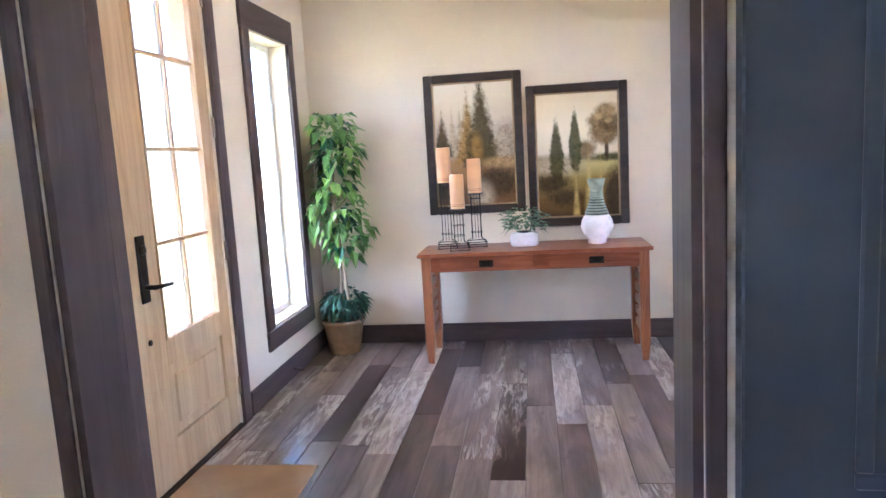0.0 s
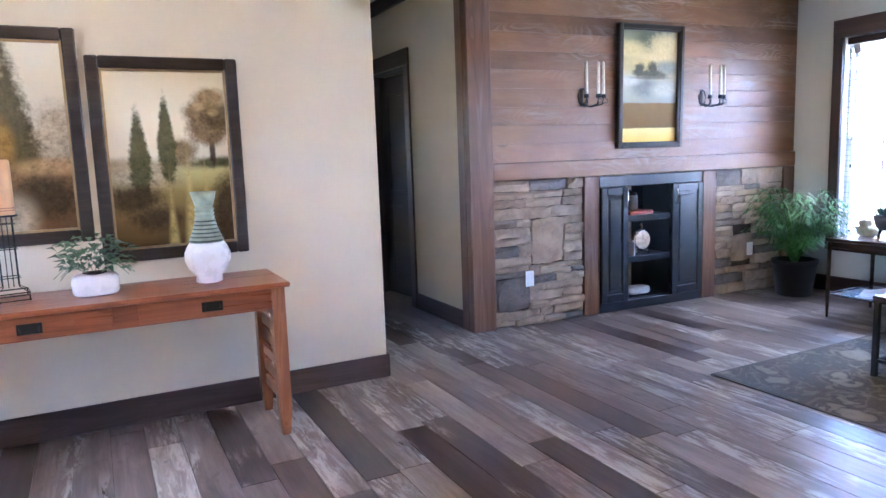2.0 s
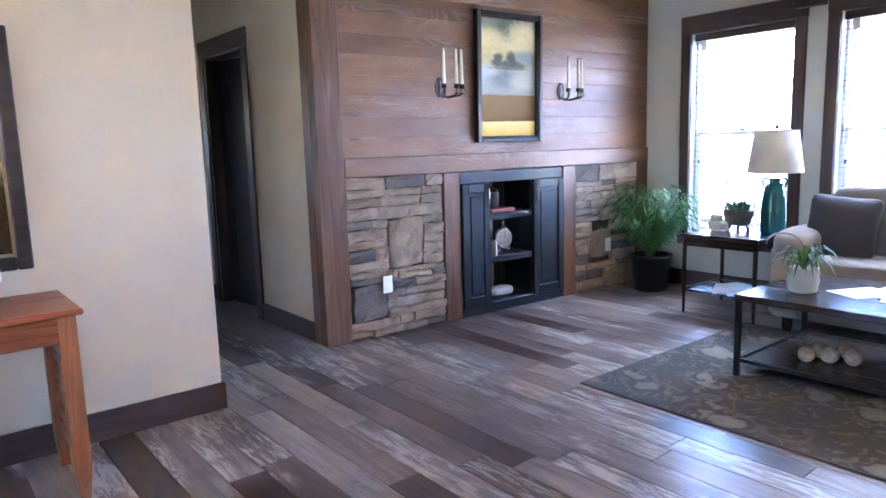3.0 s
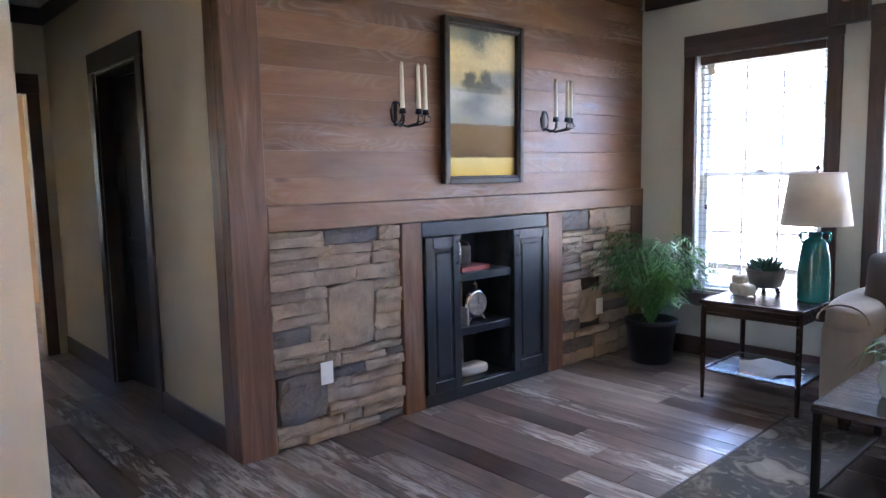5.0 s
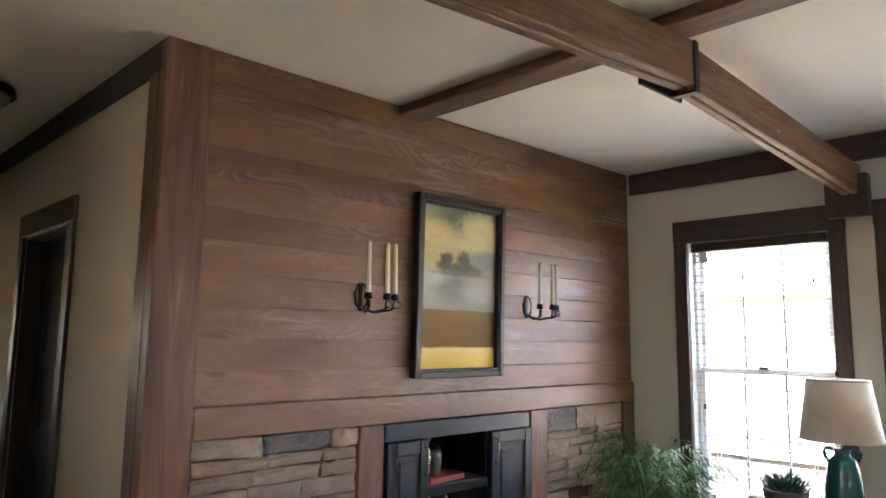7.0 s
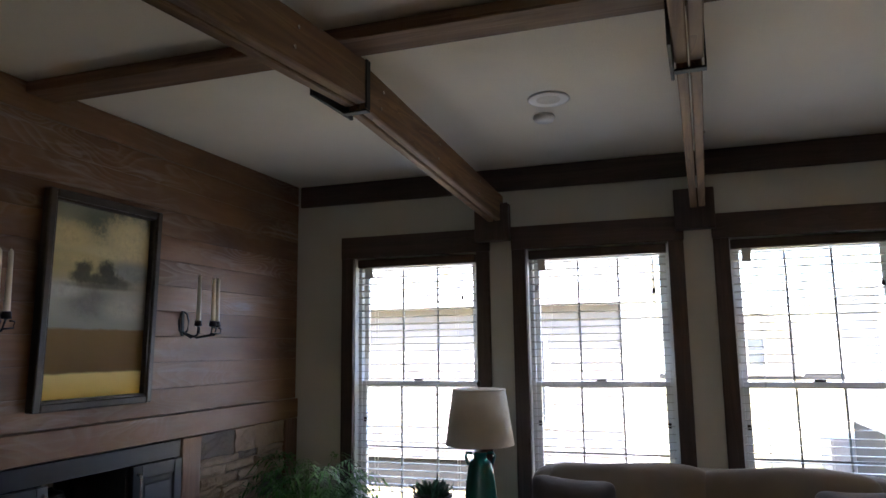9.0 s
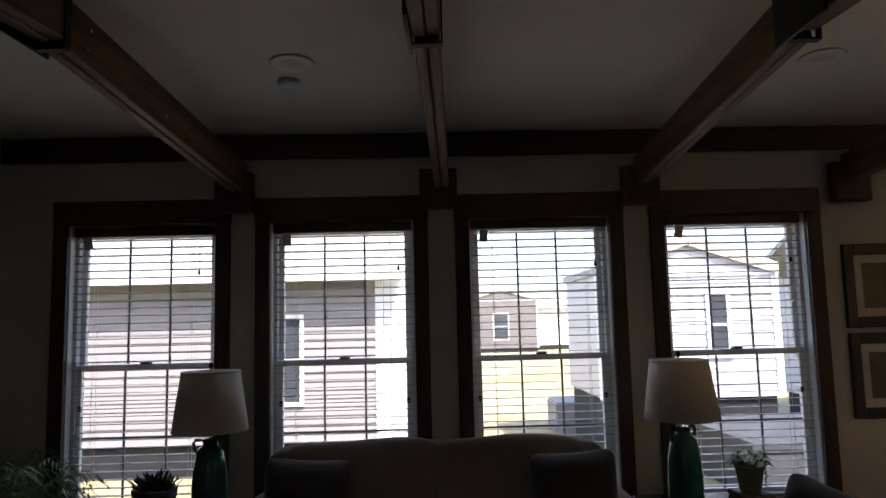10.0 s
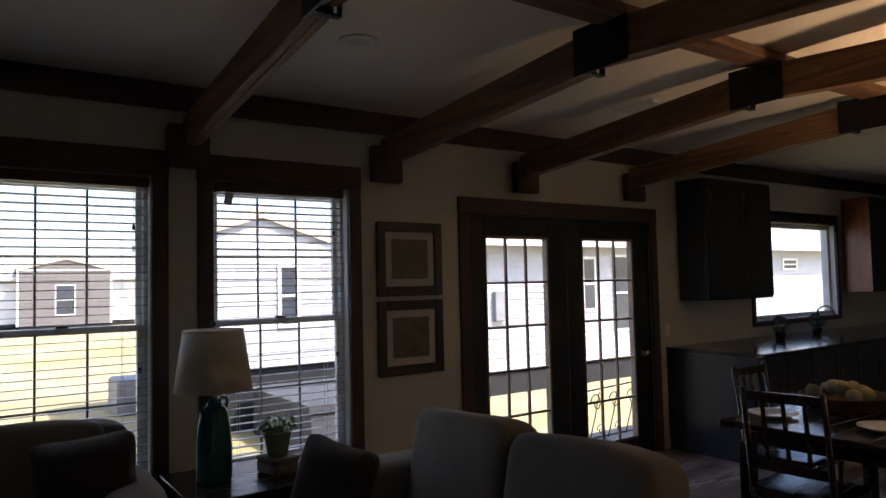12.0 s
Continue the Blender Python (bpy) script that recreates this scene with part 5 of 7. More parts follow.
def flush_lamp(x, y, lit, label):
    ob = thing("ceiling_lamp", label, "lamp", (x, y, CEILING))
    part("rim", lathe([(0.09, -0.001), (0.175, -0.02), (0.185, -0.05), (0.17, -0.062), (0.16, -0.055), (0.12, -0.02)], 32), BRONZE, ob, "dark bronze ring", True)
    if lit:
        n = Nodes("lit_glass_bowl")
        bowl_mat = n.set(Base_Color=(0.9, 0.85, 0.75), Roughness=0.4, Emission_Color=(1.0, 0.66, 0.34), Emission_Strength=lit)
    else:
        bowl_mat = plain("frosted_glass_bowl", (0.55, 0.52, 0.46), 0.35, 8.0, 0.1, 0.05)
    part("bowl", lathe([(0.158, -0.058), (0.15, -0.085), (0.12, -0.115), (0.07, -0.135), (0.012, -0.142)], 32), bowl_mat, ob, "", True)
    part("finial", lathe([(0.012, -0.142), (0.016, -0.15), (0.008, -0.16), (0.011, -0.17), (0.004, -0.18)], 14), BRONZE, ob, "", True)
    return ob


flush_lamp(3.50, 1.72, 0.0, "unlit frosted bowl lamp with bronze ring on hall ceiling")
flush_lamp(1.45, -1.9, 0.7, "lit warm bowl lamp on the foyer ceiling")


def unseen_uplight(x, y, z, strength):
    """An unseen opaque bowl on a rod, added to throw warm light on the ceiling."""
    ob = thing("pendant_lamp", "unseen bronze bowl uplight added to warm the ceiling", "lamp", (x, y, z))
    part("bowl", lathe([(0.02, 0.0), (0.14, 0.03), (0.21, 0.09), (0.24, 0.17), (0.23, 0.17), (0.20, 0.10), (0.13, 0.045), (0.02, 0.02)], 32), BRONZE, ob, "", True)
    n = Nodes("glowing_bulb_glass")
    part("bulb_glass", lathe([(0.02, 0.05), (0.10, 0.06), (0.13, 0.09), (0.10, 0.115), (0.02, 0.12)], 24), n.set(Base_Color=(0.9, 0.85, 0.75), Emission_Color=(1.0, 0.63, 0.31), Emission_Strength=strength), ob, "", True)
    part("rod", tube([(0, 0, 0.11), (0, 0, CEILING - z - 0.02)], 0.007, 8), BRONZE, ob)
    part("canopy", lathe([(0.06, CEILING - z - 0.001), (0.055, CEILING - z - 0.02), (0.01, CEILING - z - 0.03)], 20), BRONZE, ob)
    return ob


unseen_uplight(3.95, -6.35, 1.64, 50.0)

# far room at the end of the hall
solid("towel_shelf", boxes((2.9, 3.75, 6.1, 6.38, 0.30, 0.36), (2.9, 2.96, 6.1, 6.38, 0.0, 0.30), (3.69, 3.75, 6.1, 6.38, 0.0, 0.30), bevel=0.006), TRIM, "low dark wooden bench in the far room", "bench")
solid("folded_towel", superbox((0.5, 0.24, 0.12), 0.35, centre=(0, 0, 0.06)), cloth("white_towel", (0.6, 0.55, 0.45)), "folded cream towel on the low bench", "towel", (3.25, 6.24, 0.361), smooth=True)


# ---- built-in cabinet ----
cab = thing("built_in_cabinet", "black-blue built-in cabinet with two closed doors and open shelves", "cabinet")
X0, X1, CY, CD = 5.062, 6.128, YF - 0.012, 0.34
IN0, IN1 = 5.335, 5.785
for s in ((X0, X0 + 0.02, CY + 0.022, CY + CD, 0.0, 1.058), (X1 - 0.02, X1, CY + 0.022, CY + CD, 0.0, 1.058), (IN0 - 0.02, IN0, CY + 0.022, CY + CD, 0.086, 1.004), (IN1, IN1 + 0.02, CY + 0.022, CY + CD, 0.086, 1.004)):
    part("side_panel", boxes(s), CABINET, cab)
part("back_panel", boxes((X0, X1, CY + CD, CY + CD + 0.012, 0.0, 1.058)), CABINET, cab)
part("top_panel", boxes((X0 + 0.02, X1 - 0.02, CY + 0.022, CY + CD, 1.005, 1.058)), CABINET, cab)
part("bottom_panel", boxes((X0 + 0.02, X1 - 0.02, CY + 0.022, CY + CD, 0.0, 0.085)), CABINET, cab)
for z0, z1 in ((1.003, 1.088), (0.001, 0.075)):
    part("face_rail", boxes((X0 + 0.001, X1 - 0.001, CY, CY + 0.021, z0, z1), bevel=0.002), CABINET, cab)
for z in (0.715, 0.383):
    part("shelf", boxes((IN0 + 0.001, IN1 - 0.001, CY + 0.004, CY + CD - 0.002, z, z + 0.047), bevel=0.003), CABINET, cab)
for d0, d1, hx in ((X0 + 0.008, IN0 - 0.004, IN0 - 0.03), (IN1 + 0.004, X1 - 0.008, IN1 + 0.03)):
    dbm = bmesh.new()
    for s in ((d0, d0 + 0.055, 0.08, 1.0), (d1 - 0.055, d1, 0.08, 1.0), (d0 + 0.055, d1 - 0.055, 0.08, 0.145), (d0 + 0.055, d1 - 0.055, 0.935, 1.0)):
        box(dbm, s[0], s[1], CY - 0.021, CY - 0.001, s[2], s[3], 0.003)
    dd = part("cabinet_door", dbm, CABINET, cab)
    part("door_panel", boxes((d0 + 0.05, d1 - 0.05, CY - 0.010, CY - 0.002, 0.14, 0.94), (d0 + 0.075, d1 - 0.075, CY - 0.019, CY - 0.006, 0.172, 0.908), bevel=0.008), CABINET, dd, "raised panel")
    part("handle", tube([(hx, CY - 0.021, 0.965), (hx, CY - 0.045, 0.955), (hx, CY - 0.048, 0.90), (hx, CY - 0.045, 0.845), (hx, CY - 0.021, 0.835)], 0.008, 8), CHROME, dd, "brushed nickel bar handle", True)

on_feature_wall(cab)
cl = thing("mantel_clock", "round silver clock on a footed stand on the cabinet shelf", "clock", (5.565, YF + 0.09, 0.4305))
on_feature_wall(cl)
part("rim", lathe([(0.078, -0.018), (0.09, -0.012), (0.092, 0.010), (0.08, 0.018)], 30), CHROME, cl, "", True).matrix_basis = pose(0, 0, 0.115, 90, 0, 0)
face = part("dial", lathe([(0.074, 0.0), (0.074, 0.004)], 28), plain("aged_silver_dial", (0.40, 0.37, 0.33), 0.45, 40.0, 0.35, 0.4, 120.0), cl, "aged silver dial")
face.matrix_basis = pose(0, -0.018, 0.115, 90, 0, 0)
part("clock_hand", boxes((-0.0012, 0.0012, 0.0, 0.045, 0.0045, 0.006)), BLACK, face)
part("clock_hand", boxes((0.0, 0.03, -0.0012, 0.0012, 0.0045, 0.0055)), BLACK, face)
for sx in (-1, 1):
    part("foot", tube([(sx * 0.04, 0, 0.04), (sx * 0.062, -0.01, 0.015), (sx * 0.068, -0.012, 0.004)], [0.008, 0.007, 0.009], 8), CHROME, cl, "", True)
part("finial", tube([(0, 0, 0.20), (0.008, 0, 0.225), (0.0, 0, 0.245), (-0.012, 0, 0.235)], 0.006, 8), GOLD, cl, "", True)
on_feature_wall(solid("leaning_book", boxes((-0.008, 0.008, -0.06, 0.06, 0.0, 0.11), bevel=0.003), PAPER, "small pale book leaning beside the clock", "book", (5.425, YF + 0.08, 0.4305), 12))
can = thing("canister", "dark lidded canister on a red book in the cabinet", "canister", (5.47, YF + 0.12, 0.7945))
on_feature_wall(can)
part("jar", lathe([(0.05, 0.0), (0.062, 0.01), (0.064, 0.11), (0.055, 0.125)], 22), plain("dark_bronze_glaze", (0.06, 0.045, 0.035), 0.4, 25.0, 0.4, 0.4), can, "", True)
part("lid", lathe([(0.056, 0.1255), (0.052, 0.142), (0.02, 0.152), (0.008, 0.165)], 22), BRONZE, can, "", True)
on_feature_wall(solid("red_book", boxes((-0.13, 0.13, -0.085, 0.085, 0.0, 0.03), bevel=0.004), plain("red_book_cloth", (0.30, 0.07, 0.05), 0.6), "worn red book lying on the cabinet shelf", "book", (5.51, YF + 0.11, 0.7625), 4))
on_feature_wall(solid("rolled_towel", superbox((0.24, 0.12, 0.07), 0.5, 24, 12, centre=(0, 0, 0.036)), cloth("white_roll_cloth", (0.66, 0.65, 0.62)), "rolled white cloth on the bottom of the cabinet", "towel", (5.54, YF + 0.12, 0.0855), 0, True))
on_feature_wall(solid("wall_outlet", boxes((-0.036, 0.036, -0.006, 0.0, -0.058, 0.058), (-0.017, 0.017, -0.009, -0.005, -0.045, -0.008), (-0.017, 0.017, -0.009, -0.005, 0.008, 0.045), bevel=0.002), WHITE, "white outlet plate set among the stones", "outlet", (4.40, YF - 0.034, 0.36), group="outlets"))
on_feature_wall(solid("wall_outlet", boxes((-0.036, 0.036, -0.006, 0.0, -0.058, 0.058), (-0.017, 0.017, -0.009, -0.005, -0.045, -0.008), (-0.017, 0.017, -0.009, -0.005, 0.008, 0.045), bevel=0.002), WHITE, "white outlet plate set among the stones", "outlet", (6.68, YF - 0.026, 0.385), group="outlets"))
solid("light_switch", boxes((-0.006, 0.0, -0.036, 0.036, -0.058, 0.058), (-0.010, -0.005, -0.016, 0.016, -0.032, 0.032), bevel=0.002), WHITE, "white rocker switch beside the french doors", "switch", (XW, -7.60, 1.06))


def sconce(x):
    ob = thing("wall_sconce", "black iron sconce with three ivory taper candles on board wall", "sconce", (x, YF, 1.675), group="candle sconces")
    part("back_plate", boxes((-0.012, 0.012, -0.008, -0.001, -0.05, 0.085), bevel=0.003), BLACK, ob)
    for sx in (-1, 1):
        part("back_scroll", tube([(0, -0.008, -0.045), (sx * 0.03, -0.012, -0.02), (sx * 0.038, -0.012, 0.03), (sx * 0.022, -0.012, 0.07), (0, -0.01, 0.08)], 0.0045, 8), BLACK, ob, "", True)
    for cx, cy, h in ((-0.08, -0.175, 0.262), (0.015, -0.19, 0.258), (0.08, -0.165, 0.264)):
        part("arm", tube([(0, -0.01, -0.03), (cx * 0.35, cy * 0.5, -0.06), (cx * 0.9, cy * 0.95, -0.045), (cx, cy, 0.0)], 0.005, 8), BLACK, ob, "", True)
        part("curl", tube([(cx * 0.8, cy, -0.04), (cx * 1.15 + 0.02, cy, -0.035), (cx * 1.15 + 0.024, cy, -0.01), (cx * 1.1 + 0.008, cy, -0.008)], 0.0038, 8), BLACK, ob, "", True)
        part("cup", lathe([(0.006, -0.004), (0.02, 0.0), (0.017, 0.026), (0.014, 0.026)], 14, centre=(cx, cy, 0)), BLACK, ob, "", True)
        part("taper_candle", lathe([(0.0125, 0.012), (0.0125, 0.02), (0.009, h - 0.012), (0.003, h)], 14, centre=(cx, cy, 0)), IVORY, ob, "ivory taper candle", True)
    return ob


on_feature_wall(sconce(4.905))
on_feature_wall(sconce(6.11))


# ---- living room furniture ----
def end_table(name, label, at, w, d, h):
    """A dark table on slim legs with a low shelf; w along x, d along y."""
    ob = thing(name, label, "table", at)
    part("tabletop", boxes((-w / 2, w / 2, -d / 2, d / 2, h - 0.025, h), bevel=0.004), ESPRESSO, ob)
    part("apron", boxes((-w / 2 + 0.02, w / 2 - 0.02, -d / 2 + 0.02, d / 2 - 0.02, h - 0.09, h - 0.026), bevel=0.003), ESPRESSO, ob)
    for sx in (-1, 1):
        for sy in (-1, 1):
            bm = bmesh.new()
            x, y = sx * (w / 2 - 0.022), sy * (d / 2 - 0.022)
            tube([(x, y, 0.0), (x, y, 0.2), (x, y, h - 0.03)], [0.011, 0.016, 0.018], 4, bm)
            part("leg", bm, ESPRESSO, ob)
    part("shelf_bar", boxes((-w / 2 + 0.03, w / 2 - 0.03, -d / 2 + 0.012, -d / 2 + 0.032, 0.165, 0.185), bevel=0.002), ESPRESSO, ob)
    part("shelf_bar", boxes((-w / 2 + 0.03, w / 2 - 0.03, d / 2 - 0.032, d / 2 - 0.012, 0.165, 0.185), bevel=0.002), ESPRESSO, ob)
    part("shelf", boxes((-w / 2 + 0.02, w / 2 - 0.02, -d / 2 + 0.033, d / 2 - 0.033, 0.166, 0.178), bevel=0.002), ESPRESSO, ob)
    return ob


def table_lamp(at, turn):
    ob = thing("table_lamp", "teal glazed two-handled lamp with cream shade on end table", "lamp", at, turn, "teal table lamps")
    prof = [(0.076, 0.0), (0.083, 0.006)]
    for k in range(12):         # thrown ridges on the lower half
        z = 0.012 + 0.0125 * k
        prof += [(0.085, z), (0.0866, z + 0.005), (0.085, z + 0.010)]
    prof += [(0.084, 0.19), (0.079, 0.25), (0.071, 0.30), (0.064, 0.335), (0.054, 0.352), (0.038, 0.360), (0.035, 0.378), (0.042, 0.392), (0.030, 0.396)]
    part("base", lathe(prof, 36), TEAL, ob, "glossy teal ceramic base", True)
    for sy in (-1, 1):
        part("ear_handle", tube([(0, sy * 0.062, 0.330), (0, sy * 0.073, 0.352), (0, sy * 0.078, 0.378), (0, sy * 0.070, 0.393), (0, sy * 0.040, 0.390)], 0.0085, 10), TEAL, ob, "", True)
    part("stem", tube([(0, 0, 0.40), (0, 0, 0.76)], 0.006, 8), CHROME, ob)
    bm = bmesh.new()
    seg = 40
    rings = []
    for r, z in ((0.185, 0.435), (0.143, 0.725), (0.140, 0.725), (0.182, 0.435)):
        rings.append([bm.verts.new((r * math.cos(2 * math.pi * i / seg), r * math.sin(2 * math.pi * i / seg), z)) for i in range(seg)])
    for k in range(4):
        p, q = rings[k], rings[(k + 1) % 4]
        for i in range(seg):
            bm.faces.new((p[i], p[(i + 1) % seg], q[(i + 1) % seg], q[i]))
    sh = part("shade", bm, SHADE, ob, "cream linen shade", True)
    part("shade_ring", lathe([(0.1435, 0.720), (0.1455, 0.724), (0.1435, 0.728)], 36), SHADE, sh)
    for a in (0, 2.1, 4.2):
        part("spider", tube([(0, 0, 0.715), (0.141 * math.cos(a), 0.141 * math.sin(a), 0.72)], 0.002, 6), CHROME, sh)
    part("finial", lathe([(0.006, 0.74), (0.011, 0.75), (0.012, 0.76), (0.004, 0.772)], 12), BRONZE, ob, "", True)
    return ob


end_table("end_table", "espresso wood end table with a low shelf by window", (6.62, -0.79, 0), 0.58, 0.58, 0.595)
table_lamp((6.70, -1.0, 0.5955), 20)
mags = thing("magazines", "loose white magazines on the low shelf of the end table", "magazine", (6.58, -0.80, 0.1785))
for k in range(4):
    part("magazine", boxes((-0.14, 0.14, -0.10, 0.10, 0.004 * k, 0.004 * k + 0.0035), bevel=0.001), PAPER, mags).matrix_basis = pose(0.03 * k - 0.04, 0.05 * math.sin(k * 2.0), 0, 0, 0, 24 * k)

pot = thing("footed_planter", "dark footed planter with succulents on the end table", "plant", (6.78, -0.70, 0.5955))
part("bowl", lathe([(0.06, 0.035), (0.085, 0.045), (0.105, 0.10), (0.112, 0.145), (0.10, 0.145), (0.09, 0.11)], 24), plain("dark_bronze_planter", (0.055, 0.05, 0.05), 0.45, 20.0, 0.3, 0.4), pot, "", True)
for a in (0.5, 2.6, 4.7):
    part("foot", tube([(0.06 * math.cos(a), 0.06 * math.sin(a), 0.045), (0.085 * math.cos(a), 0.085 * math.sin(a), 0.0)], [0.014, 0.012], 8), BRONZE, pot)
bm = bmesh.new()
rng = random.Random(15)
for k in range(150):
    a, r = rng.uniform(0, 6.28), rng.uniform(0, 0.10)
    leaf(bm, (r * math.cos(a), r * math.sin(a), 0.12 + rng.uniform(0, 0.05)), (math.cos(a) * 0.7, math.sin(a) * 0.7, rng.uniform(0.3, 1.5)), rng.uniform(0.04, 0.09), 0.022, 0.05)
part("leaves", bm, LEAF_DARK, pot)
solid("stone_sculpture", superbox((0.17, 0.08, 0.075), 0.55, 20, 10, superbox((0.09, 0.07, 0.06), 0.6, 16, 8, None, (0.02, 0, 0.095)), (0, 0, 0.038)), plain("pale_carved_stone", (0.42, 0.40, 0.33), 0.7, 30.0, 0.25, 0.5), "small pale carved stone ornament on the end table", "ornament", (6.62, -0.63, 0.5955), 70, True)

end_table("end_table", "espresso wood end table between the sofas", (6.64, -3.50, 0), 0.60, 0.66, 0.595)
table_lamp((6.66, -3.36, 0.5955), 20)
sm = thing("small_pot_plant", "small leafy plant in a green pot on the end table", "plant", (6.62, -3.665, 0.6765))
part("pot", lathe([(0.045, 0.0), (0.05, 0.004), (0.068, 0.11), (0.074, 0.112), (0.074, 0.13), (0.062, 0.13), (0.058, 0.10)], 22), plain("green_glazed_pot", (0.24, 0.28, 0.14), 0.3), sm, "", True)
bm = bmesh.new()
for k in range(34):
    a, r = k * 2.4, rng.uniform(0.02, 0.07)
    z = 0.125 + rng.uniform(0.0, 0.05)
    tube([(0.25 * r * math.cos(a), 0.25 * r * math.sin(a), 0.10), (r * math.cos(a), r * math.sin(a), z)], 0.002, 5, bm)
    leaf(bm, (r * math.cos(a), r * math.sin(a), z), (math.cos(a), math.sin(a), rng.uniform(-0.1, 0.6)), rng.uniform(0.05, 0.07), 0.045, 0.35)
part("leaves", bm, LEAF, sm)
solid("trinket_box", boxes((-0.09, 0.09, -0.07, 0.07, 0.0, 0.055), (-0.094, 0.094, -0.074, 0.074, 0.056, 0.08), bevel=0.008), plain("carved_box", (0.16, 0.14, 0.10), 0.6, 30.0, 0.4, 0.6), "small carved box under the plant on the end table", "box", (6.62, -3.665, 0.596), 10)


def sofa(label, at, turn, width, seats, back_h, spread, plump):
    """Faces local -y; width along x; back at +y."""
    ob = thing("sofa", label, "sofa", at, turn)
    d = 0.90
    part("base", superbox((width - 0.06, d - 0.10, 0.24), 0.12, 32, 10, centre=(0, 0, 0.22)), SOFA, ob, "", True)
    part("back", superbox((width - 0.10, 0.20, back_h), 0.16, 32, 12, centre=(0, d / 2 - 0.12, 0.09 + back_h / 2)), SOFA, ob, "", True)
    for s in (-1, 1):
        arm = part("arm", superbox((0.22, d - 0.06, 0.50), 0.25, 28, 12, centre=(s * (width / 2 - 0.11), -0.01, 0.34)), SOFA, ob, "", True)
        part("arm_roll", superbox((0.27, d - 0.04, 0.20), 0.65, 28, 14, centre=(s * (width / 2 - 0.12), -0.015, 0.585)), SOFA, arm, "", True)
        part("arm_piping", tube([(s * (width / 2 - 0.12) + 0.118 * math.cos(a), -d / 2 + 0.012, 0.585 + 0.085 * math.sin(a)) for a in [math.pi * k / 10 for k in range(11)]], 0.006, 8), SOFA, arm, "", True)
    inner = width - 0.44
    for k in range(seats):
        cx = -inner / 2 + inner * (k + 0.5) / seats
        sc = part("seat_cushion", superbox((inner / seats - 0.008, 0.64, 0.17), 0.3, 30, 12, centre=(cx, -0.08, 0.425)), SOFA, ob, "", True)
        bm = superbox((inner / seats + spread, 0.25, 0.52), plump, 34, 18)
        for v in bm.verts:
            v.co.z += 0.018 * math.sin(v.co.x * 9 + k) * max(0, v.co.z) * 2
            v.co.y += 0.02 * noise.noise(v.co * 5 + Vector((k * 3, 0, 0)))
        bc = part("back_cushion", bm, SOFA, ob, "plump loose back cushion", True)
        bc.matrix_basis = pose(cx, d / 2 - 0.30, 0.675, -12, 0, (k - 0.5) * 2)
        w2 = inner / seats / 2 - 0.03
        part("piping", tube([(-w2, 0.0, 0.215), (-w2 * 0.5, 0.0, 0.246), (0, 0.0, 0.250), (w2 * 0.5, 0.0, 0.246), (w2, 0.0, 0.215)], 0.006, 8), SOFA, bc, "", True)
    for sx in (-1, 1):
        for sy in (-1, 1):
            part("foot", lathe([(0.022, 0.0), (0.03, 0.02), (0.034, 0.10)], 14, centre=(sx * (width / 2 - 0.12), sy * (d / 2 - 0.10), 0.0)), ESPRESSO, ob)
    return ob


def cushion(label, at, rot):
    bm = superbox((0.41, 0.20, 0.40), 0.30, 40, 24)
    for v in bm.verts:
        u, w = abs(v.co.x) / 0.205, abs(v.co.z) / 0.20
        v.co.y *= 0.10 + 0.90 * (max(0.0, 1 - u ** 3) * max(0.0, 1 - w ** 3)) ** 0.5
        v.co.y += 0.008 * noise.noise(v.co * 9 + Vector(at))
        k = 0.97 + 0.12 * (u * w) ** 2
        v.co.x *= k
        v.co.z *= k
    ob = solid("throw_pillow", bm, PILLOW, label, "pillow", (0, 0, 0), smooth=True)
    ob.matrix_basis = pose(*at, *rot)
    return ob


sofa("warm grey cloth sofa with loose cushions under the windows", (6.70, -2.13, 0), -90, 1.92, 2, 0.80, 0.09, 0.30)
cushion("dark brown throw pillow leaning on the window sofa", (6.61, -1.49, 0.69), (-16, 5, -82))
cushion("dark brown throw pillow leaning on the window sofa", (6.61, -2.80, 0.69), (-16, -4, -98))
sofa("warm grey cloth loveseat with loose cushions facing the stone wall", (5.40, -4.08, 0), 180, 1.86, 2, 0.62, 0.0, 0.30)
cushion("dark brown throw pillow leaning on the loveseat arm", (6.02, -3.68, 0.64), (-14, 8, 200))

ct = thing("coffee_table", "dark coffee table on a slim metal frame standing on the rug", "table", (5.69, -2.13, 0.0))
cw, cd2, ch = 0.84, 1.28, 0.46
part("tabletop", boxes((-cw / 2, cw / 2, -cd2 / 2, cd2 / 2, ch - 0.035, ch), bevel=0.004), ESPRESSO, ct)
for sx in (-1, 1):
    for sy in (-1, 1):
        part("leg", boxes((sx * (cw / 2 - 0.02) - 0.014, sx * (cw / 2 - 0.02) + 0.014, sy * (cd2 / 2 - 0.02) - 0.014, sy * (cd2 / 2 - 0.02) + 0.014, 0.008, ch - 0.036), bevel=0.002), BLACK, ct)
    part("lower_bar", boxes((sx * (cw / 2 - 0.02) - 0.01, sx * (cw / 2 - 0.02) + 0.01, -cd2 / 2 + 0.035, cd2 / 2 - 0.035, 0.09, 0.11), bevel=0.002), BLACK, ct)
for sy in (-1, 1):
    part("lower_bar", boxes((-cw / 2 + 0.035, cw / 2 - 0.035, sy * (cd2 / 2 - 0.02) - 0.01, sy * (cd2 / 2 - 0.02) + 0.01, 0.0905, 0.1095), bevel=0.002), BLACK, ct)
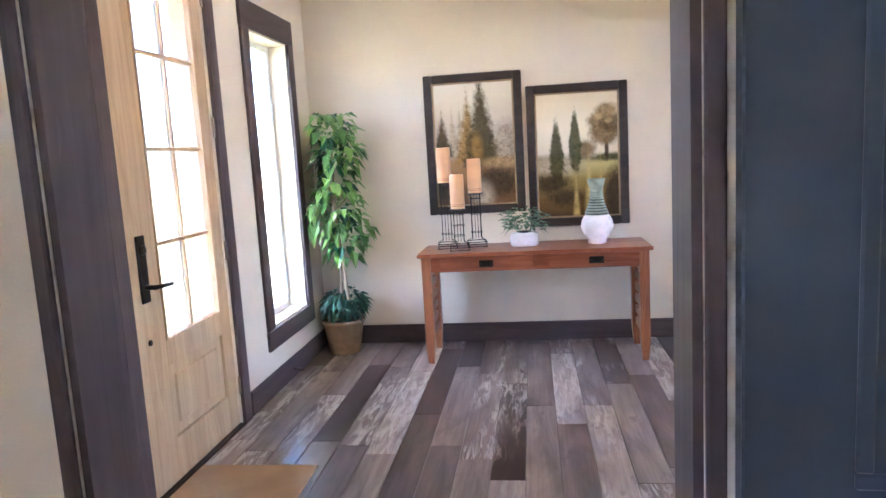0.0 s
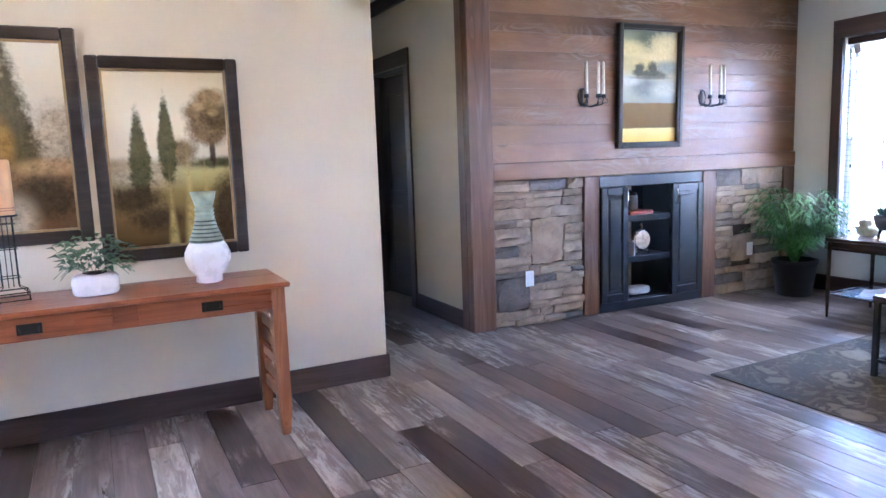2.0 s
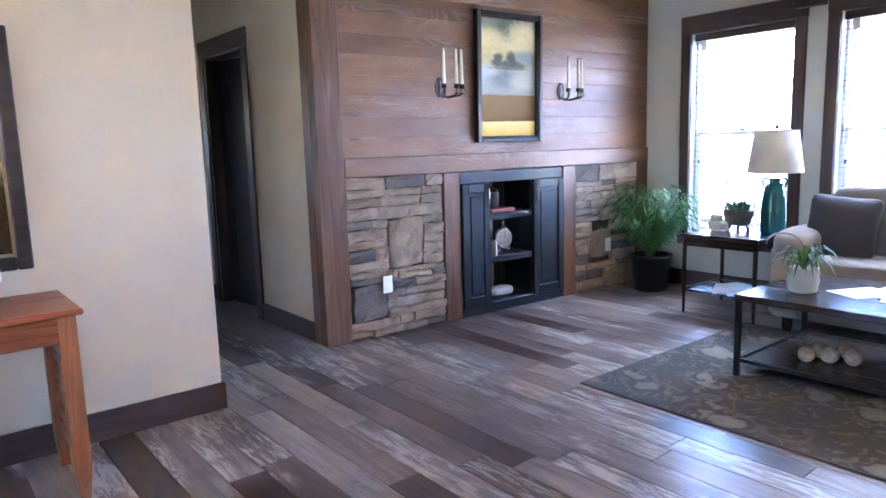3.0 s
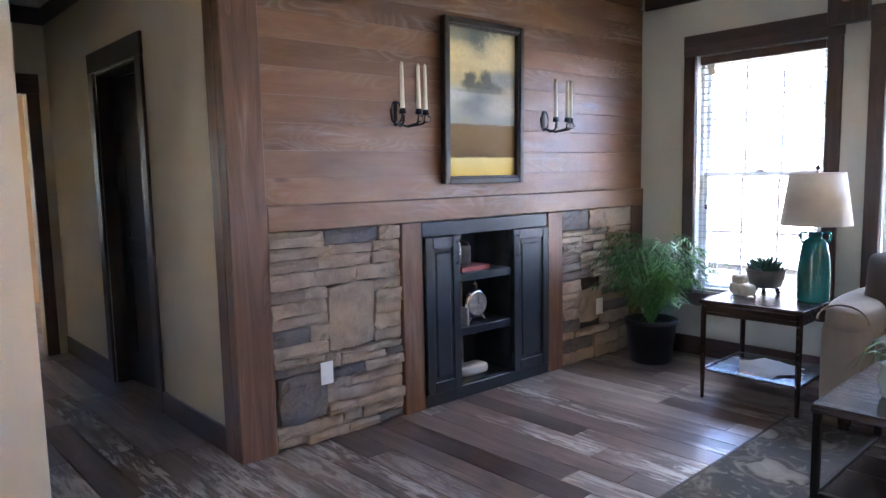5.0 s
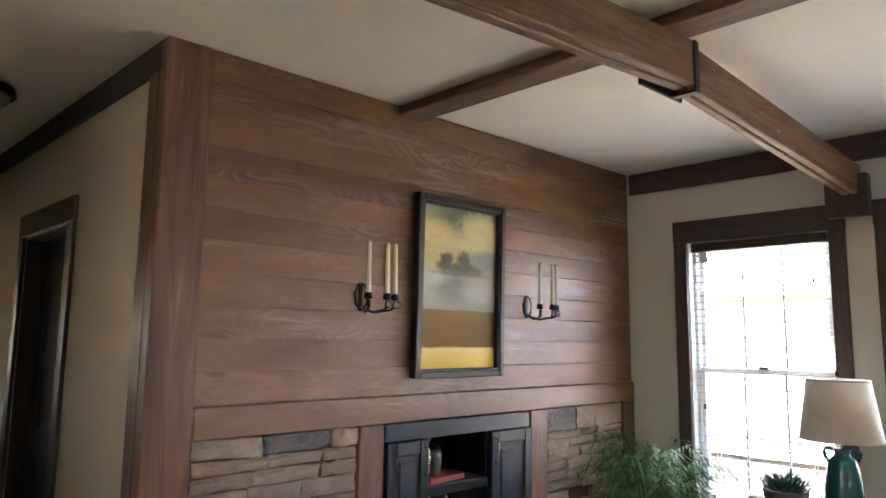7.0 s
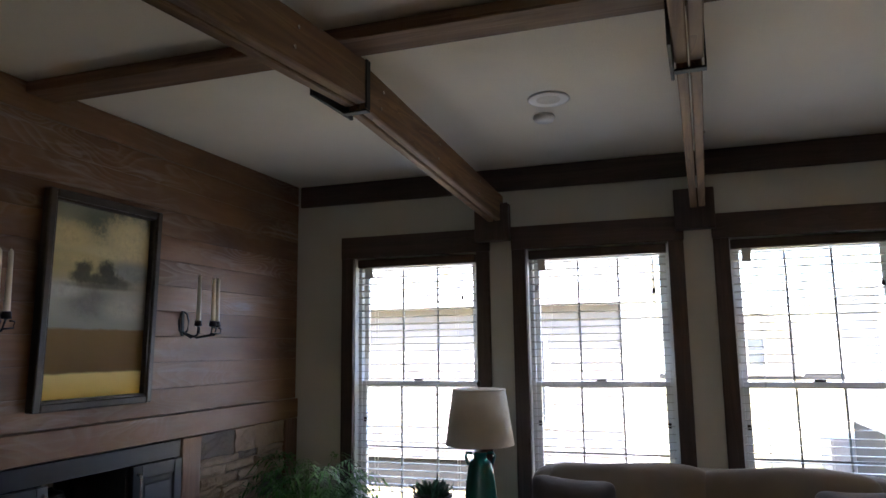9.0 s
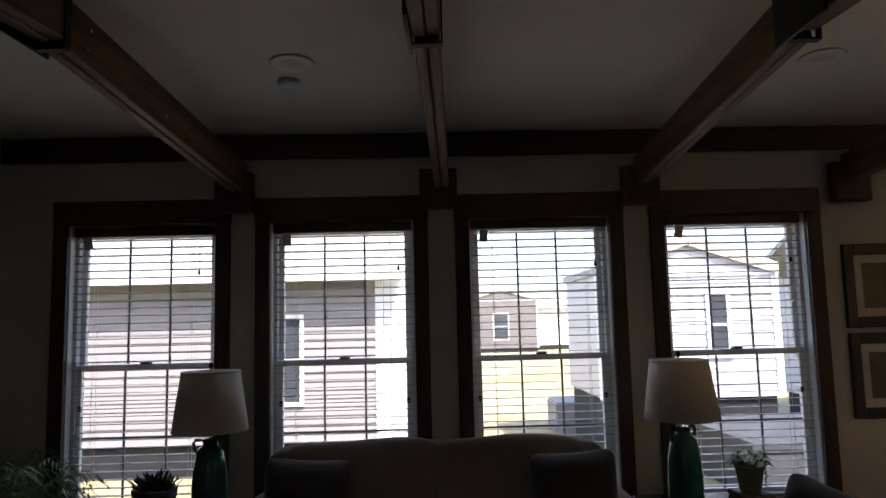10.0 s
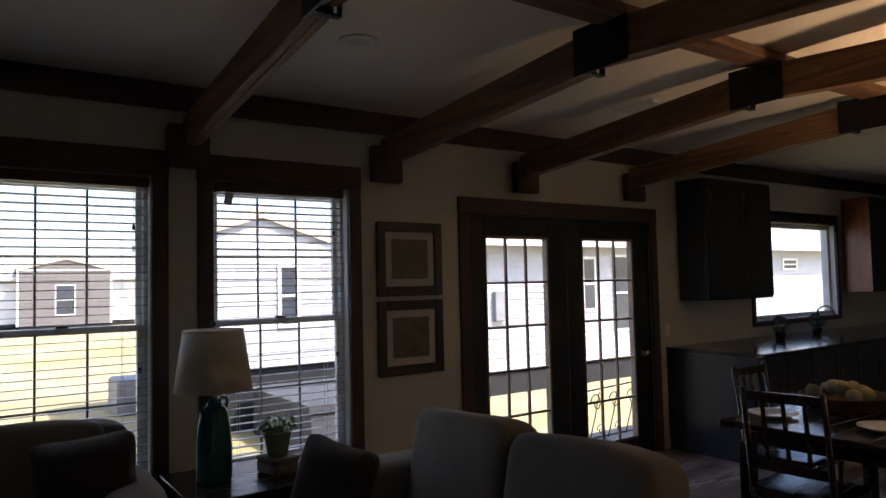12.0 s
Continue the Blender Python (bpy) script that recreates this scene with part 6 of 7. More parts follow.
part("lower_shelf", boxes((-cw / 2 + 0.032, cw / 2 - 0.032, -cd2 / 2 + 0.032, cd2 / 2 - 0.032, 0.092, 0.100)), ESPRESSO, ct)
for x, y, r in ((5.50, -1.78, 0.042), (5.56, -1.87, 0.045), (5.62, -1.80, 0.042), (5.60, -1.97, 0.044), (5.70, -1.90, 0.042)):
    bm = lathe([(r * math.sin(math.pi * (k + 0.5) / 12), r - r * math.cos(math.pi * (k + 0.5) / 12)) for k in range(12)], 20)
    solid("decorative_ball", bm, plain("woven_pale_ball", (0.34, 0.29, 0.22), 0.8, 40.0, 0.35, 0.8, 120.0), "pale woven ball on the low shelf of the coffee table", "ornament", (x, y, 0.1005), smooth=True, group="woven balls")
sp = thing("spider_plant", "arching spider plant in a pale glazed pot on the coffee table", "plant", (5.55, -1.72, 0.4605))
part("pot", lathe([(0.05, 0.0), (0.07, 0.01), (0.082, 0.07), (0.07, 0.125), (0.074, 0.135), (0.066, 0.135), (0.06, 0.11)], 24), plain("pale_celadon_glaze", (0.42, 0.44, 0.38), 0.25), sp, "", True)
bm = bmesh.new()
for k in range(34):
    a = rng.uniform(0, 6.28)
    reach, rise = rng.uniform(0.09, 0.20), rng.uniform(0.06, 0.16)
    pts = [Vector((reach * t * math.cos(a), reach * t * math.sin(a), 0.12 + rise * math.sin(min(1.0, t) * 2.6) - 0.06 * t * t)) for t in (0, 0.25, 0.5, 0.75, 1.0)]
    side = Vector((-math.sin(a), math.cos(a), 0)) * 0.008
    last = None
    for i, q in enumerate(pts):
        w = side * (0.6, 1.0, 1.0, 0.7, 0.1)[i]
        pair = (bm.verts.new(q - w), bm.verts.new(q + w))
        if last:
            bm.faces.new((last[0], last[1], pair[1], pair[0]))
        last = pair
part("leaves", bm, LEAF_PALM, sp)
pap = thing("papers", "loose white papers spread on the coffee table", "paper", (5.74, -2.10, 0.4605))
for k in range(4):
    part("sheet", boxes((-0.108, 0.108, -0.14, 0.14, 0.0012 * k, 0.0012 * k + 0.0009)), PAPER, pap).matrix_basis = pose(0.06 * math.sin(k * 1.9), -0.11 * k + 0.15, 0, 0, 0, 62 + 17 * k)


def rug_mat():
    n = Nodes("patterned_rug_pile")
    v = n.coords((1, 1, 1), False)
    warp = n.noise(v, 4.0, 3.0)
    vec = n.add("ShaderNodeMapping", Vector=v, Scale=(1.0, 1.0, 1.0))
    n.put(vec.inputs["Location"], n.maths("MULTIPLY", warp, 0.35))
    vor = n.add("ShaderNodeTexVoronoi", Vector=vec.outputs[0], Scale=3.6)
    patch = n.ramp(vor.outputs["Distance"], [(0.14, (0.27, 0.24, 0.19)), (0.29, (0.20, 0.17, 0.13)), (0.33, (0.04, 0.033, 0.03)), (0.42, (0.07, 0.055, 0.045)), (0.45, (0.14, 0.125, 0.10)), (0.50, (0.065, 0.052, 0.043)), (0.64, (0.05, 0.052, 0.048))])
    leafy = n.noise(v, 9.0, 2.0, 0.5, 2.0)
    col = n.mix(patch, (0.20, 0.178, 0.14), n.ramp(leafy, [(0.57, (0, 0, 0)), (0.64, (0.7, 0.7, 0.7))]))
    pile = n.noise(v, 350.0, 2.0)
    col = n.mix(col, (0.03, 0.03, 0.03), n.maths("MULTIPLY", pile, 0.35))
    n.bump(pile, 0.6, 0.006)
    return n.set(Base_Color=col, Roughness=0.95, Sheen_Weight=0.06)


rug = thing("rug", "dark patterned rug with beige leaf shapes on the living room floor", "rug", (5.48, -2.42, 0.001))
part("rug_field", boxes((-0.87, 0.87, -1.40, 1.40, 0.0, 0.008), bevel=0.003), rug_mat(), rug)
for s in ((-0.885, -0.868, -1.415, 1.415), (0.868, 0.885, -1.415, 1.415), (-0.866, 0.866, -1.415, -1.398), (-0.866, 0.866, 1.398, 1.415)):
    part("bound_edge", boxes((*s, 0.0, 0.007), bevel=0.002), PILLOW, rug)

# palm in the corner
palm = thing("palm_plant", "feathery green palm in a dark pot by the window", "plant", (6.86, 0.12, 0))
part("pot", lathe([(0.13, 0.0), (0.14, 0.01), (0.175, 0.27), (0.185, 0.28), (0.185, 0.31), (0.165, 0.31), (0.155, 0.26)], 28), plain("dark_plum_pot", (0.012, 0.012, 0.015), 0.5), palm, "", True)
part("soil", lathe([(0.155, 0.25), (0.155, 0.262)], 20), SOIL, palm)
bm = bmesh.new()
rng = random.Random(21)
for k in range(78):
    a = rng.uniform(0, 2 * math.pi)
    reach, rise = rng.uniform(0.12, 0.50), rng.uniform(0.24, 0.58)
    if 6.86 + reach * math.cos(a) > XW - 0.06:
        reach *= 0.5
    if 0.12 + reach * math.sin(a) > YF - 0.10:
        reach *= 0.5
    line = []
    for i in range(9):
        t = i / 8
        line.append(Vector((reach * t * math.cos(a), reach * t * math.sin(a), 0.25 + rise * math.sin(t * 2.1) / 0.87)))
    part("stem", tube(line, [0.004 - 0.0004 * i for i in range(9)], 5), LEAF_PALM, palm)
    side = Vector((-math.sin(a), math.cos(a), 0))
    for i in range(2, 9):
        for s in (-1, 1):
            for off in (0.0, 0.5):
                if i + off > 8:
                    continue
                q = line[i] if off == 0 else (line[i] + line[min(8, i + 1)]) / 2
                d = (side * s * 0.9 + Vector((math.cos(a), math.sin(a), 0)) * 0.6 + Vector((0, 0, rng.uniform(-0.35, 0.35))))
                L = rng.uniform(0.09, 0.16) * (1.1 - 0.06 * i)
                end = q + d.normalized() * L
                if palm.location.x + end.x > XW - 0.03 or palm.location.y + end.y > YF - 0.05:
                    continue
                leaf(bm, q, d, L, 0.014, 0.35, 0.1)
part("fronds", bm, LEAF_PALM, palm, "feathery palm fronds")

# ceiling discs and grille
for x, y in ((6.07, -1.53), (6.09, -3.88)):
    sp_ = thing("ceiling_speaker", "round white flush speaker grille on the ceiling", "speaker", (x, y, CEILING), group="ceiling discs")
    part("ring", lathe([(0.095, -0.001), (0.098, -0.006), (0.09, -0.011), (0.082, -0.008)], 32), WHITE, sp_, "", True)
    part("grille", lathe([(0.081, -0.004), (0.078, -0.0075), (0.01, -0.009)], 32), plain("white_perforated_grille", (0.66, 0.64, 0.60), 0.6, 20.0, 0.1, 0.6, 500.0), sp_)
solid("smoke_alarm", lathe([(0.05, -0.001), (0.055, -0.012), (0.045, -0.03), (0.01, -0.032)], 24), WHITE, "small white smoke alarm on the ceiling", "alarm", (6.30, -1.47, CEILING), smooth=True)
gr = thing("ceiling_vent", "white slatted air vent on the ceiling", "vent", (6.21, -6.08, CEILING))
part("frame", boxes((-0.17, -0.15, -0.10, 0.10, -0.012, -0.001), (0.15, 0.17, -0.10, 0.10, -0.012, -0.001), (-0.15, 0.15, -0.10, -0.082, -0.012, -0.001), (-0.15, 0.15, 0.082, 0.10, -0.012, -0.001), bevel=0.002), WHITE, gr)
for k in range(8):
    part("slat", boxes((-0.15, 0.15, -0.076 + 0.02 * k, -0.066 + 0.02 * k, -0.010, -0.003)), WHITE, gr)


# ---- dining area and kitchen ----
dt = thing("dining_table", "dark dining table laid with a basket and a glass", "table", (4.98, -6.48, 0))
part("tabletop", boxes((-0.5, 0.5, -0.78, 0.78, 0.725, 0.76), bevel=0.006), ESPRESSO, dt)
part("apron", boxes((-0.42, 0.42, -0.70, 0.70, 0.645, 0.724), bevel=0.004), ESPRESSO, dt)
for sx in (-1, 1):
    for sy in (-1, 1):
        part("leg", boxes((sx * 0.40 - 0.035, sx * 0.40 + 0.035, sy * 0.68 - 0.035, sy * 0.68 + 0.035, 0.0, 0.644), bevel=0.006), ESPRESSO, dt)


def dining_chair():
    ob = thing("dining_chair", "dark wooden dining chair with upright back slats at the table", "chair", group="dining chairs")
    part("seat", superbox((0.44, 0.42, 0.05), 0.2, 28, 8, centre=(0, 0, 0.46)), ESPRESSO, ob, "", True)
    for sx in (-1, 1):
        part("leg", tube([(sx * 0.19, -0.18, 0.0), (sx * 0.19, -0.18, 0.44)], [0.014, 0.018], 8), ESPRESSO, ob)
        part("back_post", tube([(sx * 0.19, 0.20, 0.0), (sx * 0.19, 0.18, 0.45), (sx * 0.19, 0.25, 0.98)], [0.015, 0.018, 0.014], 8), ESPRESSO, ob, "", True)
        part("stretcher", tube([(sx * 0.19, -0.18, 0.2), (sx * 0.19, 0.19, 0.2)], 0.009, 8), ESPRESSO, ob)
    for z, y in ((0.60, 0.198), (0.94, 0.244)):
        part("back_rail", boxes((-0.18, 0.18, y - 0.009, y + 0.009, z - 0.025, z + 0.025), bevel=0.004), ESPRESSO, ob)
    for x in (-0.10, 0.0, 0.10):
        part("back_slat", tube([(x, 0.20, 0.62), (x, 0.224, 0.78), (x, 0.242, 0.92)], 0.011, 6), ESPRESSO, ob)
    return ob


chair = dining_chair()
chair.matrix_basis = pose(5.06, -5.80, 0, 0, 0, 4)
for x, y, a in ((5.46, -6.40, -86),):
    copy_thing(chair, pose(x, y, 0, 0, 0, a))
bk = thing("gourd_basket", "low basket heaped with olive gourds on the dining table", "basket", (5.20, -6.50, 0.7605))
part("basket", lathe([(0.16, 0.0), (0.20, 0.01), (0.235, 0.075), (0.24, 0.08), (0.225, 0.08), (0.19, 0.02)], 28), plain("brown_wicker", (0.10, 0.065, 0.04), 0.8, 30.0, 0.4, 0.8, 90.0), bk, "", True)
GOURD = plain("pale_gourd_skin", (0.27, 0.25, 0.15), 0.5, 18.0, 0.35, 0.2)
for k in range(11):
    a, r = k * 2.4, 0.05 * (k % 3) + 0.06
    bm = superbox((0.085, 0.085, 0.072), 0.9, 18, 10)
    for v in bm.verts:
        th = math.atan2(v.co.y, v.co.x)
        s = 1 + 0.06 * math.cos(8 * th)
        v.co.x *= s
        v.co.y *= s
    part("gourd", bm, GOURD, bk, "", True).matrix_basis = pose(r * math.cos(a), r * math.sin(a), 0.085 + 0.035 * (k % 3 == 0), 12 * k, 9 * k, 0)
tumbler = solid("drinking_glass", lathe([(0.03, 0.0), (0.036, 0.004), (0.042, 0.15), (0.039, 0.15), (0.033, 0.01)], 22), GLASS_N.mat, "clear drinking glass on the dining table", "glass", (5.37, -6.20, 0.7605), smooth=True)
for x, y in ((5.34, -5.99), (4.80, -6.05)):
    solid("dinner_plate", lathe([(0.07, 0.0), (0.075, 0.004), (0.13, 0.02), (0.131, 0.023), (0.07, 0.008)], 30), CERAMIC, "white plate on the dining table", "plate", (x, y, 0.7605), smooth=True, group="plates")


def kitchen_cabinet(name, label, x0, x1, y0, y1, z0, z1, doors, toe):
    """A run of cupboard with panelled doors facing -x."""
    ob = thing(name, label, "cabinet", group="kitchen cabinets")
    part("body", boxes((x0 + 0.02, x1, y0, y1, z0 + toe, z1), (x0 + 0.08, x1, y0 + 0.01, y1 - 0.01, z0, z0 + toe) if toe else (x0 + 0.02, x1, y0 + 0.001, y1 - 0.001, z0 - 0.012, z0)), CABINET, ob)
    w = (y1 - y0) / doors
    for k in range(doors):
        p, q = y0 + w * k + 0.004, y0 + w * (k + 1) - 0.004
        dr = part("door", boxes((x0, x0 + 0.019, p, q, z0 + toe + 0.006, z1 - 0.006), bevel=0.003), CABINET, ob)
        part("door_panel", boxes((x0 - 0.006, x0 - 0.0005, p + 0.06, q - 0.06, z0 + toe + 0.07, z1 - 0.07), bevel=0.004), CABINET, dr)
        part("handle", tube([(x0, q - 0.03, z1 - 0.12), (x0 - 0.028, q - 0.03, z1 - 0.13), (x0 - 0.028, q - 0.03, z1 - 0.22), (x0, q - 0.03, z1 - 0.23)], 0.005, 8), CHROME, dr)
    return ob


for y in (-8.38, -9.20, -10.02, -10.84, -11.66):
    kitchen_cabinet("base_cabinet", "black-blue kitchen base cabinet under the dark worktop", 6.34, XW - 0.004, y, y + 0.81, 0.0, 0.865, 2, 0.10)
kitchen_cabinet("wall_cabinet", "black-blue kitchen wall cabinet beside the window", 6.90, XW - 0.03, -8.82, -7.76, 1.33, 2.42, 2, 0.0)
kitchen_cabinet("wall_cabinet", "black-blue kitchen wall cabinet past the window with a reddish side", 6.90, XW - 0.03, -11.95, -10.90, 1.33, 2.42, 2, 0.0)
solid("cabinet_side", boxes((6.90, XW - 0.03, -10.898, -10.888, 1.32, 2.42), bevel=0.002), CHERRY_Z, "reddish wood end panel of a kitchen cabinet", "panel")
solid("worktop", boxes((6.30, XW - 0.004, -12.1, -7.56, 0.867, 0.905), bevel=0.006), plain("polished_dark_worktop", (0.03, 0.03, 0.036), 0.12, 30.0, 0.4, 0.05), "polished dark kitchen worktop", "worktop")
fc = thing("kitchen_tap", "curved metal tap at the sink below the kitchen window", "tap", (7.05, -9.9, 0.9055))
part("spout", tube([(0, 0, 0)] + [(-0.09 + 0.09 * math.cos(a), 0, 0.20 + 0.09 * math.sin(a)) for a in [math.pi * k / 8 for k in range(9)]] + [(-0.18, 0, 0.15)], 0.012, 10), CHROME, fc, "", True)
part("base", lathe([(0.028, 0.0), (0.028, 0.02), (0.016, 0.04)], 18), CHROME, fc, "", True)
def topiary(x, y, seed):
    """A clipped ball of small leaves on a short stem in a pot."""
    ob = thing("topiary", "clipped ball plant in a dark pot on the kitchen worktop", "plant", (x, y, 0.9055), group="topiaries")
    part("pot", lathe([(0.035, 0.0), (0.04, 0.004), (0.055, 0.075), (0.048, 0.075), (0.04, 0.06)], 18), BRONZE, ob, "", True)
    part("stem", tube([(0, 0, 0.05), (0, 0, 0.11)], 0.006, 6), BARK, ob)
    r, bm = random.Random(seed), bmesh.new()
    for _ in range(260):
        a, e = r.uniform(0, 2 * math.pi), math.asin(r.uniform(-1, 1))
        d = Vector((math.cos(a) * math.cos(e), math.sin(a) * math.cos(e), math.sin(e)))
        leaf(bm, d * r.uniform(0.045, 0.066) + Vector((0, 0, 0.15)), d + Vector((r.uniform(-0.6, 0.6), r.uniform(-0.6, 0.6), 0.2)), 0.03, 0.016, 0.1)
    part("leaf_ball", bm, LEAF_DARK, ob)
    return ob


topiary(6.92, -8.92, 31)
topiary(6.92, -9.62, 32)


# ---- outside ----
GROUND = -0.75


def lawn_mat():
    n = Nodes("dry_lawn")
    v = n.coords((1, 1, 1), False)
    big, mid, fine = n.noise(v, 0.25, 3.0), n.noise(v, 2.5, 4.0), n.noise(v, 45.0, 4.0)
    col = n.ramp(n.maths("ADD", n.maths("MULTIPLY", big, 0.6), n.maths("MULTIPLY", mid, 0.4)), [(0.35, (0.27, 0.235, 0.085)), (0.5, (0.39, 0.315, 0.145)), (0.65, (0.47, 0.39, 0.21))])
    col = n.mix(col, (0.09, 0.10, 0.03), n.maths("MULTIPLY", fine, 0.3))
    n.bump(fine, 0.5, 0.03)
    return n.set(Base_Color=col, Roughness=0.95)


bm = bmesh.new()
gs = [bm.verts.new(p) for p in ((-1500, -1500, GROUND), (1500, -1500, GROUND), (1500, 1500, GROUND), (-1500, 1500, GROUND))]
bm.faces.new(gs)
tagged(new("ground", mesh_of("ground", bm, lawn_mat())), "dry yellow-green lawn", kind="structure")
DECK = plain("weathered_deck_board", (0.05, 0.05, 0.052), 0.8, 3.0, 0.25, 0.3, 40.0)
SKIRT = plain("dark_skirting_panel", (0.007, 0.0065, 0.006), 0.8, 2.0, 0.25, 0.3, 30.0)
SHINGLE = plain("grey_roof_shingle", (0.40, 0.39, 0.375), 0.9, 3.0, 0.2, 0.5, 30.0)
DARKGLASS = plain("dark_window_glass", (0.05, 0.055, 0.06), 0.08, 1.0, 0.2, 0.0)
setting("foundation", boxes((-0.2, XW + 0.16, Y_END - 0.1, 6.9, GROUND, -0.13)), SKIRT, "dark skirting under the house")


RAKE = plain("tan_rake_board", (0.46, 0.40, 0.31), 0.6, 3.0, 0.08, 0.1)


def siding_mat(name, colour):
    return plain(name, colour, 0.55, 1.5, 0.05, 0.1, 60.0)


def house(label, x0, x1, y0, y1, eave, ridge_axis, rise, colour, windows, lap=0.13, base=-0.25, trim_col=WHITE, detail=True):
    """A one-storey house with lapped boards on the wall that faces -x, corner boards, skirting, roof and windows (y, y, z, z)."""
    ob = thing("house", label, "house")
    side = siding_mat("vinyl_siding", colour)
    part("wall", boxes((x0 + 0.03, x1, y0, y1, base, eave)), side, ob)
    part("skirting", boxes((x0 + 0.08, x1 - 0.05, y0 + 0.05, y1 - 0.05, GROUND, base - 0.001)), SKIRT, ob, "dark skirting panels")
    if detail:
        z = base
        while z < eave - 0.02:
            h = min(lap, eave - z)
            bm = bmesh.new()
            v = [bm.verts.new(p) for p in ((x0, y0, z), (x0, y1, z), (x0 + 0.022, y1, z + h), (x0 + 0.022, y0, z + h), (x0 + 0.029, y0, z), (x0 + 0.029, y1, z))]
            bm.faces.new((v[0], v[1], v[2], v[3]))
            bm.faces.new((v[4], v[5], v[1], v[0]))
            part("siding_board", bm, side, ob)
            z += lap
    for y in (y0, y1):
        part("corner_board", boxes((x0 - 0.012, x0 + 0.10, y - 0.06, y + 0.06, base, eave), bevel=0.004), trim_col, ob)
    bm = bmesh.new()
    o = 0.45 if ridge_axis == "y" else 0.05
    if ridge_axis == "y":
        xm = (x0 + x1) / 2
        p = [(x0 - o, y0 - o, eave), (xm, y0 - o, eave + rise), (x1 + o, y0 - o, eave), (x0 - o, y1 + o, eave), (xm, y1 + o, eave + rise), (x1 + o, y1 + o, eave)]
    else:
        ym = (y0 + y1) / 2
        p = [(x0 - o, y1 + o, eave), (x0 - o, ym, eave + rise), (x0 - o, y0 - o, eave), (x1 + o, y1 + o, eave), (x1 + o, ym, eave + rise), (x1 + o, y0 - o, eave)]
    lo = [bm.verts.new(q) for q in p]
    hi = [bm.verts.new((q[0], q[1], q[2] + 0.12)) for q in p]
    for a, b, c, d in ((0, 1, 4, 3), (1, 2, 5, 4)):
        bm.faces.new((hi[a], hi[b], hi[c], hi[d]))
        bm.faces.new((lo[d], lo[c], lo[b], lo[a]))
    for a, b in ((0, 1), (1, 2), (3, 4), (4, 5), (0, 3), (2, 5)):
        bm.faces.new((lo[a], lo[b], hi[b], hi[a]))
    part("roof", bm, SHINGLE, ob, "pale grey shingle roof")
    if ridge_axis == "x":
        for k in (0, 2):
            rake = bmesh.new()
            face = [rake.verts.new((x0 - o - 0.03, q[1], q[2] + up)) for q, up in ((p[k], -0.06), (p[k], 0.13), (p[1], 0.13), (p[1], -0.06))]
            back = [rake.verts.new((v.co.x + 0.028, v.co.y, v.co.z)) for v in face]
            rake.faces.new(face)
            rake.faces.new(back[::-1])
            for i in range(4):
                rake.faces.new((face[i], back[i], back[(i + 1) % 4], face[(i + 1) % 4]))
            part("rake_board", rake, RAKE, ob, "tan board along the gable edge")
    if ridge_axis == "x":
        bm = bmesh.new()
        for x in (x0 + 0.01, x1 - 0.01):
            bm.faces.new([bm.verts.new(q) for q in ((x, y0, eave), (x, (y0 + y1) / 2, eave + rise * 0.98), (x, y1, eave))])
        part("gable", bm, side, ob)
    for a, b, c, d in windows:
        wn_ = part("window", ring(bmesh.new(), x0 - 0.03, x0 + 0.04, a - 0.06, b + 0.06, c - 0.06, d + 0.06, 0.06), trim_col, ob)
        part("pane", boxes((x0 - 0.008, x0 + 0.03, a, b, c, (c + d) / 2 - 0.02)), DARKGLASS, wn_)
        part("pane", boxes((x0 - 0.012, x0 + 0.03, a, b, (c + d) / 2 + 0.02, d)), DARKGLASS, wn_)
        part("meeting_rail", boxes((x0 - 0.018, x0 + 0.03, a, b, (c + d) / 2 - 0.02, (c + d) / 2 + 0.02)), trim_col, wn_)
    part("fascia", boxes((x0 - o - 0.02, x0 - o + 0.0, y0 - o, y1 + o, eave - 0.10, eave + 0.09)) if ridge_axis == "y" else boxes((x0 - 0.02, x0 + 0.05, y0, y1, eave - 0.06, eave + 0.02)), WHITE, ob, "white fascia board")
    return ob


grey_house = house("grey sided house with a pale roof next door", 14.0, 19.0, -1.34, 13.0, 2.30, "y", 1.3, (0.235, 0.215, 0.20), [(-0.10, 0.45, 0.35, 1.64), (5.2, 6.0, 0.5, 1.7)])
# white on this block stands in for sun on the grey house's corner
part("end_wall", boxes((14.06, 18.9, -1.76, -1.405, -0.25, 2.29), bevel=0.01), siding_mat("sunlit_white_end_siding", (0.78, 0.77, 0.75)), grey_house, "end wall coloured white for the sunlit corner")
house("white gable-fronted house with a dark deck", 14.0, 16.6, -7.66, -4.85, 2.22, "x", 0.50, (0.50, 0.49, 0.49), [(-6.85, -6.58, 0.92, 1.85)], 0.2, 0.25)
house("white sided house with tall windows across the lawn", 14.0, 19.0, -18.0, -10.3, 2.35, "y", 1.2, (0.47, 0.47, 0.48), [(-15.25, -14.62, 0.40, 2.05), (-13.95, -13.62, 0.9, 2.0)])
house("white sided house seen past the kitchen", 14.0, 19.0, -29.0, -19.4, 2.35, "y", 1.2, (0.46, 0.47, 0.49), [(-22.6, -21.9, 1.75, 1.98)])
house("taupe gable-ended house on the far side of the lawn", 52.3, 62.0, -10.0, -4.8, 2.95, "x", 0.72, (0.125, 0.110, 0.097), [(-7.88, -6.86, 0.15, 1.95)], 0.2, -0.5)
house("long white house far across the lawn", 54.0, 60.0, -4.78, 9.0, 2.45, "y", 1.0, (0.74, 0.74, 0.74), [(-3.6, -2.8, 0.2, 1.9)], 0.2, -0.4, detail=False)
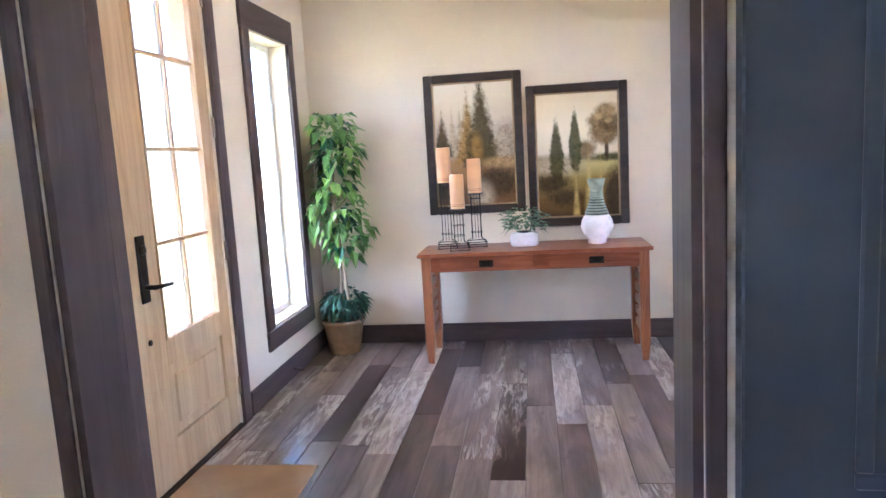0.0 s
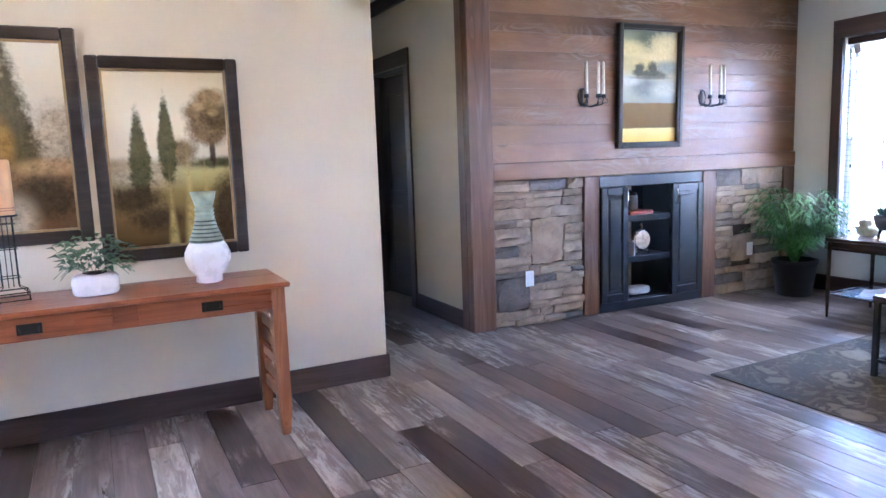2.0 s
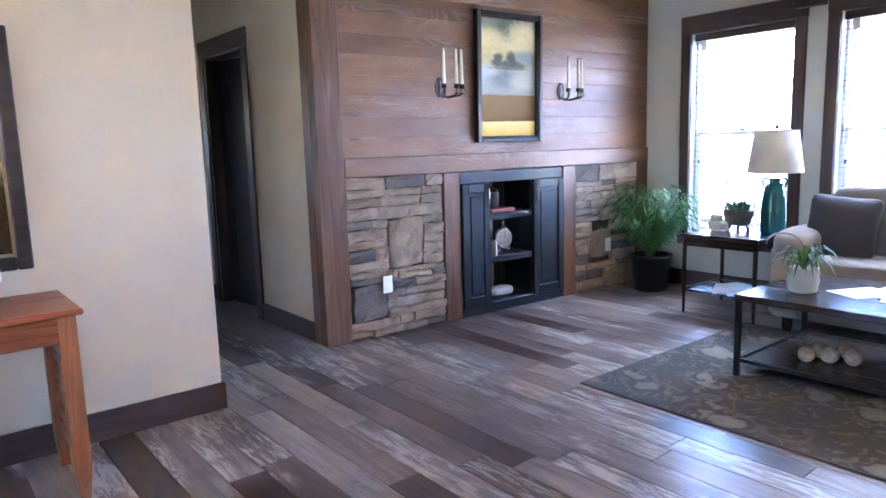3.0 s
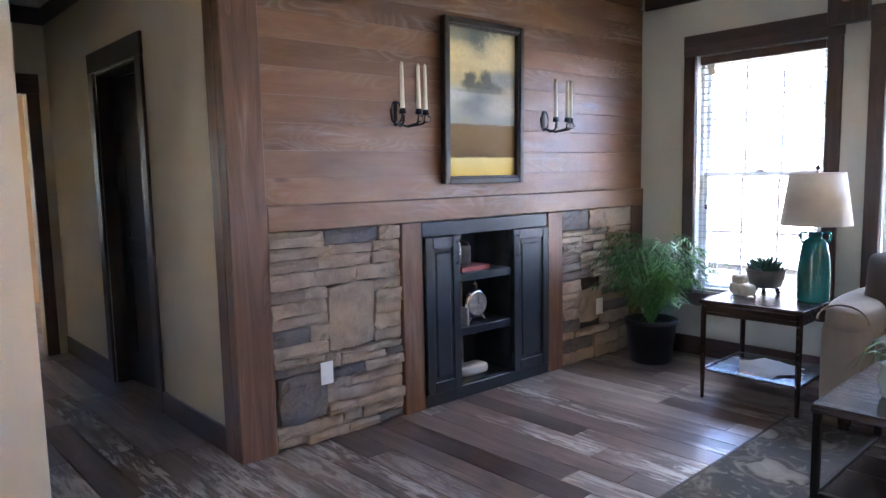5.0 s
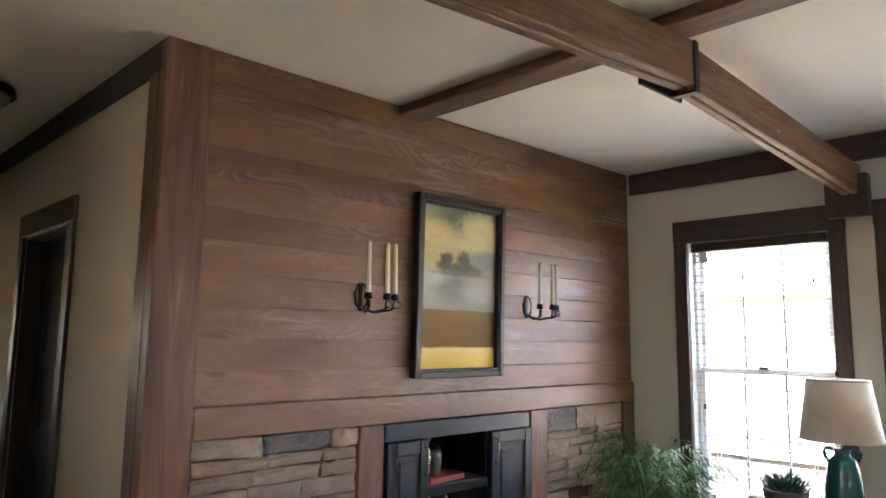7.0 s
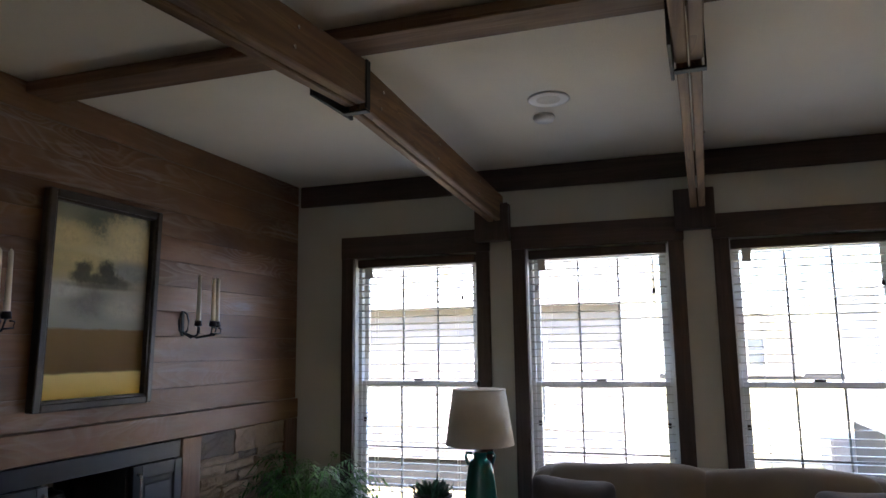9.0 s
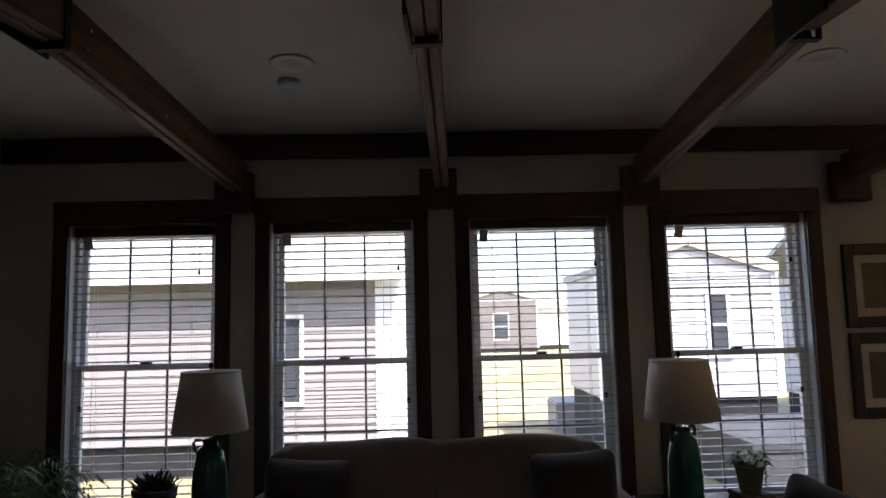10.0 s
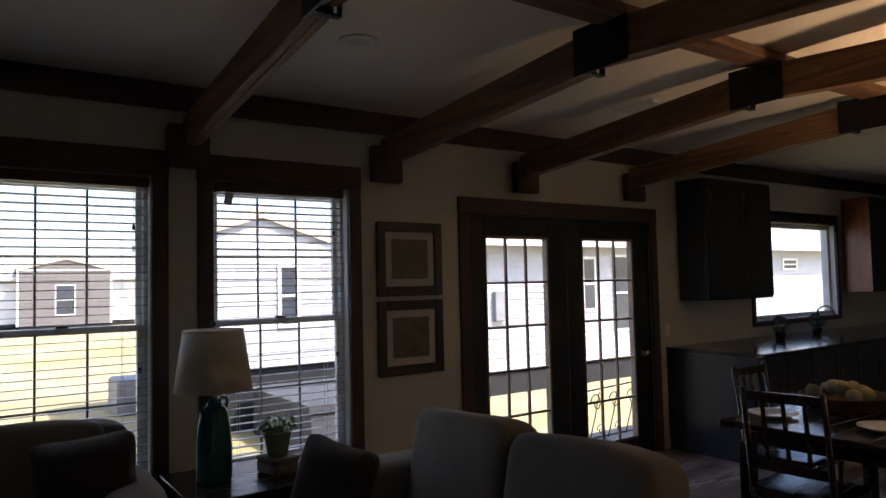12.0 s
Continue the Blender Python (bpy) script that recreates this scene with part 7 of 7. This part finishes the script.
house("long white house far across the lawn", 54.0, 60.0, -24.0, -10.03, 2.45, "y", 0.9, (0.74, 0.74, 0.74), [], 0.2, -0.4, detail=False)
solid("deck", boxes((11.6, 13.9, -8.2, -6.0, -0.12, -0.02), (11.65, 13.85, -8.15, -6.05, GROUND, -0.121), bevel=0.01), DECK, "low dark deck in front of the white gable house", "deck")
solid("meter_box", boxes((13.90, 14.02, -11.30, -11.02, 0.75, 1.35), bevel=0.01), plain("grey_meter_box", (0.24, 0.24, 0.24), 0.5), "grey meter box on the white house wall", "meter")
# box stands in for a dark panel of the deck and its skirting
solid("utility_box", boxes((16.9, 17.9, -5.45, -4.6, GROUND, -0.12), bevel=0.03), plain("grey_deck_panel", (0.26, 0.24, 0.23), 0.6), "grey box standing in for a deck skirt panel", "box")
rail = thing("porch_rail", "black scrolled iron porch railing outside the french doors", "railing", (8.35, 0, 0))
for y0 in (-8.40, -8.12, -7.84):
    part("scroll", tube([(0, y0 + 0.09 * (1 - k / 14) * math.cos(k * 0.62), 0.22 + 0.12 * (1 - k / 14) * math.sin(k * 0.62)) for k in range(13)], 0.006, 8), BLACK, rail, "", True)
    part("curved_bar", tube([(0, y0 + 0.12, -0.16), (0, y0 + 0.02, 0.10), (0, y0 - 0.05, 0.34)], 0.006, 8), BLACK, rail, "", True)
    part("low_scroll", tube([(0, y0 - 0.05 + 0.055 * (1 - k / 13) * math.cos(k * 0.7), -0.06 + 0.07 * (1 - k / 13) * math.sin(k * 0.7)) for k in range(12)], 0.005, 8), BLACK, rail, "", True)
part("top_rail", tube([(0, -8.62, 0.40), (0, -7.62, 0.36)], 0.008, 8), BLACK, rail)
part("bottom_rail", tube([(0, -8.62, -0.13), (0, -7.62, -0.13)], 0.008, 8), BLACK, rail)
for y in (-8.62, -7.62):
    part("post", tube([(0, y, -0.149), (0, y, 0.41)], 0.010, 8), BLACK, rail)
solid("porch_step", boxes((XW + 0.17, 8.6, -8.75, -5.0, -0.35, -0.15), (XW + 0.25, 8.5, -8.65, -5.1, GROUND, -0.351), bevel=0.01), plain("porch_board", (0.30, 0.26, 0.20), 0.8), "wooden landing outside the french doors", "porch")


# ---- floor planks, the nearest as parts ----
floor = tagged(new("floor"), "weathered grey-brown wood-look plank floor", kind="structure")
rng = random.Random(11)
W_PLANK, L_PLANK = 0.152, 1.22
plank_mesh = mesh_of("plank", boxes((0.0012, W_PLANK - 0.0012, 0.0012, L_PLANK - 0.0012, -0.011, 0.0), bevel=0.0012), FLOOR)
rest = bmesh.new()
made = 0
col = 0
x = 0.0
while x < XW:
    y = Y_END - rng.random() * L_PLANK
    y_stop = 3.6 if 2.95 < x < 3.95 else (6.4 if 2.3 < x < 5.4 else 0.6)
    while y < y_stop:
        near = 0.3 < x + W_PLANK and x < 6.4 and -3.6 < y + L_PLANK and y < 0.8
        if near and made < 300 and x + W_PLANK < XW:
            ob = new("plank", plank_mesh)
            ob.parent = floor
            ob.location = (x, y, 0)
            made += 1
        else:
            box(rest, x + 0.0012, min(x + W_PLANK, XW + 0.1) - 0.0012, y + 0.0012, y + L_PLANK - 0.0012, -0.011, 0.0)
        y += L_PLANK
    x += W_PLANK
FLOOR_REST = FLOOR.copy()
FLOOR_REST.name = "weathered_vinyl_plank_far"
for node in list(FLOOR_REST.node_tree.nodes):
    if node.bl_idname == "ShaderNodeObjectInfo":
        geo = FLOOR_REST.node_tree.nodes.new("ShaderNodeNewGeometry")
        for link in list(node.outputs["Random"].links):
            FLOOR_REST.node_tree.links.new(geo.outputs["Random Per Island"], link.to_socket)
rest_ob = part("far_planks", rest, FLOOR_REST, floor)
tagged(rest_ob, kind="stuff")
